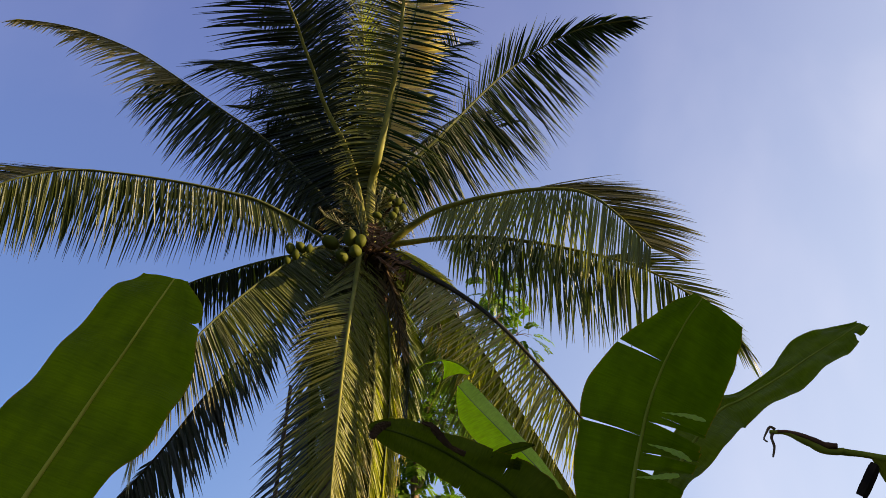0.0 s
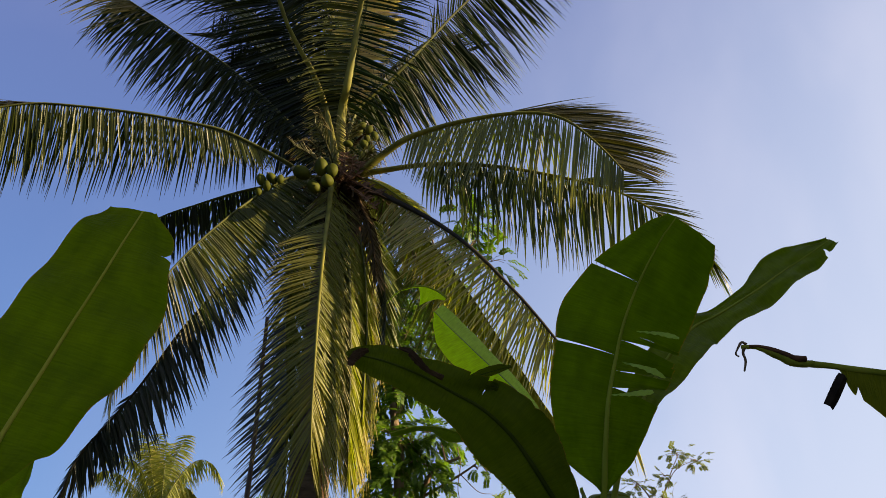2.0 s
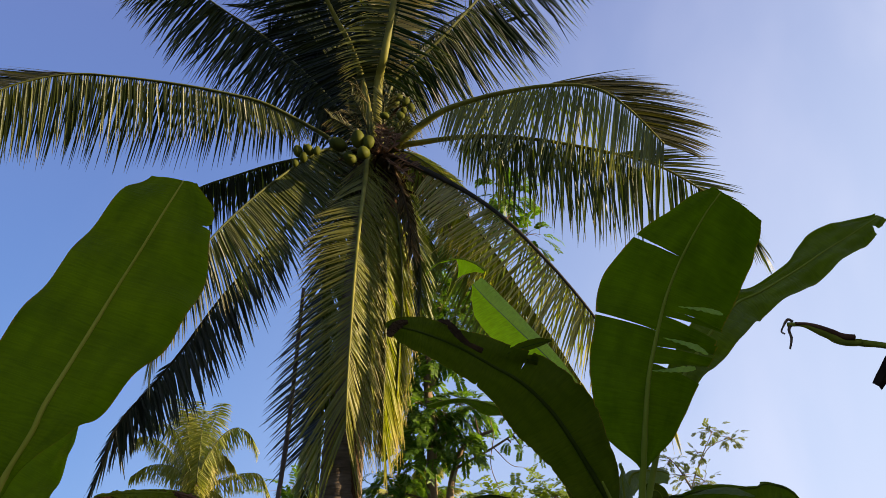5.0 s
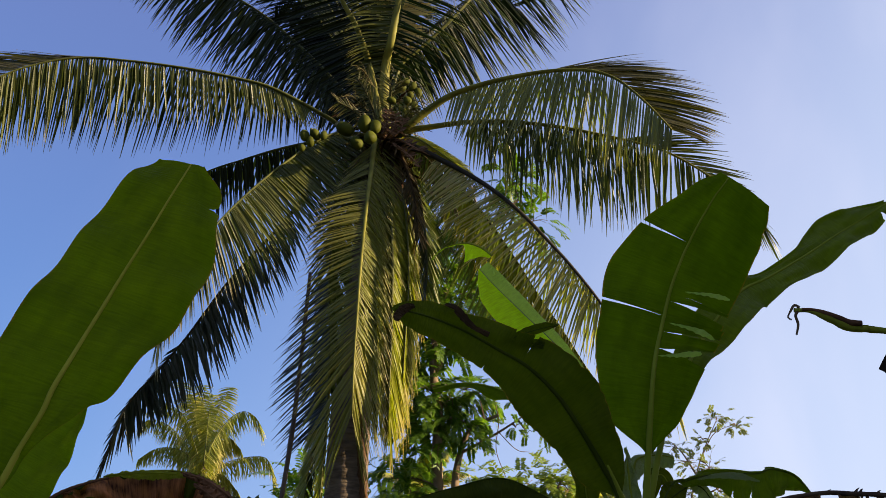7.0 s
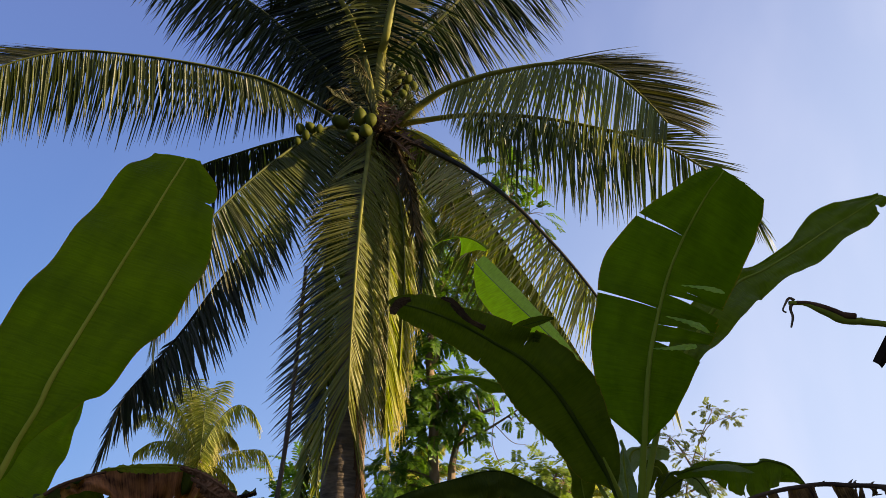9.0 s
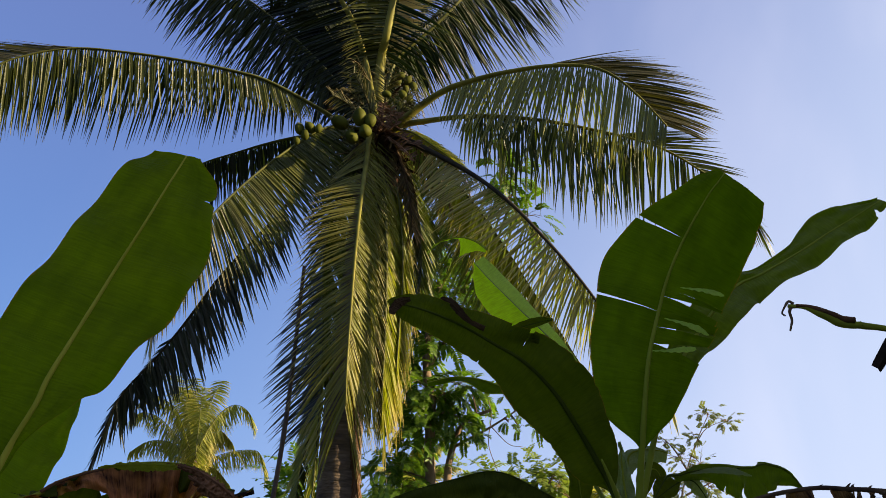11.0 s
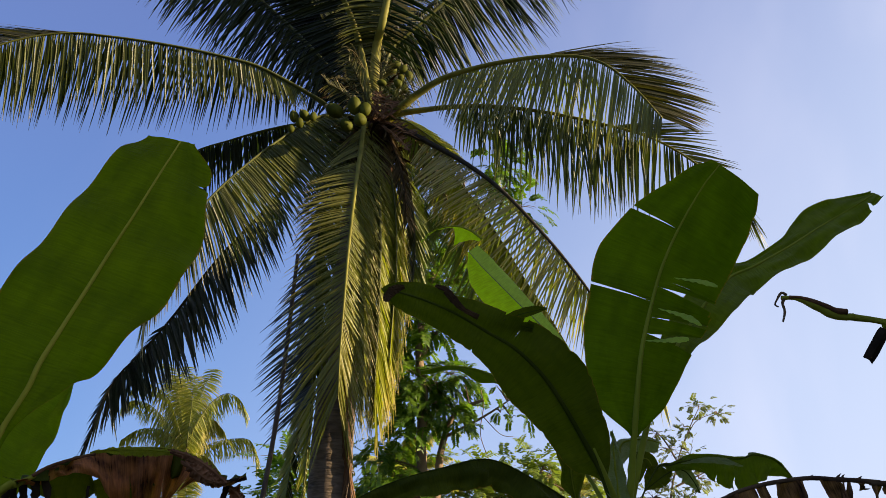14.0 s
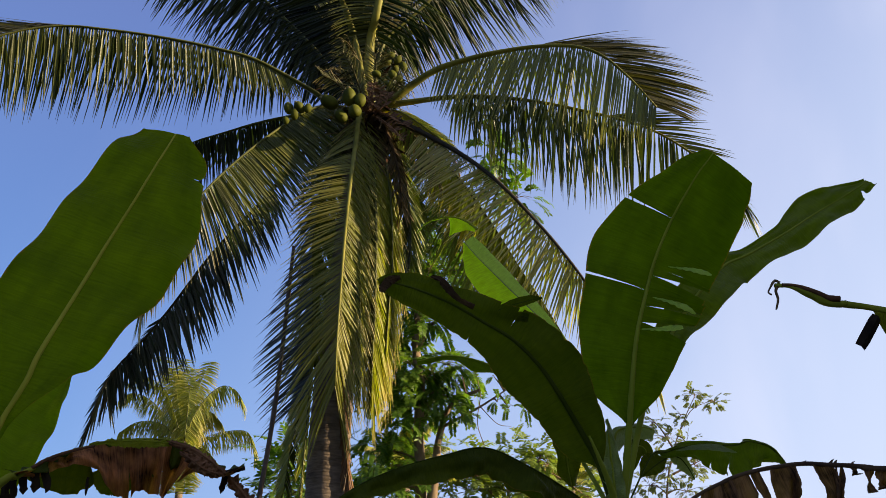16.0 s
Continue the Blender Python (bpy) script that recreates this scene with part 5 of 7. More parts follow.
pseudostem(banana_c, [(2.9, 3.2, -0.05), (2.9, 3.2, 1.2), (2.9, 3.2, 2.0)], 0.12, 0.08)

# broad upright leaf
leaf_blade("leaf", banana_a, [(-1.691, 2.700, 1.669), (-1.502, 2.680, 1.999), (-1.463, 2.700, 2.133), (-1.419, 2.720, 2.270), (-1.407, 2.740, 2.366), (-1.366, 2.780, 2.529), (-1.329, 2.820, 2.681), (-1.289, 2.860, 2.843), (-1.241, 2.910, 3.033), (-1.197, 2.960, 3.223), (-1.174, 2.990, 3.322), (-1.157, 3.020, 3.409)], (0.1, -1, -0.3),
           [0.083, 0.114, 0.153, 0.200, 0.216, 0.233, 0.249, 0.259, 0.258, 0.252, 0.243, 0.235, 0.232, 0.227, 0.215, 0.202, 0.186, 0.138], [0.005, 0.005, 0.010, 0.019, 0.066, 0.124, 0.178, 0.213, 0.241, 0.267, 0.280, 0.288, 0.278, 0.265, 0.233, 0.201, 0.171, 0.061], 8, 0.14,
           [(1, 0.896, 0.13, 0.0080)], BANANA_SKYLIT, RIB_GOLD, seed=2, bare=0.12, sweep=0.0, rib_r=(0.016, 0.004), ripple=0.020)
leaf_blade("leaf", banana_a, [(-1.691, 2.700, 1.669), (-1.686, 2.800, 1.755), (-1.644, 2.950, 1.927), (-1.601, 3.100, 2.125), (-1.563, 3.200, 2.293), (-1.521, 3.250, 2.441)], (0.2, -1, -0.2),
           [0.03, 0.12, 0.16, 0.14, 0.03], [0.03, 0.09, 0.10, 0.09, 0.06, 0.01], 8, 0.1, (), BANANA_LIME, BANANA_LIME, rib_r=(0.0005, 0.0004), seed=3)
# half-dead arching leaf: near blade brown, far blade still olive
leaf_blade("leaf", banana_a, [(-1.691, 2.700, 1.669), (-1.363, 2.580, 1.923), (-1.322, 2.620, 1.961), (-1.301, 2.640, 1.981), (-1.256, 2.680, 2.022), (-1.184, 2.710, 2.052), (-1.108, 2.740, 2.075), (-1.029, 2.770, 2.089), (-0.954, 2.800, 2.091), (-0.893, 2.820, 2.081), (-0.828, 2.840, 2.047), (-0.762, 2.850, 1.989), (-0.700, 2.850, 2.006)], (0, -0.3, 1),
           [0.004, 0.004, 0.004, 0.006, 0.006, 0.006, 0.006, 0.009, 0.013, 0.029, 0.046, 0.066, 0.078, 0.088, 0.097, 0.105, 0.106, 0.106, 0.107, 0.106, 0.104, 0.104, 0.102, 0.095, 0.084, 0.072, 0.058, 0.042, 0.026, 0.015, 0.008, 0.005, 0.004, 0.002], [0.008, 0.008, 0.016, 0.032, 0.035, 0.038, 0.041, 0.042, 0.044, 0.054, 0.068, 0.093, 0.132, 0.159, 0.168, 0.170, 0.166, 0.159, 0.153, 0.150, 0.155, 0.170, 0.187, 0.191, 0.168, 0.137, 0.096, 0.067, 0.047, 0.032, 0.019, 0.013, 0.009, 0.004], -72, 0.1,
           [(1, 0.670, 0.50, 0.0040), (1, 0.769, 0.60, 0.0010), (1, 0.853, 0.50, 0.0060)], BANANA_DRY, RIB_TAN, left_material=BANANA_DIM, seed=4, bare=0.38, sweep=0.0, rib_r=(0.007, 0.003), label="half-dead brown banana leaf", ragged=0.22, ripple=0.01, crumple=0.04, pleat=0.13, rows=160, cols=12)
leaf_blade("leaf_lobe", banana_a, [(-1.150, 2.660, 2.052), (-1.107, 2.670, 2.062), (-1.061, 2.690, 2.067), (-1.006, 2.710, 2.071), (-0.952, 2.740, 2.072), (-0.915, 2.760, 2.069)], (0, -1, 0.4),
           [0.002, 0.005, 0.007, 0.009, 0.011, 0.012, 0.013, 0.013, 0.013, 0.013, 0.012, 0.012, 0.011, 0.009, 0.006, 0.002], [0.002, 0.005, 0.007, 0.010, 0.014, 0.018, 0.020, 0.021, 0.021, 0.022, 0.020, 0.019, 0.017, 0.014, 0.009, 0.004], -10, 0.2,
           [], BANANA_RIM, BANANA_RIM, seed=33, bare=0.00, sweep=0.0, rib_r=(0.003, 0.002), ragged=0.6, ripple=0.003, crumple=0.006, rows=60, label="yellow-green rim of the leaf")
leaf_blade("leaf_lobe", banana_a, [(-1.359, 2.720, 1.965), (-1.307, 2.740, 1.963), (-1.253, 2.760, 1.965), (-1.196, 2.780, 1.959), (-1.172, 2.780, 1.938)], (0, -1, -0.3),
           [0.005, 0.016, 0.026, 0.036, 0.043, 0.051, 0.058, 0.056, 0.054, 0.052, 0.033, 0.007], [0.009, 0.018, 0.027, 0.036, 0.042, 0.048, 0.054, 0.053, 0.050, 0.048, 0.034, 0.015], 10, 0.1,
           [], BANANA_OLIVE, BANANA_OLIVE, seed=34, bare=0.00, sweep=0.0, rib_r=(0.001, 0.0008), rows=50, ripple=0.004)
leaf_blade("leaf_lobe", banana_a, [(-1.188, 2.800, 1.976), (-1.142, 2.800, 1.965), (-1.103, 2.800, 1.961), (-1.067, 2.800, 1.965), (-1.030, 2.800, 1.976)], (0, -1, -0.3),
           [0.011, 0.021, 0.032, 0.042, 0.044, 0.044, 0.044, 0.041, 0.038, 0.030, 0.019, 0.007], [0.011, 0.023, 0.034, 0.046, 0.049, 0.050, 0.051, 0.048, 0.045, 0.037, 0.026, 0.015], 10, 0.1,
           [], BANANA_OLIVE, BANANA_OLIVE, seed=35, bare=0.00, sweep=0.0, rib_r=(0.001, 0.0008), rows=50, ripple=0.004, ragged=0.2)
leaf_blade("leaf_tip", banana_a, [(-0.925, 2.740, 2.076), (-0.861, 2.750, 2.058), (-0.799, 2.760, 2.023), (-0.740, 2.780, 1.976)], (0.1, -1, 0.5),
           [0.006, 0.009, 0.012, 0.015, 0.016, 0.017, 0.018, 0.016, 0.015, 0.013], [0.009, 0.012, 0.014, 0.017, 0.017, 0.018, 0.018, 0.016, 0.013, 0.011], -30, 0.4,
           [], LEAF_BROWN, LEAF_BROWN, seed=36, bare=0.00, sweep=0.0, rib_r=(0.004, 0.003), ragged=0.35, ripple=0.003, crumple=0.015, rows=50, label="folded brown leaf edge")
leaf_blade("leaf_tip", banana_a, [(-0.881, 2.720, 2.038), (-0.835, 2.710, 2.010), (-0.795, 2.720, 1.983), (-0.761, 2.740, 1.973), (-0.743, 2.760, 1.973)], (0.1, -1, -0.2),
           [0.005, 0.010, 0.015, 0.020, 0.023, 0.026, 0.024, 0.019, 0.013, 0.005], [0.005, 0.013, 0.020, 0.027, 0.026, 0.026, 0.023, 0.020, 0.014, 0.005], -20, 0.5,
           [], LEAF_BROWN, LEAF_BROWN, seed=37, bare=0.00, sweep=0.0, rib_r=(0.003, 0.002), ragged=0.4, ripple=0.003, crumple=0.02, rows=50, label="crumpled brown leaf flap")
leaf_blade("leaf_tip", banana_a, [(-0.761, 2.840, 1.995), (-0.740, 2.840, 1.973), (-0.710, 2.840, 1.942), (-0.679, 2.840, 1.908), (-0.648, 2.840, 1.867)], (0.2, -1, 0.2),
           [0.006, 0.010, 0.014, 0.017, 0.019, 0.020, 0.022, 0.020, 0.018, 0.015], [0.006, 0.013, 0.018, 0.020, 0.022, 0.021, 0.021, 0.019, 0.017, 0.015], -25, 0.3,
           [], LEAF_BROWN, LEAF_BROWN, seed=20, bare=0.00, sweep=0.0, rib_r=(0.005, 0.003), ragged=0.4, crumple=0.02, rows=40, label="hanging brown leaf tip")
bm = bmesh.new()
line, _ = spline([(-1.691, 2.700, 1.669), (-1.358, 2.570, 1.921), (-1.330, 2.590, 1.940), (-1.309, 2.610, 1.960), (-1.292, 2.630, 1.976)], 30)
tube(bm, line, [0.0300 - 0.0240 * (k / 30) ** 1.3 + 0.0015 * noise.noise(Vector((k * 0.7, 3, 1))) for k in range(31)], 10)
own(smooth(part("petiole", bm, RIB_TAN)), banana_a)
bm = bmesh.new()
line, _ = spline([(-1.297, 2.620, 1.973), (-1.270, 2.640, 2.000), (-1.238, 2.660, 2.020), (-1.188, 2.680, 2.041), (-1.144, 2.690, 2.053)], 30)
tube(bm, line, [0.0060 - 0.0020 * (k / 30) ** 1.3 + 0.0015 * noise.noise(Vector((k * 0.7, 3, 1))) for k in range(31)], 10)
own(smooth(part("dry_edge", bm, LEAF_BROWN, None, "blackened crusty leaf edge")), banana_a)
bm = bmesh.new()
line, _ = spline([(-0.761, 2.830, 1.986), (-0.739, 2.830, 1.992), (-0.717, 2.830, 1.997), (-0.693, 2.830, 2.003)], 30)
tube(bm, line, [0.0080 - 0.0010 * (k / 30) ** 1.3 + 0.0015 * noise.noise(Vector((k * 0.7, 3, 1))) for k in range(31)], 10)
own(smooth(part("dry_edge", bm, SCORCH, None, "blackened leaf spike")), banana_a)
for pts, w in (([(-1.368, 2.620, 1.935), (-1.366, 2.620, 1.908), (-1.360, 2.620, 1.863)], 0.012), ([(-1.350, 2.620, 1.946), (-1.341, 2.620, 1.918), (-1.335, 2.620, 1.872)], 0.009), ([(-1.330, 2.630, 1.959), (-1.319, 2.630, 1.929), (-1.309, 2.630, 1.896)], 0.011), ([(-1.299, 2.640, 1.974), (-1.287, 2.640, 1.930), (-1.285, 2.640, 1.902)], 0.013), ([(-1.270, 2.650, 1.979), (-1.256, 2.650, 1.925), (-1.257, 2.650, 1.903)], 0.011),
               ([(-1.146, 2.680, 1.954), (-1.145, 2.680, 1.925), (-1.144, 2.680, 1.898)], 0.005), ([(-0.764, 2.840, 1.991), (-0.761, 2.830, 1.954), (-0.767, 2.830, 1.921)], 0.010)):
    bm = bmesh.new()
    uv = bm.loops.layers.uv.new("UVMap")
    line, _ = spline(pts, 8)
    strip(bm, uv, [p + Vector((noise.noise(p * 40) * 0.006, 0, 0)) for p in line], Vector((0.3, -1, 0.1)), [w * (1 + 0.3 * noise.noise(p * 60)) for p in line[:-2]] + [w * 0.6, w * 0.1], 0.35)
    own(part("torn_strip", bm, SCORCH), banana_a)

# the plant with the torn upright leaf
leaf_blade("leaf", banana_b, [(0.632, 3.300, 1.858), (0.680, 3.300, 2.074), (0.696, 3.300, 2.181), (0.726, 3.300, 2.360), (0.754, 3.300, 2.523), (0.782, 3.300, 2.643), (0.833, 3.300, 2.806), (0.881, 3.290, 2.944), (0.938, 3.270, 3.068), (0.993, 3.250, 3.167), (1.047, 3.230, 3.254), (1.097, 3.210, 3.328), (1.135, 3.200, 3.373), (1.168, 3.200, 3.416)], (0, -1, -0.25),
           [0.018, 0.106, 0.180, 0.201, 0.222, 0.236, 0.247, 0.256, 0.265, 0.273, 0.278, 0.277, 0.258, 0.237, 0.212, 0.180, 0.141, 0.112, 0.080, 0.042], [0.016, 0.061, 0.114, 0.144, 0.173, 0.195, 0.214, 0.229, 0.244, 0.258, 0.269, 0.279, 0.288, 0.294, 0.289, 0.286, 0.285, 0.268, 0.259, 0.217], 5, 0.2,
           [(-1, 0.577, 0.95, 0.0035), (-1, 0.785, 0.92, 0.0040), (1, 0.491, 0.92, 0.0130), (1, 0.537, 0.92, 0.0060), (1, 0.582, 0.85, 0.0100), (1, 0.621, 0.90, 0.0110), (1, 0.643, 0.75, 0.0040)], BANANA, seed=5, bare=0.23, sweep=0.0, rib_r=(0.019, 0.003), flutter=0.34, ripple=0.010)
leaf_blade("leaf_lobe", banana_b, [(0.888, 3.140, 2.849), (0.965, 3.120, 2.829), (1.017, 3.110, 2.813), (1.051, 3.110, 2.801)], (0.1, -1, 0.3),
           [0.002, 0.004, 0.006, 0.009, 0.011, 0.013, 0.011, 0.005], [0.002, 0.004, 0.006, 0.009, 0.011, 0.014, 0.013, 0.007], 10, 0.2,
           [], BANANA_SAGE, BANANA_SAGE, seed=40, bare=0.00, sweep=0.0, rib_r=(0.0012, 0.0008), rows=30, ripple=0.002, label="curled pale end of a torn strip")
leaf_blade("leaf_lobe", banana_b, [(0.810, 3.140, 2.717), (0.880, 3.120, 2.688), (0.930, 3.110, 2.662), (0.967, 3.110, 2.636)], (0.1, -1, 0.3),
           [0.002, 0.004, 0.007, 0.009, 0.012, 0.015, 0.011, 0.004], [0.002, 0.005, 0.008, 0.011, 0.015, 0.019, 0.014, 0.007], 10, 0.2,
           [], BANANA_SAGE, BANANA_SAGE, seed=41, bare=0.00, sweep=0.0, rib_r=(0.0012, 0.0008), rows=30, ripple=0.002, label="curled pale end of a torn strip")
leaf_blade("leaf_lobe", banana_b, [(0.750, 3.150, 2.585), (0.816, 3.130, 2.581), (0.869, 3.120, 2.583), (0.911, 3.120, 2.588)], (0.1, -1, 0.3),
           [0.002, 0.004, 0.005, 0.007, 0.009, 0.011, 0.008, 0.004], [0.002, 0.005, 0.008, 0.011, 0.014, 0.017, 0.016, 0.013], 10, 0.2,
           [], BANANA_SAGE, BANANA_SAGE, seed=42, bare=0.00, sweep=0.0, rib_r=(0.0012, 0.0008), rows=30, ripple=0.002, label="curled pale end of a torn strip")
# dark leaf bowed towards the palm, its shade put into the colour
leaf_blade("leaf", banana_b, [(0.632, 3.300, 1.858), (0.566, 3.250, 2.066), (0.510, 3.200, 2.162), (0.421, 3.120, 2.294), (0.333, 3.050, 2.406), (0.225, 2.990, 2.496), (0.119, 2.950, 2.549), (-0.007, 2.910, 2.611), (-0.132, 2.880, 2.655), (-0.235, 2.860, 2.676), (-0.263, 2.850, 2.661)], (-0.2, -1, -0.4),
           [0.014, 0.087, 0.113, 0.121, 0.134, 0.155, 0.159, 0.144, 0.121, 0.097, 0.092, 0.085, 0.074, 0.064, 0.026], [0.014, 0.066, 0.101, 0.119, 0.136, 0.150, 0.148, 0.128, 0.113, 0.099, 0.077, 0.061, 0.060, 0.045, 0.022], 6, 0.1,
           [(1, 0.626, 0.60, 0.0060), (1, 0.676, 0.50, 0.0060), (-1, 0.709, 0.12, 0.0020)], BANANA_DIM, RIB_DARK, seed=6, bare=0.16, sweep=0.0, rib_r=(0.016, 0.003), ragged=0.12, ripple=0.014)
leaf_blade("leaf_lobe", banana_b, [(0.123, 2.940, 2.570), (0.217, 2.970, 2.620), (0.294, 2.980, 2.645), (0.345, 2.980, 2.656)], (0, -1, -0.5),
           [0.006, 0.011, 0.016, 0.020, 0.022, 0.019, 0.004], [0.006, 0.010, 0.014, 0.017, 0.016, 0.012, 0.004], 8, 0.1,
           [], BANANA_DIM, RIB_DARK, seed=31, bare=0.00, sweep=0.0, rib_r=(0.003, 0.0015), rows=30, ripple=0.002)
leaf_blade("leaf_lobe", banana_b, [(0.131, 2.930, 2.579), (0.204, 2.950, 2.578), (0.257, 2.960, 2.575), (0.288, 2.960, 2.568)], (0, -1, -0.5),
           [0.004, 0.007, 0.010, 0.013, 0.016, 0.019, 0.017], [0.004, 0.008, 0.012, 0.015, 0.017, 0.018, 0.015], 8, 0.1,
           [], BANANA_DIM, RIB_DARK, seed=32, bare=0.00, sweep=0.0, rib_r=(0.003, 0.0015), rows=30, ripple=0.002)
leaf_blade("leaf_tip", banana_b, [(-0.078, 2.870, 2.700), (-0.045, 2.860, 2.681), (-0.014, 2.860, 2.648), (0.023, 2.860, 2.609), (0.081, 2.870, 2.582)], (-0.2, -1, -0.3),
           [0.008, 0.014, 0.017, 0.016, 0.013, 0.010, 0.009, 0.008], [0.010, 0.012, 0.013, 0.014, 0.012, 0.010, 0.011, 0.012], 14, 0.3,
           [], WITHER, WITHER, seed=17, bare=0.00, sweep=0.0, rib_r=(0.005, 0.002), ragged=0.25, ripple=0.002, crumple=0.006, rows=40, label="withered brown leaf edge")
leaf_blade("leaf_tip", banana_b, [(-0.190, 2.850, 2.690), (-0.218, 2.850, 2.683), (-0.247, 2.850, 2.665), (-0.258, 2.850, 2.632)], (-0.2, -1, -0.3),
           [0.008, 0.013, 0.018, 0.021, 0.023, 0.023, 0.019, 0.014], [0.008, 0.012, 0.016, 0.017, 0.018, 0.017, 0.014, 0.010], 14, 0.3,
           [], WITHER, WITHER, seed=18, bare=0.00, sweep=0.0, rib_r=(0.004, 0.002), ragged=0.25, ripple=0.002, crumple=0.006, rows=40, label="withered brown leaf tip")
# young leaf, folded along its rib, and its bent tip
leaf_blade("leaf", banana_b, [(0.632, 3.300, 1.858), (0.602, 3.420, 2.294), (0.509, 3.520, 2.610), (0.454, 3.550, 2.707), (0.365, 3.570, 2.820), (0.289, 3.580, 2.905), (0.227, 3.590, 2.978), (0.166, 3.600, 3.050), (0.114, 3.600, 3.110), (0.072, 3.600, 3.165)], (0.25, -1, 0.15),
           [0.032, 0.048, 0.064, 0.080, 0.099, 0.117, 0.126, 0.136, 0.150, 0.159, 0.159, 0.147, 0.084, 0.008], [0.012, 0.015, 0.017, 0.019, 0.027, 0.036, 0.043, 0.050, 0.055, 0.060, 0.064, 0.066, 0.067, 0.056], 22, 0.12,
           [], BANANA_SAGE, RIB_SAGE, left_material=BANANA_PALE, seed=7, bare=0.37, sweep=0.0, rib_r=(0.008, 0.002), ripple=0.005)
leaf_blade("leaf_tip", banana_b, [(0.134, 3.600, 3.233), (0.084, 3.620, 3.284), (0.019, 3.630, 3.313), (-0.052, 3.640, 3.311), (-0.107, 3.650, 3.292), (-0.156, 3.650, 3.237)], (0.1, -1, 0.0),
           [0.019, 0.032, 0.045, 0.058, 0.071, 0.083, 0.089, 0.096, 0.102, 0.108, 0.052, 0.008, 0.007, 0.007, 0.007, 0.006, 0.006, 0.005, 0.005, 0.004, 0.004, 0.004, 0.003, 0.003], [0.003, 0.003, 0.003, 0.003, 0.003, 0.003, 0.003, 0.003, 0.003, 0.003, 0.003, 0.003, 0.003, 0.003, 0.003, 0.003, 0.003, 0.003, 0.003, 0.003, 0.003, 0.003, 0.003, 0.003], 6, 0.1,
           [], BANANA_PALE, seed=16, bare=0.00, sweep=0.0, rib_r=(0.007, 0.002), rows=60, ripple=0.003)
# long leaf to the far side
leaf_blade("leaf", banana_b, [(0.632, 3.300, 1.858), (0.866, 3.600, 2.431), (1.038, 3.700, 2.741), (1.165, 3.800, 2.907), (1.280, 3.850, 3.043), (1.430, 3.950, 3.191), (1.576, 4.000, 3.269), (1.836, 4.100, 3.436), (2.068, 4.180, 3.596), (2.287, 4.250, 3.739), (2.477, 4.300, 3.866)], (0.1, -0.9, 0.3),
           [0.048, 0.067, 0.085, 0.095, 0.102, 0.091, 0.069, 0.047, 0.054, 0.062, 0.103, 0.134, 0.112, 0.076, 0.025], [0.040, 0.059, 0.079, 0.108, 0.125, 0.136, 0.142, 0.110, 0.112, 0.114, 0.110, 0.107, 0.102, 0.086, 0.056], 8, 0.1,
           [(1, 0.965, 0.65, 0.0100)], BANANA_GLOSS, seed=8, bare=0.25, sweep=0.0, rib_r=(0.017, 0.003), ripple=0.016, crumple=0.022)
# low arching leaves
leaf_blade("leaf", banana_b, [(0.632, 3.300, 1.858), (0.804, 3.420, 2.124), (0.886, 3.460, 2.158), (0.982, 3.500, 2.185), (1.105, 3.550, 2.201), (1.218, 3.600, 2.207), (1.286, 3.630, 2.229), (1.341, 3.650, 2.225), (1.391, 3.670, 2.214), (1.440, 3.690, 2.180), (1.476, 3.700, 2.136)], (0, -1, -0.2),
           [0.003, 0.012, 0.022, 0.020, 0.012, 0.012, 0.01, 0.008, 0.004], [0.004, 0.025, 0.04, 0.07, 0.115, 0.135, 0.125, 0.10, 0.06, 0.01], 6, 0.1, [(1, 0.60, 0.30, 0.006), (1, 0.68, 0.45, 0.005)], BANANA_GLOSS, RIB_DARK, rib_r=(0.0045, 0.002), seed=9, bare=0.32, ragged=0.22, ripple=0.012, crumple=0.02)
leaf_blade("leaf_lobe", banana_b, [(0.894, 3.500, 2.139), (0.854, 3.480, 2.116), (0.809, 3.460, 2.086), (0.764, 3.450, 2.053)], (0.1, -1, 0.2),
           [0.005, 0.03, 0.035, 0.02, 0.002], [0.005, 0.05, 0.06, 0.045, 0.004], 10, 0.1, (), BANANA_DIM, RIB_DARK, rib_r=(0.004, 0.002), seed=21, rows=40, ripple=0.003)
leaf_blade("leaf_lobe", banana_b, [(0.915, 3.520, 2.154), (0.956, 3.520, 2.140), (0.984, 3.520, 2.103), (1.006, 3.520, 2.055)], (-0.1, -1, 0.3),
           [0.01, 0.02, 0.015, 0.004], [0.03, 0.05, 0.03, 0.004], 10, 0.1, (), BANANA_GREY, RIB_DARK, rib_r=(0.004, 0.002), seed=22, rows=40, ripple=0.003)
bm = bmesh.new()
line, _ = spline([(0.632, 3.290, 1.827), (0.596, 3.200, 1.962), (0.548, 3.130, 2.066), (0.504, 3.080, 2.152)], 24)
tube(bm, line, [0.021 - 0.017 * k / 24 for k in range(25)], 10)
own(smooth(part("petiole", bm, RIB)), banana_b)
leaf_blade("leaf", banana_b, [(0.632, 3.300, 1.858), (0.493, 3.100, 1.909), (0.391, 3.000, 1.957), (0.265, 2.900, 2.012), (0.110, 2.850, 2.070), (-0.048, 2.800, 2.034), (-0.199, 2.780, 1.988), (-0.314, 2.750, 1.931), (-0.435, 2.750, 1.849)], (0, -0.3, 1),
           [0.01, 0.02, 0.07, 0.085, 0.08, 0.06, 0.03], [0.01, 0.02, 0.08, 0.09, 0.075, 0.06, 0.02], -62, 0.1, (), BANANA_DIM, RIB_DARK, rib_r=(0.006, 0.002), seed=10, ragged=0.12, crumple=0.03)
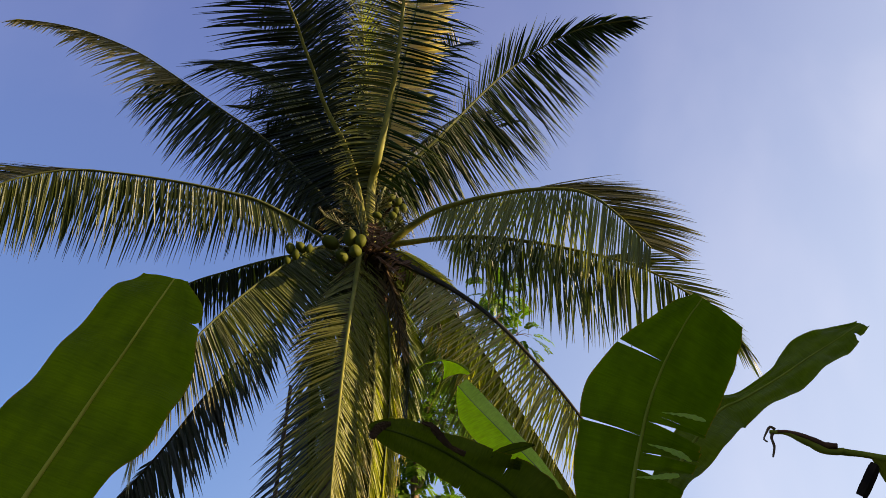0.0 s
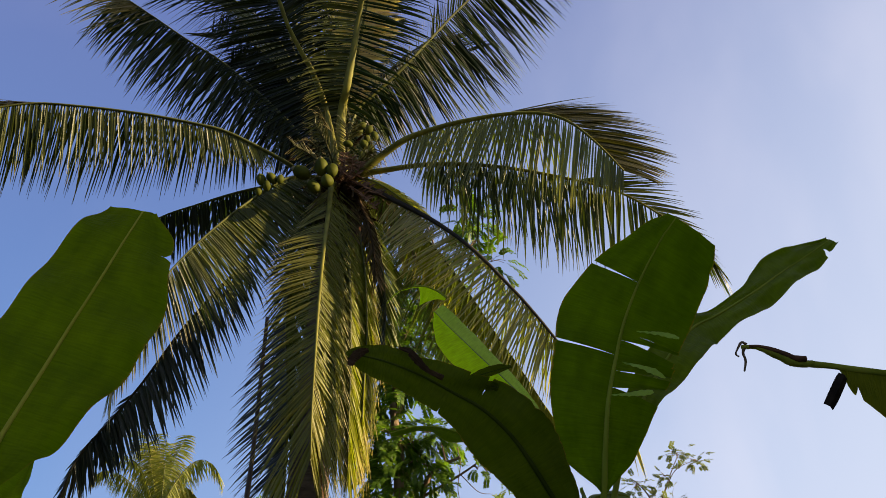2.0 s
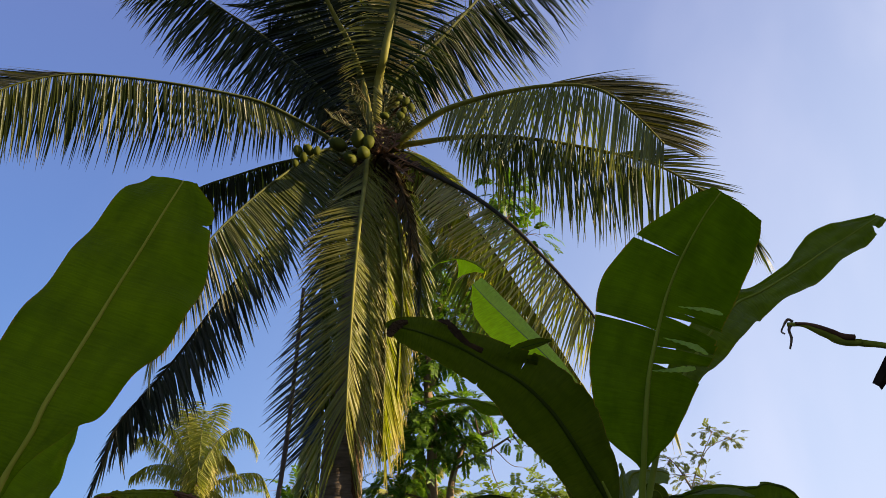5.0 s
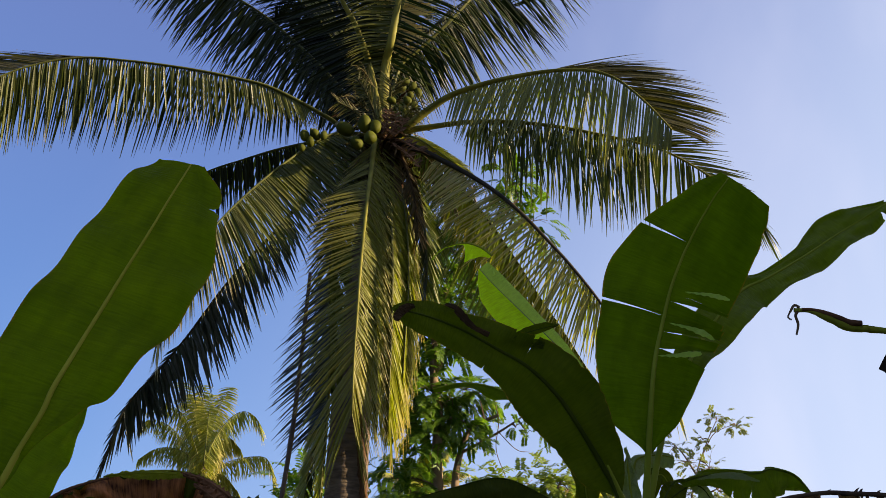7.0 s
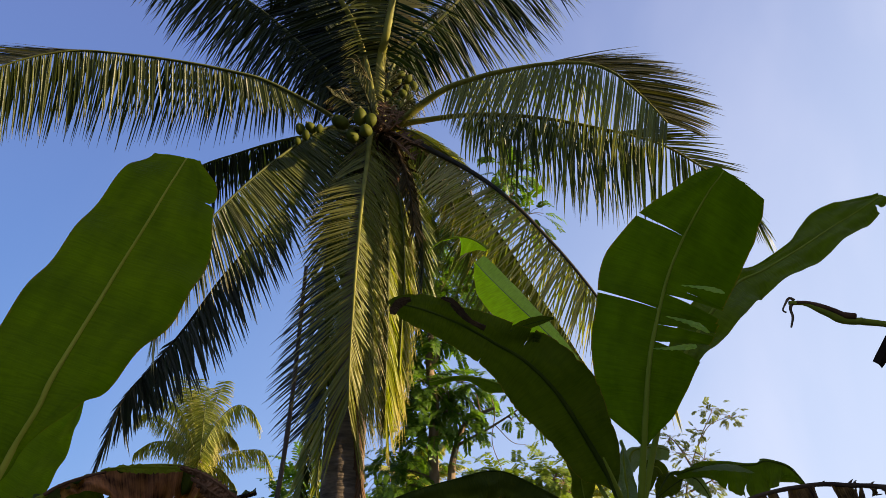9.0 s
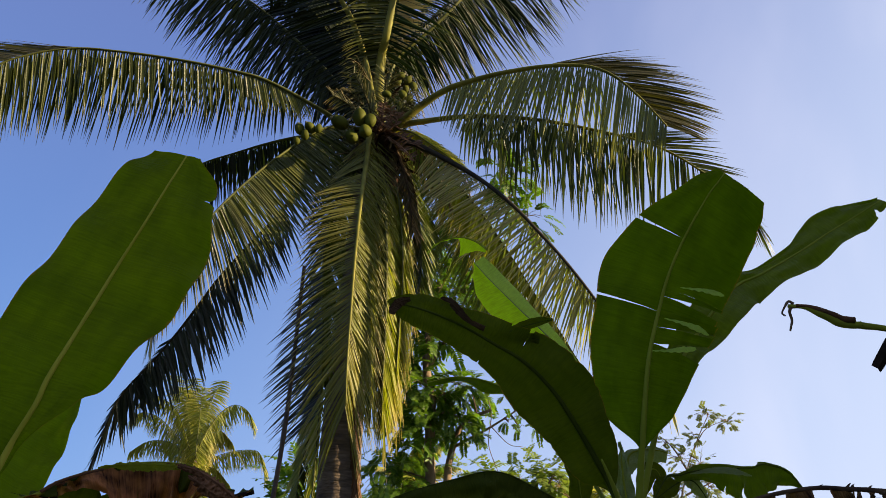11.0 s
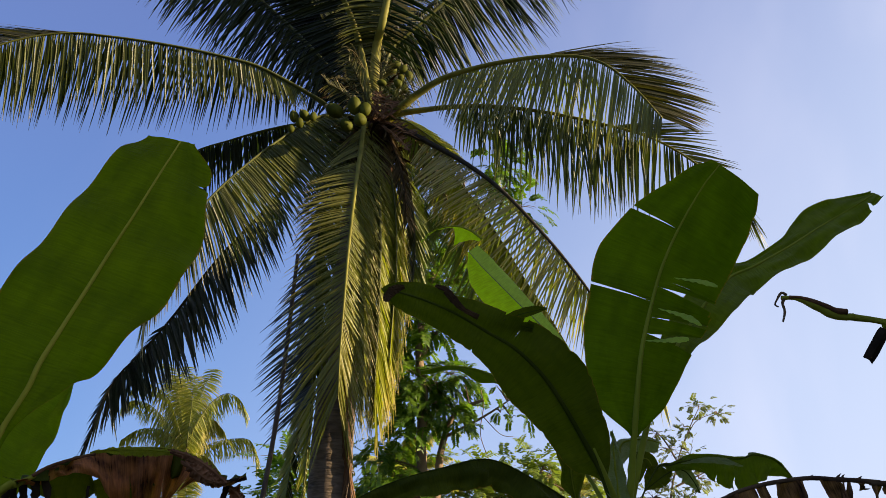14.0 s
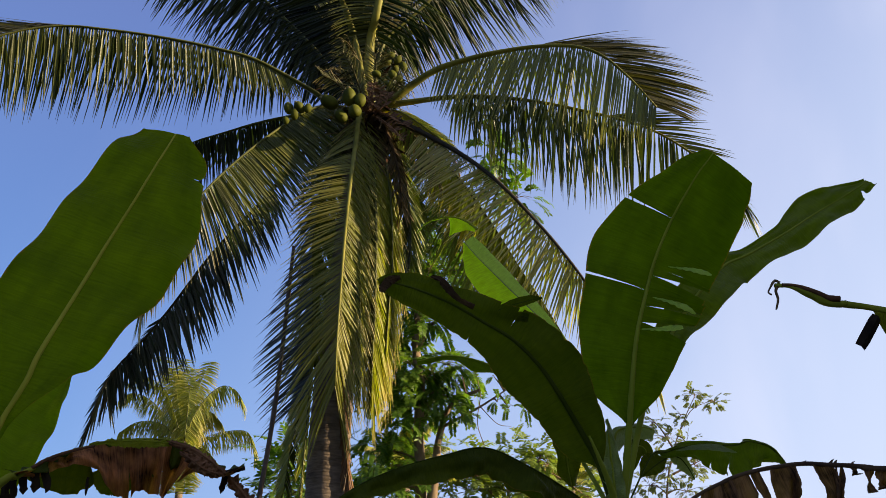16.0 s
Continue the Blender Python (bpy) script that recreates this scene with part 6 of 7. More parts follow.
leaf_blade("leaf", banana_b, [(0.632, 3.300, 1.858), (0.671, 3.450, 2.111), (0.703, 3.550, 2.249), (0.765, 3.580, 2.281), (0.838, 3.600, 2.285), (0.881, 3.600, 2.273)], (0, -0.8, 0.5),
           [0.01, 0.02, 0.025, 0.025, 0.02], [0.02, 0.05, 0.06, 0.06, 0.05], -10, 0.1, (), BANANA_GREY, rib_r=(0.012, 0.003), seed=13, bare=0.55, ripple=0.004)
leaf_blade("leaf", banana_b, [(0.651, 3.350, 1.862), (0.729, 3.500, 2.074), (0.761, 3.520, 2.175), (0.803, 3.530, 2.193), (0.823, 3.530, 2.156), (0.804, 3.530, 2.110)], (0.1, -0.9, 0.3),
           [0.01, 0.03, 0.035, 0.03, 0.005], [0.01, 0.035, 0.045, 0.03, 0.005], 10, 0.1, (), BANANA_DIM, rib_r=(0.01, 0.002), seed=19, bare=0.5, ripple=0.003)
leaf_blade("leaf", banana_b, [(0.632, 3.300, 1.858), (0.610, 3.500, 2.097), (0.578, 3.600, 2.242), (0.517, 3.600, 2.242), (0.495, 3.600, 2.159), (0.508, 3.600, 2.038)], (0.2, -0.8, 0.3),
           [0.02, 0.05, 0.07, 0.06, 0.02], [0.02, 0.04, 0.07, 0.06, 0.02], 20, 0.1, (), BANANA_DIM, rib_r=(0.012, 0.003), seed=14, bare=0.5)

leaf_blade("leaf", banana_b, [(0.632, 3.300, 1.858), (0.554, 3.700, 2.199), (0.375, 4.000, 2.579), (0.160, 4.100, 2.722), (-0.013, 4.100, 2.752), (-0.163, 4.100, 2.723)], (0, -0.6, 1),
           [0.01, 0.03, 0.06, 0.06, 0.02], [0.01, 0.03, 0.06, 0.06, 0.02], -15, 0.2, (), BANANA, rib_r=(0.014, 0.003), seed=15, bare=0.4)

leaf_blade("sheath", banana_b, [(0.627, 3.300, 1.798), (0.620, 3.270, 1.978), (0.615, 3.270, 2.127), (0.621, 3.300, 2.260)], (0.1, -1, 0.1),
           [0.05, 0.05, 0.045, 0.03, 0.005], [0.05, 0.05, 0.04, 0.03, 0.005], 30, 0.1, (), BANANA_GREY, rib_r=(0.012, 0.003), seed=18, rows=40)

# added grey-green strip that paints sky sheen onto the low leaf
leaf_blade("leaf_lobe", banana_b, [(0.925, 3.460, 2.162), (1.023, 3.470, 2.180), (1.107, 3.480, 2.179), (1.190, 3.500, 2.162)], (0, -1, 0.3),
           [0.002, 0.006, 0.010, 0.012, 0.013, 0.013, 0.007, 0.002], [0.002, 0.007, 0.011, 0.015, 0.017, 0.017, 0.011, 0.005], 8, 0.2,
           [], BANANA_GREY, BANANA_GREY, seed=44, bare=0.00, sweep=0.0, rib_r=(0.001, 0.0008), rows=30, ripple=0.002)

# the drying plant
leaf_blade("leaf", banana_c, [(2.900, 3.200, 2.000), (2.312, 3.120, 2.460), (2.070, 3.100, 2.580), (1.829, 3.100, 2.625), (1.725, 3.100, 2.643), (1.616, 3.100, 2.663), (1.541, 3.100, 2.673)], (0, -1, 0.15),
           [0.187, 0.195, 0.203, 0.210, 0.218, 0.226, 0.234, 0.241, 0.249, 0.257, 0.265, 0.272, 0.280, 0.288, 0.296, 0.303, 0.311, 0.319, 0.327, 0.331, 0.328, 0.325, 0.322, 0.319, 0.315, 0.312, 0.309, 0.306, 0.303, 0.300, 0.297, 0.294, 0.291, 0.285, 0.278, 0.271, 0.264, 0.258, 0.251, 0.244, 0.237, 0.230, 0.223, 0.216, 0.209, 0.197, 0.180, 0.167, 0.153, 0.140, 0.129, 0.126, 0.082, 0.019, 0.018, 0.016, 0.015, 0.015, 0.014, 0.014], [0.017, 0.017, 0.017, 0.017, 0.017, 0.017, 0.017, 0.017, 0.017, 0.018, 0.018, 0.018, 0.018, 0.018, 0.018, 0.018, 0.018, 0.018, 0.018, 0.018, 0.017, 0.017, 0.017, 0.016, 0.016, 0.016, 0.015, 0.015, 0.015, 0.014, 0.014, 0.014, 0.013, 0.013, 0.013, 0.013, 0.013, 0.013, 0.012, 0.012, 0.012, 0.012, 0.012, 0.011, 0.011, 0.011, 0.011, 0.011, 0.011, 0.011, 0.011, 0.011, 0.011, 0.011, 0.011, 0.011, 0.011, 0.011, 0.011, 0.011], 6, 0.1,
           [(-1, 0.883, 0.30, 0.0100)], BANANA_OLIVE, RIB_TAN, seed=11, bare=0.24, sweep=0.0, rib_r=(0.024, 0.013), rows=140, ripple=0.008, label="drooping olive banana leaf with a withered hooked tip")
bm = bmesh.new()
line, _ = spline([(2.9, 3.2, 2.0)] + [(1.634, 3.200, 2.049), (1.591, 3.200, 2.053), (1.486, 3.200, 2.062), (1.422, 3.200, 2.064), (1.337, 3.200, 2.069), (1.264, 3.200, 2.063), (1.176, 3.200, 2.050), (1.088, 3.200, 2.030), (1.014, 3.200, 2.003), (0.902, 3.200, 1.949), (0.810, 3.200, 1.879)], 80)
tube(bm, line, [0.016 - 0.010 * k / 80 + 0.002 * noise.noise(Vector((k * 0.9, 0, 4))) for k in range(81)], 8)
# splinters on the rib
for pts in ([(1.318, 3.200, 2.067), (1.333, 3.200, 2.077), (1.340, 3.200, 2.081)], [(1.425, 3.200, 2.066), (1.436, 3.200, 2.079), (1.446, 3.200, 2.087)], [(1.446, 3.200, 2.066), (1.450, 3.200, 2.077), (1.458, 3.200, 2.083)], [(1.505, 3.200, 2.062), (1.516, 3.200, 2.074), (1.523, 3.200, 2.076)]):
    spike, _ = spline(pts, 6)
    tube(bm, spike, [0.007 * (1 - k / 6) + 0.0006 for k in range(7)], 6)
ragged_leaf = smooth(part("leaf", bm, RIB_DRY, None, "dead brown banana leaf torn into hanging rags"))
own(ragged_leaf, banana_c)
line, _ = spline([(1.634, 3.200, 2.049), (1.591, 3.200, 2.053), (1.486, 3.200, 2.062), (1.422, 3.200, 2.064), (1.337, 3.200, 2.069), (1.264, 3.200, 2.063), (1.176, 3.200, 2.050), (1.088, 3.200, 2.030), (1.014, 3.200, 2.003), (0.902, 3.200, 1.949), (0.810, 3.200, 1.879)], 200)
rnd = random.Random(77)
for k, (s, wide, end, reach, lean) in enumerate([
        (0.019, 0.030, 0.023, 0.069, 0.10),
        (0.072, 0.025, 0.007, 0.092, 0.15),
        (0.140, 0.023, 0.002, 0.032, 0.00),
        (0.194, 0.006, 0.005, 0.142, 0.22),
        (0.216, 0.008, 0.008, 0.133, 0.12),
        (0.275, 0.056, 0.020, 0.190, -0.28),
        (0.402, 0.016, 0.016, 0.160, 0.12),
        (0.462, 0.062, 0.034, 0.183, -0.22),
        (0.575, 0.026, 0.010, 0.150, -0.30),
        (0.650, 0.052, 0.050, 0.206, -0.10),
        (0.730, 0.050, 0.046, 0.183, -0.15),
        (0.804, 0.041, 0.039, 0.160, 0.00),
        (0.900, 0.034, 0.034, 0.137, 0.00)]):
    top = line[int(s * 200)]
    bm = bmesh.new()
    uv = bm.loops.layers.uv.new("UVMap")
    grid = []
    for i in range(15):
        v = i / 14
        half = wide + (end - wide) * v ** 0.7
        row = []
        for j in range(7):
            u = j / 3 - 1
            edge = 1 + 0.55 * noise.noise(Vector((v * 7, k * 3.7, 2 + (j > 3)))) * v
            along = line[min(max(int(s * 200 - u * wide / 0.0062), 0), 200)]
            hang = reach * v * (1 - 0.12 * abs(noise.noise(Vector((u * 4, k, 1)))) * v)
            sway = 0.07 * noise.noise(Vector((u * 1.7 + k * 5, v * 1.5, 0))) * (0.3 + v)
            p = Vector((along.x + (top.x + u * half * edge - along.x) * min(1, v * 3) - lean * hang, top.y + sway, along.z - 0.004 - hang))
            row.append(bm.verts.new(p))
        grid.append(row)
    for i in range(14):
        for j in range(6):
            f = bm.faces.new((grid[i][j], grid[i][j + 1], grid[i + 1][j + 1], grid[i + 1][j]))
            f.smooth = True
            for lp, (a, b) in zip(f.loops, ((i, j), (i, j + 1), (i + 1, j + 1), (i + 1, j))):
                lp[uv].uv = (k * 0.13 + b * 0.012, a / 14)
    rag = part("rag", bm, BANANA_DEAD)
    own(rag, banana_c)

bm = bmesh.new()
line, _ = spline([(1.564, 3.100, 2.673), (1.532, 3.100, 2.671), (1.488, 3.100, 2.680), (1.444, 3.100, 2.706), (1.395, 3.100, 2.732), (1.350, 3.100, 2.748), (1.293, 3.100, 2.750)], 30)
tube(bm, line, [curve_of([0.014, 0.016, 0.020, 0.020, 0.014, 0.009, 0.009], k / 30) * (1 + 0.18 * noise.noise(line[k] * 35)) for k in range(31)], 9)
own(smooth(part("leaf_tip", bm, RIB_TAN, None, "curled olive leaf tip")), banana_c)
bm = bmesh.new()
line, _ = spline([(1.534, 3.085, 2.687), (1.492, 3.085, 2.691), (1.451, 3.085, 2.712), (1.410, 3.085, 2.730), (1.363, 3.090, 2.748), (1.320, 3.090, 2.750)], 30)
tube(bm, line, [curve_of([0.012, 0.013, 0.011, 0.009, 0.006, 0.006], k / 30) * (1 + 0.18 * noise.noise(line[k] * 35)) for k in range(31)], 9)
own(smooth(part("dry_edge", bm, LEAF_BROWN, None, "dark brown crust on the leaf tip")), banana_c)
bm = bmesh.new()
for pts, r in (([(1.316, 3.100, 2.761), (1.297, 3.100, 2.771), (1.272, 3.090, 2.741), (1.259, 3.090, 2.717), (1.271, 3.090, 2.707)], 0.006), ([(1.310, 3.100, 2.756), (1.294, 3.100, 2.728), (1.297, 3.100, 2.692), (1.283, 3.100, 2.649)], 0.007)):
    line, _ = spline(pts, 14)
    tube(bm, line, [r * (1 - 0.5 * k / 14) * (1 + 0.25 * noise.noise(line[k] * 30)) for k in range(15)], 7)
own(smooth(part("dry_tip", bm, CRUST, None, "blackened withered leaf tip")), banana_c)
bm = bmesh.new()
uv = bm.loops.layers.uv.new("UVMap")
line, _ = spline([(1.664, 3.070, 2.611), (1.624, 3.050, 2.564), (1.587, 3.040, 2.517), (1.556, 3.040, 2.478)], 8)
strip(bm, uv, line, Vector((0.3, -1, 0.1)), [0.020, 0.023, 0.024, 0.024, 0.024, 0.024, 0.024, 0.023, 0.021], 0.5)
own(part("flap", bm, SCORCH, None, "dark folded leaf scrap"), banana_c)

# ---- far palm ----
far_palm = thing("coconut_palm", (-12.595, 40.000, 8.629)[:2] + (0,), "distant sunlit yellow-green coconut palm", "palm tree")
F = Vector((-12.453, 40.000, 9.027))
palm_trunk(far_palm, [(F.x + 0.3, F.y, -0.1), (F.x + 0.1, F.y, 4), tuple(F)], 0.22, 0.16, 40)
# far fronds
plume(far_palm, [F, (-12.143, 39.000, 8.841), (-12.159, 39.000, 10.177), (-12.194, 39.000, 11.274), (-12.284, 39.000, 12.170)], [
       (0.12, 1.00, 96, [(-0.73, 0.28, -0.62), (-0.87, 0.20, -0.45), (-0.96, -0.11, 0.25)], [0.92, 1.15, 1.03, 0.57], 0.60, 0.0258, FROND_SUN),
       (0.12, 1.00, 96, [(0.74, 0.28, -0.62), (0.87, 0.20, -0.44), (0.96, -0.11, 0.25)], [0.92, 1.15, 1.03, 0.57], 0.60, 0.0258, FROND_FAR)], 100, ragged=2.4)
plume(far_palm, [F, (-12.508, 40.000, 9.027), (-12.932, 40.000, 10.535), (-13.255, 40.000, 11.662), (-13.531, 40.000, 12.437)], [
       (0.12, 1.00, 96, [(-0.73, 0.28, -0.62), (-0.87, 0.20, -0.45), (-0.96, -0.11, 0.25)], [0.94, 1.18, 1.06, 0.59], 0.60, 0.0258, FROND_SUN),
       (0.12, 1.00, 96, [(0.74, 0.28, -0.62), (0.87, 0.20, -0.44), (0.96, -0.11, 0.25)], [0.94, 1.18, 1.06, 0.59], 0.60, 0.0258, FROND_SUN)], 101, ragged=2.4)
plume(far_palm, [F, (-12.876, 41.000, 9.630), (-13.448, 41.000, 11.333), (-14.035, 41.000, 12.648), (-14.432, 41.000, 13.394)], [
       (0.12, 1.00, 96, [(-0.53, 0.35, -0.78), (-0.77, 0.26, -0.59), (-1.00, 0.00, -0.00)], [0.97, 1.22, 1.10, 0.61], 0.60, 0.0258, FROND_SUN),
       (0.12, 1.00, 96, [(0.53, 0.35, -0.77), (0.77, 0.26, -0.58), (1.00, -0.00, 0.00)], [0.97, 1.22, 1.10, 0.61], 0.60, 0.0258, FROND_SUN)], 102, ragged=2.4)
plume(far_palm, [F, (-12.298, 39.500, 9.336), (-12.020, 39.500, 10.980), (-11.714, 39.500, 12.080), (-11.452, 39.500, 12.684)], [
       (0.12, 1.00, 96, [(-0.53, 0.35, -0.78), (-0.77, 0.26, -0.59), (-1.00, 0.00, -0.00)], [0.94, 1.17, 1.05, 0.59], 0.60, 0.0258, FROND_SUN),
       (0.12, 1.00, 96, [(0.53, 0.35, -0.77), (0.77, 0.26, -0.58), (1.00, -0.00, 0.00)], [0.94, 1.17, 1.05, 0.59], 0.60, 0.0258, FROND_SUN)], 103, ragged=2.4)
plume(far_palm, [F, (-12.682, 40.500, 9.670), (-12.918, 40.500, 11.646), (-13.141, 40.500, 13.106)], [
       (0.12, 1.00, 96, [(-0.53, 0.35, -0.78), (-0.77, 0.26, -0.59), (-1.00, 0.00, -0.00)], [0.95, 1.19, 1.07, 0.60], 0.60, 0.0258, FROND_SUN),
       (0.12, 1.00, 96, [(0.53, 0.35, -0.77), (0.77, 0.26, -0.58), (1.00, -0.00, 0.00)], [0.95, 1.19, 1.07, 0.60], 0.60, 0.0258, FROND_SUN)], 104, ragged=2.4)
plume(far_palm, [F, (-12.026, 39.000, 9.372), (-11.609, 39.000, 10.316), (-11.075, 39.000, 11.058), (-10.452, 39.000, 11.338), (-9.809, 39.000, 10.953), (-9.506, 39.000, 10.135)], [
       (0.12, 1.00, 96, [(0.05, 0.41, -0.91), (0.10, 0.41, -0.91), (0.15, 0.41, -0.90)], [0.92, 1.15, 1.03, 0.57], 0.60, 0.0258, FROND_SUN),
       (0.12, 1.00, 96, [(0.60, 0.33, -0.73), (0.51, 0.35, -0.78), (0.36, 0.38, -0.85)], [0.92, 1.15, 1.03, 0.57], 0.60, 0.0258, FROND_FAR)], 105, ragged=2.4)
plume(far_palm, [F, (-12.280, 40.000, 9.163), (-11.836, 40.000, 9.985), (-11.318, 40.000, 10.264), (-10.729, 40.000, 9.715)], [
       (0.12, 1.00, 96, [(0.05, 0.41, -0.91), (0.10, 0.41, -0.91), (0.15, 0.41, -0.90)], [0.93, 1.16, 1.05, 0.58], 0.60, 0.0258, FROND_SUN),
       (0.12, 1.00, 96, [(0.60, 0.33, -0.73), (0.51, 0.35, -0.78), (0.36, 0.38, -0.85)], [0.93, 1.16, 1.05, 0.58], 0.60, 0.0258, FROND_SUN)], 106, ragged=2.4)
plume(far_palm, [F, (-12.392, 41.000, 8.939), (-11.465, 41.000, 9.358), (-10.505, 41.000, 9.557), (-9.712, 41.000, 9.505), (-9.376, 41.000, 8.952), (-9.184, 41.000, 8.133)], [
       (0.12, 1.00, 96, [(0.05, 0.41, -0.91), (0.10, 0.41, -0.91), (0.15, 0.41, -0.90)], [0.94, 1.18, 1.06, 0.59], 0.60, 0.0258, FROND_SUN),
       (0.12, 1.00, 96, [(0.60, 0.33, -0.73), (0.51, 0.35, -0.78), (0.36, 0.38, -0.85)], [0.94, 1.18, 1.06, 0.59], 0.60, 0.0258, FROND_SUN)], 107, ragged=2.4)
plume(far_palm, [F, (-12.630, 39.500, 8.799), (-13.265, 39.500, 9.467), (-14.038, 39.500, 9.734), (-14.786, 39.500, 9.649), (-15.471, 39.500, 9.188)], [
       (0.12, 1.00, 96, [(-0.05, 0.41, -0.91), (-0.09, 0.41, -0.91), (-0.14, 0.41, -0.90)], [0.91, 1.14, 1.03, 0.57], 0.60, 0.0258, FROND_SUN),
       (0.12, 1.00, 96, [(-0.59, 0.33, -0.74), (-0.50, 0.35, -0.79), (-0.35, 0.38, -0.86)], [0.91, 1.14, 1.03, 0.57], 0.60, 0.0258, FROND_FAR)], 108, ragged=2.4)
plume(far_palm, [F, (-12.987, 40.500, 9.256), (-13.840, 40.500, 10.362), (-14.740, 40.500, 11.122), (-15.539, 40.500, 11.347), (-16.132, 40.500, 11.002)], [
       (0.12, 1.00, 96, [(-0.05, 0.41, -0.91), (-0.09, 0.41, -0.91), (-0.14, 0.41, -0.90)], [0.95, 1.19, 1.07, 0.59], 0.60, 0.0258, FROND_SUN),
       (0.12, 1.00, 96, [(-0.59, 0.33, -0.74), (-0.50, 0.35, -0.79), (-0.35, 0.38, -0.86)], [0.95, 1.19, 1.07, 0.59], 0.60, 0.0258, FROND_SUN)], 109, ragged=2.4)
plume(far_palm, [F, (-12.463, 39.000, 9.237), (-13.174, 39.000, 10.855), (-13.874, 39.000, 11.545), (-14.548, 39.000, 11.821), (-15.143, 39.000, 11.595)], [
       (0.12, 1.00, 96, [(-0.05, 0.41, -0.91), (-0.09, 0.41, -0.91), (-0.14, 0.41, -0.90)], [0.92, 1.15, 1.04, 0.58], 0.60, 0.0258, FROND_SUN),
       (0.12, 1.00, 96, [(-0.59, 0.33, -0.74), (-0.50, 0.35, -0.79), (-0.35, 0.38, -0.86)], [0.92, 1.15, 1.04, 0.58], 0.60, 0.0258, FROND_SUN)], 110, ragged=2.4)
plume(far_palm, [F, (-12.128, 40.000, 8.625), (-11.370, 40.000, 8.441), (-10.659, 40.000, 7.702)], [
       (0.12, 1.00, 96, [(0.05, 0.41, -0.91), (0.10, 0.41, -0.91), (0.15, 0.41, -0.90)], [0.91, 1.14, 1.03, 0.57], 0.60, 0.0258, FROND_SUN),
       (0.12, 1.00, 96, [(0.60, 0.33, -0.73), (0.51, 0.35, -0.78), (0.36, 0.38, -0.85)], [0.91, 1.14, 1.03, 0.57], 0.60, 0.0258, FROND_SUN)], 111, ragged=2.4)
plume(far_palm, [F, (-13.350, 41.000, 8.797), (-14.007, 41.000, 8.520), (-14.494, 41.000, 7.705)], [
       (0.12, 1.00, 96, [(-0.05, 0.41, -0.91), (-0.09, 0.41, -0.91), (-0.14, 0.41, -0.90)], [0.93, 1.17, 1.05, 0.58], 0.60, 0.0258, FROND_SUN),
       (0.12, 1.00, 96, [(-0.59, 0.33, -0.74), (-0.50, 0.35, -0.79), (-0.35, 0.38, -0.86)], [0.93, 1.17, 1.05, 0.58], 0.60, 0.0258, FROND_SUN)], 112, ragged=2.4)
plume(far_palm, [F, (-12.388, 39.500, 8.403), (-12.167, 39.500, 7.360), (-11.952, 39.500, 6.339)], [
       (0.12, 1.00, 96, [(-0.73, 0.28, -0.62), (-0.87, 0.20, -0.45), (-0.96, -0.11, 0.25)], [0.89, 1.11, 1.00, 0.56], 0.60, 0.0258, FROND_SUN),
       (0.12, 1.00, 96, [(0.74, 0.28, -0.62), (0.87, 0.20, -0.44), (0.96, -0.11, 0.25)], [0.89, 1.11, 1.00, 0.56], 0.60, 0.0258, FROND_SUN)], 113, ragged=2.4)
plume(far_palm, [F, (-13.031, 40.500, 8.574), (-13.155, 40.500, 7.503), (-13.276, 40.500, 6.455)], [
       (0.12, 1.00, 96, [(-0.73, 0.28, -0.62), (-0.87, 0.20, -0.45), (-0.96, -0.11, 0.25)], [0.91, 1.14, 1.03, 0.57], 0.60, 0.0258, FROND_SUN),
       (0.12, 1.00, 96, [(0.74, 0.28, -0.62), (0.87, 0.20, -0.44), (0.96, -0.11, 0.25)], [0.91, 1.14, 1.03, 0.57], 0.60, 0.0258, FROND_SUN)], 114, ragged=2.4)


# ---- woods behind ----
def compound_leaf(bm, uv, base, d, size, pairs, leaflet, rnd, plump=0.2):
    """A feathered tree leaf: pairs of oval leaflets along a drooping stalk."""
    pts = [base]
    for j in range(pairs + 1):
        d = (d + Vector((0, 0, -0.09))).normalized()
        pts.append(pts[-1] + d * size / (pairs + 1))
    n = Vector((rnd.gauss(0, 0.25), rnd.gauss(0, 0.25), 1)).normalized()
    for j in range(1, pairs + 2):
        t = (pts[j] - pts[j - 1]).normalized()
        s = t.cross(n)
        if s.length < 1e-3:
            continue
        s.normalize()
        up = s.cross(t)
        for side in (-1, 1):
            e = (s * side * 0.85 + t * 0.55 + up * rnd.gauss(0, 0.12)).normalized()
            L = leaflet * rnd.uniform(0.8, 1.15) * (0.75 + 0.25 * math.sin(math.pi * j / (pairs + 1)))
            p = pts[j]
            line = [p, p + e * L * 0.35, p + e * L * 0.72 + Vector((0, 0, -0.04 * L)), p + e * L + Vector((0, 0, -0.14 * L))]
            strip(bm, uv, line, up, [0.03 * L, plump * L, plump * 0.92 * L, 0.01 * L], 0.15)


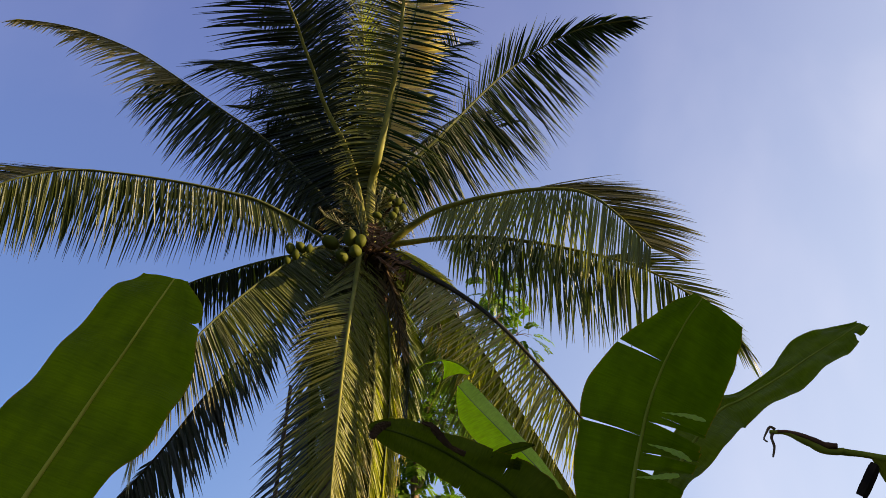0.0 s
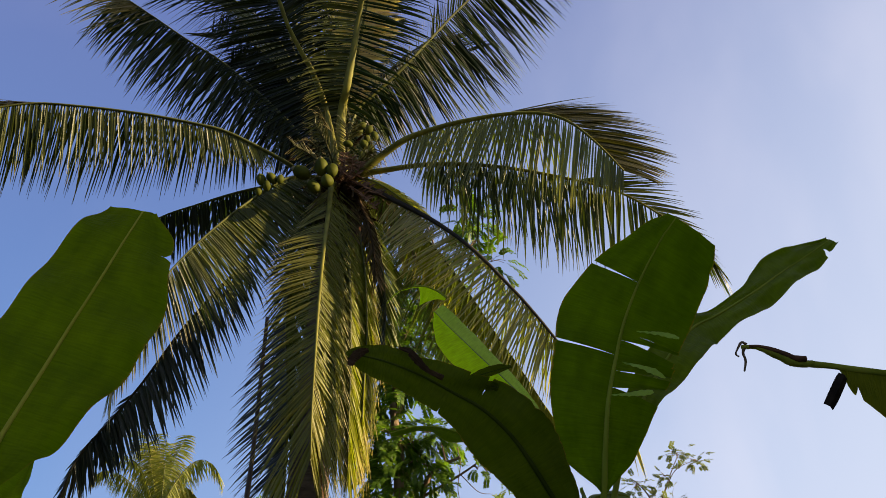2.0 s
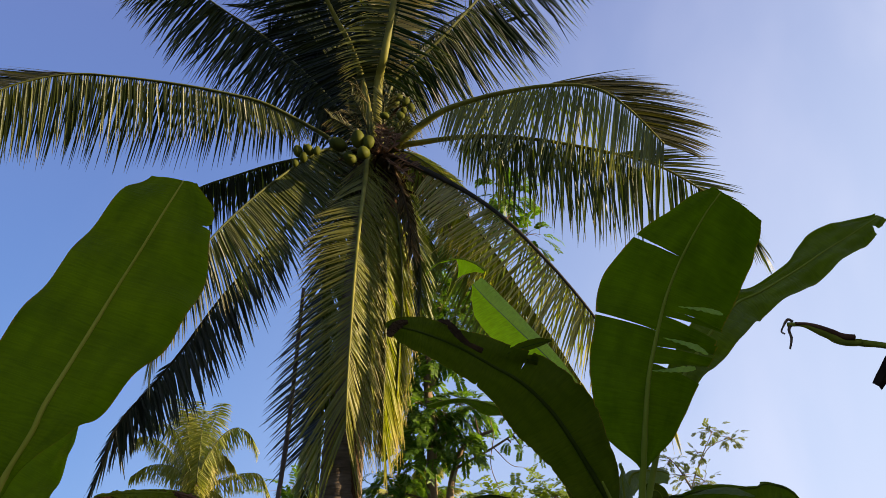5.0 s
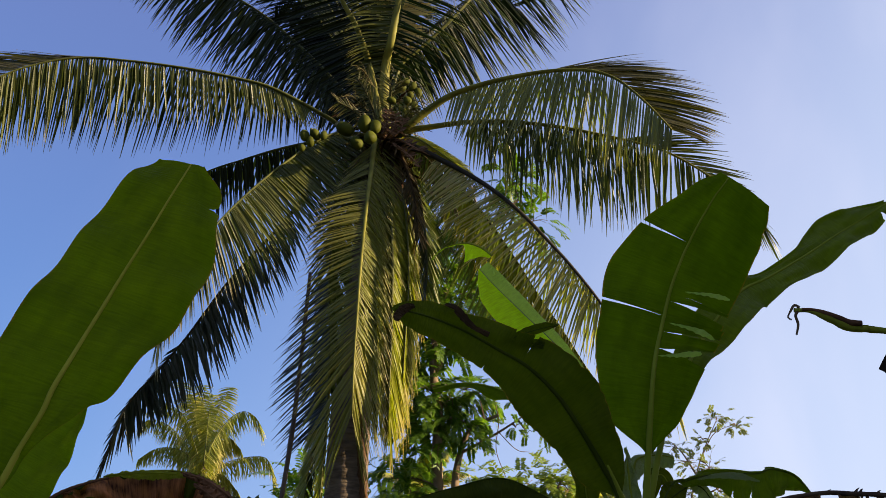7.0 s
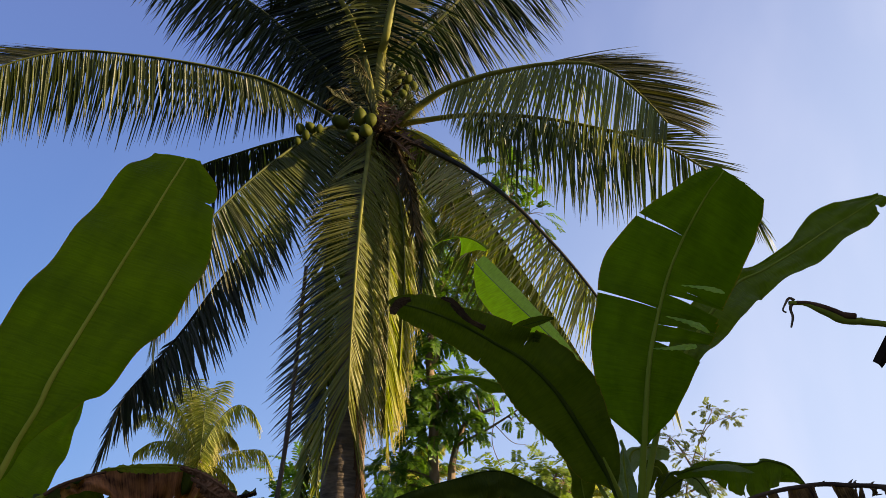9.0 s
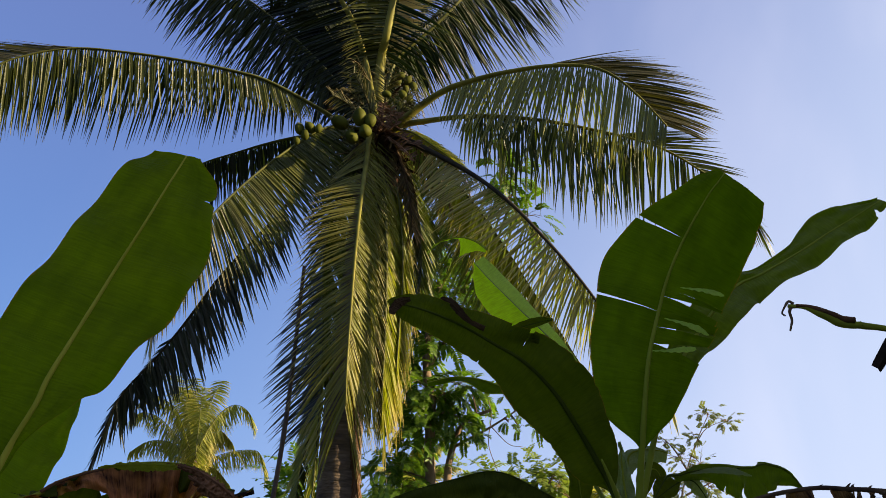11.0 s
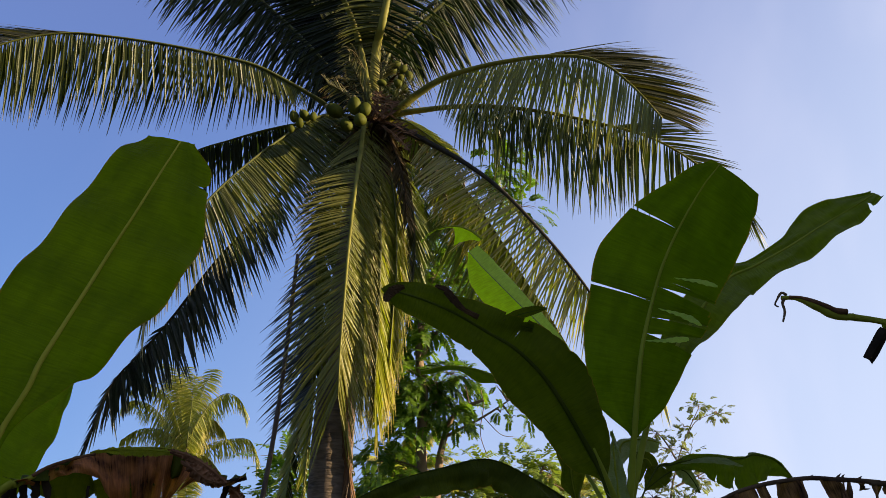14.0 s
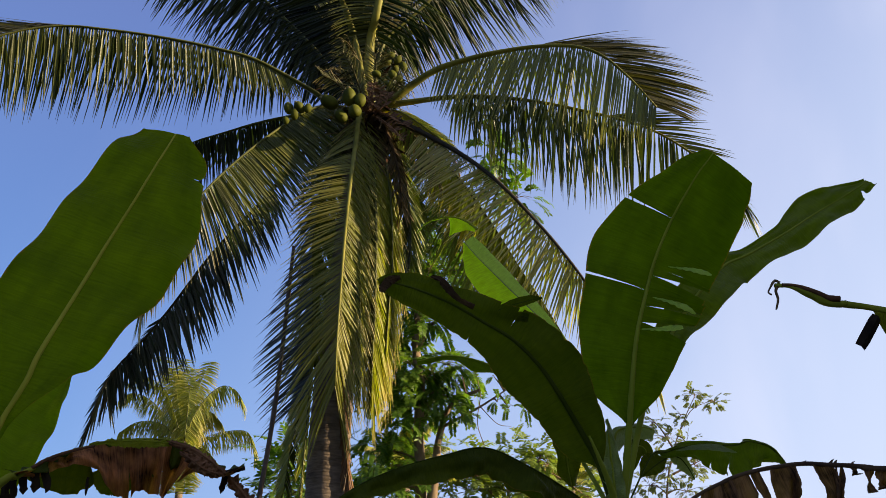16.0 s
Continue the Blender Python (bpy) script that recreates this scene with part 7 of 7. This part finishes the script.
def compound_tree(name, label, limbs, clumps, size, pairs, leaflet, material, seed, category="tree", bark=None, thick=1.0, plump=0.2):
    """limbs: (points, base radius, tip radius). clumps: (centre, radius, leaves)."""
    rnd = random.Random(seed)
    base = limbs[0][0][0]
    tree = thing(name, (base[0], base[1], 0), label, category)
    spots = []
    for i, (pts, r0, r1) in enumerate(limbs):
        line, _ = spline(pts, 24)
        bm = bmesh.new()
        tube(bm, line, [(r0 + (r1 - r0) * k / 24) * (1 + 0.08 * noise.noise(line[k] * 4)) for k in range(25)], 9)
        own(smooth(part("trunk" if i == 0 else "limb", bm, bark or TREE_BARK)), tree)
        spots += line[4:]
    bm = bmesh.new()
    uv = bm.loops.layers.uv.new("UVMap")
    tw = bmesh.new()
    for c, r, count in clumps:
        c = Vector(c)
        near = min(spots, key=lambda p: (p - c).length)
        line, _ = spline([near, near.lerp(c, 0.5) + Vector((0, 0, 0.12 * r)), c], 8)
        tube(tw, line, [0.018 - 0.012 * k / 8 for k in range(9)], 5)
        for k in range(int(count * thick)):
            v = Vector((rnd.gauss(0, 1), rnd.gauss(0, 1), rnd.gauss(0, 0.8)))
            p = c + v * r * 0.42
            d = (v * 0.7 + Vector((rnd.gauss(0, 0.5), rnd.gauss(0, 0.5), rnd.uniform(-0.3, 0.5)))).normalized()
            if k % 3 == 0:
                ln, _ = spline([c, c.lerp(p, 0.5) + Vector((0, 0, 0.03)), p], 4)
                tube(tw, ln, [0.006, 0.005, 0.004, 0.004, 0.003], 4)
            k2 = 0.6 if r < 0.14 else 1.0
            compound_leaf(bm, uv, p, d, size * k2 * rnd.uniform(0.6, 1.1), pairs, leaflet * k2, rnd, plump)
    own(part("brushwood", tw, bark or TREE_BARK, kind="stuff"), tree)
    own(part("crown", bm, material, kind="stuff"), tree)
    return tree


crown_top = [((0.938, 11.200, 7.942), 0.3, 18), ((1.134, 11.200, 7.297), 0.28, 16), ((0.776, 11.300, 8.256), 0.2, 10), ((0.578, 11.300, 7.448), 0.2, 8), ((-0.206, 11.200, 6.542), 0.45, 26), ((-0.530, 11.100, 5.871), 0.45, 26), ((0.127, 11.100, 6.046), 0.4, 20), ((-0.754, 11.000, 5.152), 0.45, 24), ((-0.279, 11.000, 5.301), 0.3, 16)]
crown_mid = [((-0.378, 11.200, 6.964), 0.4, 20), ((0.133, 11.200, 6.634), 0.38, 20), ((-0.079, 11.100, 5.869), 0.38, 22), ((0.363, 11.000, 5.528), 0.25, 12), ((-0.414, 11.200, 6.313), 0.4, 20), ((-0.601, 11.000, 5.488), 0.35, 18)]
crown_low = [((0.037, 11.000, 4.620), 0.24, 18), ((0.229, 10.900, 4.537), 0.18, 12), ((-0.134, 11.000, 4.485), 0.24, 15), ((-0.406, 11.000, 4.542), 0.34, 22), ((-0.665, 11.000, 4.662), 0.35, 18), ((-0.042, 11.000, 4.203), 0.28, 20), ((0.108, 10.800, 4.018), 0.15, 10), ((-0.347, 11.000, 4.018), 0.3, 16), ((-0.647, 11.000, 3.806), 0.45, 26), ((-0.541, 11.000, 4.266), 0.34, 20), ((0.238, 10.700, 3.839), 0.10, 6)]
twig_ends = [((0.702, 10.700, 4.023), 0.09, 5), ((0.848, 10.700, 3.948), 0.09, 5), ((1.071, 10.700, 3.978), 0.1, 5), ((0.674, 10.700, 4.357), 0.08, 3)]
undergrowth = [((-0.706, 11.000, 3.072), 0.45, 28), ((-0.489, 11.000, 3.288), 0.36, 20), ((-0.938, 11.000, 3.435), 0.45, 24), ((-0.993, 11.000, 2.860), 0.45, 22)]
compound_tree("feathery_tree", "leafy tree with feathered green leaves behind the palm",
              [([(-0.253, 11.000, 1.087)[:2] + (-0.1,), (-0.300, 11.000, 2.844), (-0.344, 11.000, 3.730), (-0.311, 11.000, 4.344), (-0.398, 11.100, 5.017), (-0.246, 11.200, 6.087), (0.134, 11.200, 6.821), (0.930, 11.200, 7.691)], 0.11, 0.02),
               ([(-0.273, 11.000, 2.041), (-0.117, 10.900, 3.128), (-0.073, 10.900, 3.562), (0.109, 10.900, 4.048), (0.487, 10.800, 4.214)], 0.09, 0.02),
               ([(-0.005, 10.900, 3.747), (0.482, 10.800, 3.987), (0.918, 10.700, 4.250)], 0.022, 0.008),
               ([(-0.373, 11.100, 4.852), (-0.119, 11.000, 5.234), (0.356, 10.900, 5.282)], 0.04, 0.012),
               ([(-0.310, 11.000, 4.188), (-0.665, 11.000, 4.662), (-0.757, 11.000, 5.319)], 0.04, 0.012),
               ([(0.427, 10.700, 4.420), (0.480, 10.700, 4.114), (0.436, 10.700, 3.742), (0.552, 10.700, 3.380)], 0.008, 0.004),
               ([(0.477, 10.700, 3.964), (0.693, 10.700, 3.742), (0.876, 10.700, 3.704)], 0.007, 0.003)],
              crown_top + crown_mid + crown_low + twig_ends + undergrowth,
              0.38, 12, 0.092, TREE_LEAF, 31, thick=1.3, plump=0.18)
compound_tree("bush", "sunlit feathery yellow-green bush behind the bananas",
              [([(1.231, 17.000, 1.288)[:2] + (-0.1,), (1.303, 17.000, 3.334), (1.334, 17.000, 4.214)], 0.08, 0.03), ([(1.303, 17.000, 3.334), (1.784, 17.000, 3.989), (2.036, 17.000, 4.438)], 0.05, 0.02), ([(1.303, 17.000, 3.334), (0.753, 17.000, 3.881), (0.417, 17.000, 4.330)], 0.05, 0.02)],
              [((0.187, 17.000, 4.353), 0.4, 20), ((0.532, 17.000, 4.307), 0.3, 12), ((0.893, 17.000, 4.014), 0.5, 24), ((1.338, 17.000, 4.304), 0.35, 16), ((1.801, 17.000, 4.371), 0.4, 22), ((2.138, 17.000, 4.189), 0.5, 24), ((1.315, 17.000, 3.660), 0.8, 30), ((0.521, 17.000, 3.662), 0.7, 26), ((2.272, 17.000, 3.548), 0.7, 22), ((-0.272, 17.000, 3.774), 0.7, 26), ((2.894, 17.000, 3.546), 0.5, 14)],
              0.45, 6, 0.15, TREE_LEAF_FAR, 32, "bush", thick=1.5)
compound_tree("sapling", "thin open-crowned young tree with sparse light leaves",
              [([(4.474, 18.000, 1.260)[:2] + (-0.1,), (4.719, 18.000, 3.427), (4.998, 18.000, 4.599), (5.300, 18.000, 5.270), (5.620, 18.000, 5.835)], 0.045, 0.008), ([(5.216, 18.000, 5.085), (5.518, 18.000, 5.519), (6.009, 18.000, 5.732)], 0.012, 0.005), ([(5.035, 18.000, 4.598), (4.782, 18.000, 5.086), (4.561, 18.000, 5.334)], 0.025, 0.008), ([(4.919, 18.000, 4.122), (5.433, 18.000, 4.358), (5.692, 18.000, 4.476)], 0.025, 0.008)],
              [((5.562, 18.000, 5.873), 0.25, 9), ((6.003, 18.000, 5.682), 0.3, 11), ((5.253, 18.000, 5.395), 0.2, 6), ((4.885, 18.000, 4.902), 0.45, 16), ((5.302, 18.000, 4.779), 0.35, 12), ((4.610, 18.000, 5.210), 0.3, 8), ((5.426, 18.000, 4.298), 0.45, 14), ((4.811, 18.000, 4.241), 0.5, 16), ((4.410, 18.000, 3.889), 0.5, 16), ((5.178, 18.000, 3.771), 0.5, 14)],
              0.16, 4, 0.075, SAPLING_LEAF, 33, thick=2.8, plump=0.24)
compound_tree("bush", "dark leafy bush at the foot of the slender pole",
              [([(-2.250, 13.000, 1.369)[:2] + (-0.1,), (-2.363, 13.000, 2.931), (-2.382, 13.000, 3.433)], 0.05, 0.02)],
              [((-2.381, 13.000, 3.776), 0.4, 16), ((-2.437, 13.000, 3.348), 0.5, 22), ((-2.138, 13.000, 3.432), 0.5, 20), ((-2.634, 13.000, 3.098), 0.4, 14), ((-1.944, 13.000, 3.096), 0.5, 16)],
              0.45, 5, 0.14, TREE_LEAF, 34, "bush", thick=1.6)


def young_palm(place, count, reach, seed, label):
    """A short palm: a low stem and a rosette of fronds."""
    p = Vector(place)
    ob = thing("palm", (p.x, p.y, 0), label, "palm tree")
    palm_trunk(ob, [(p.x, p.y, -0.1), (p.x, p.y, p.z * 0.6), tuple(p)], 0.14, 0.1, 20)
    r = random.Random(seed)
    for k in range(count):
        a = k * 2.4 + r.uniform(-0.3, 0.3)
        e = 1.3 - 1.1 * k / count
        d = Vector((math.cos(a) * math.cos(e), math.sin(a) * math.cos(e), math.sin(e)))
        pts = [p]
        for j in range(4):
            pts.append(pts[-1] + d * reach / 4)
            d = (d + Vector((0, 0, -0.25 - 0.06 * j))).normalized()
        out = Vector((math.cos(a), math.sin(a), 0))
        side = Vector((-out.y, out.x, 0))
        size = reach * 0.28
        plume(ob, [tuple(q) for q in pts],
              [(0.15, 1, 70, [tuple(side * m + out * f + Vector((0, 0, z))) for f, z in ((0.2, 0.2), (0.5, -0.1), (0.9, -0.4))], [size * 0.7, size, size * 0.9, size * 0.4], 0.6, 0.02, FROND_FAR) for m in (-0.9, 0.9)],
              seed * 100 + k, thick=0.03)


young_palm((3.982, 26.000, 4.789), 12, 1.7, 300, "small sunlit palm beyond the banana stem")
young_palm((-0.690, 15.000, 3.732), 10, 1.1, 340, "small yellow-green palm behind the feathery tree")
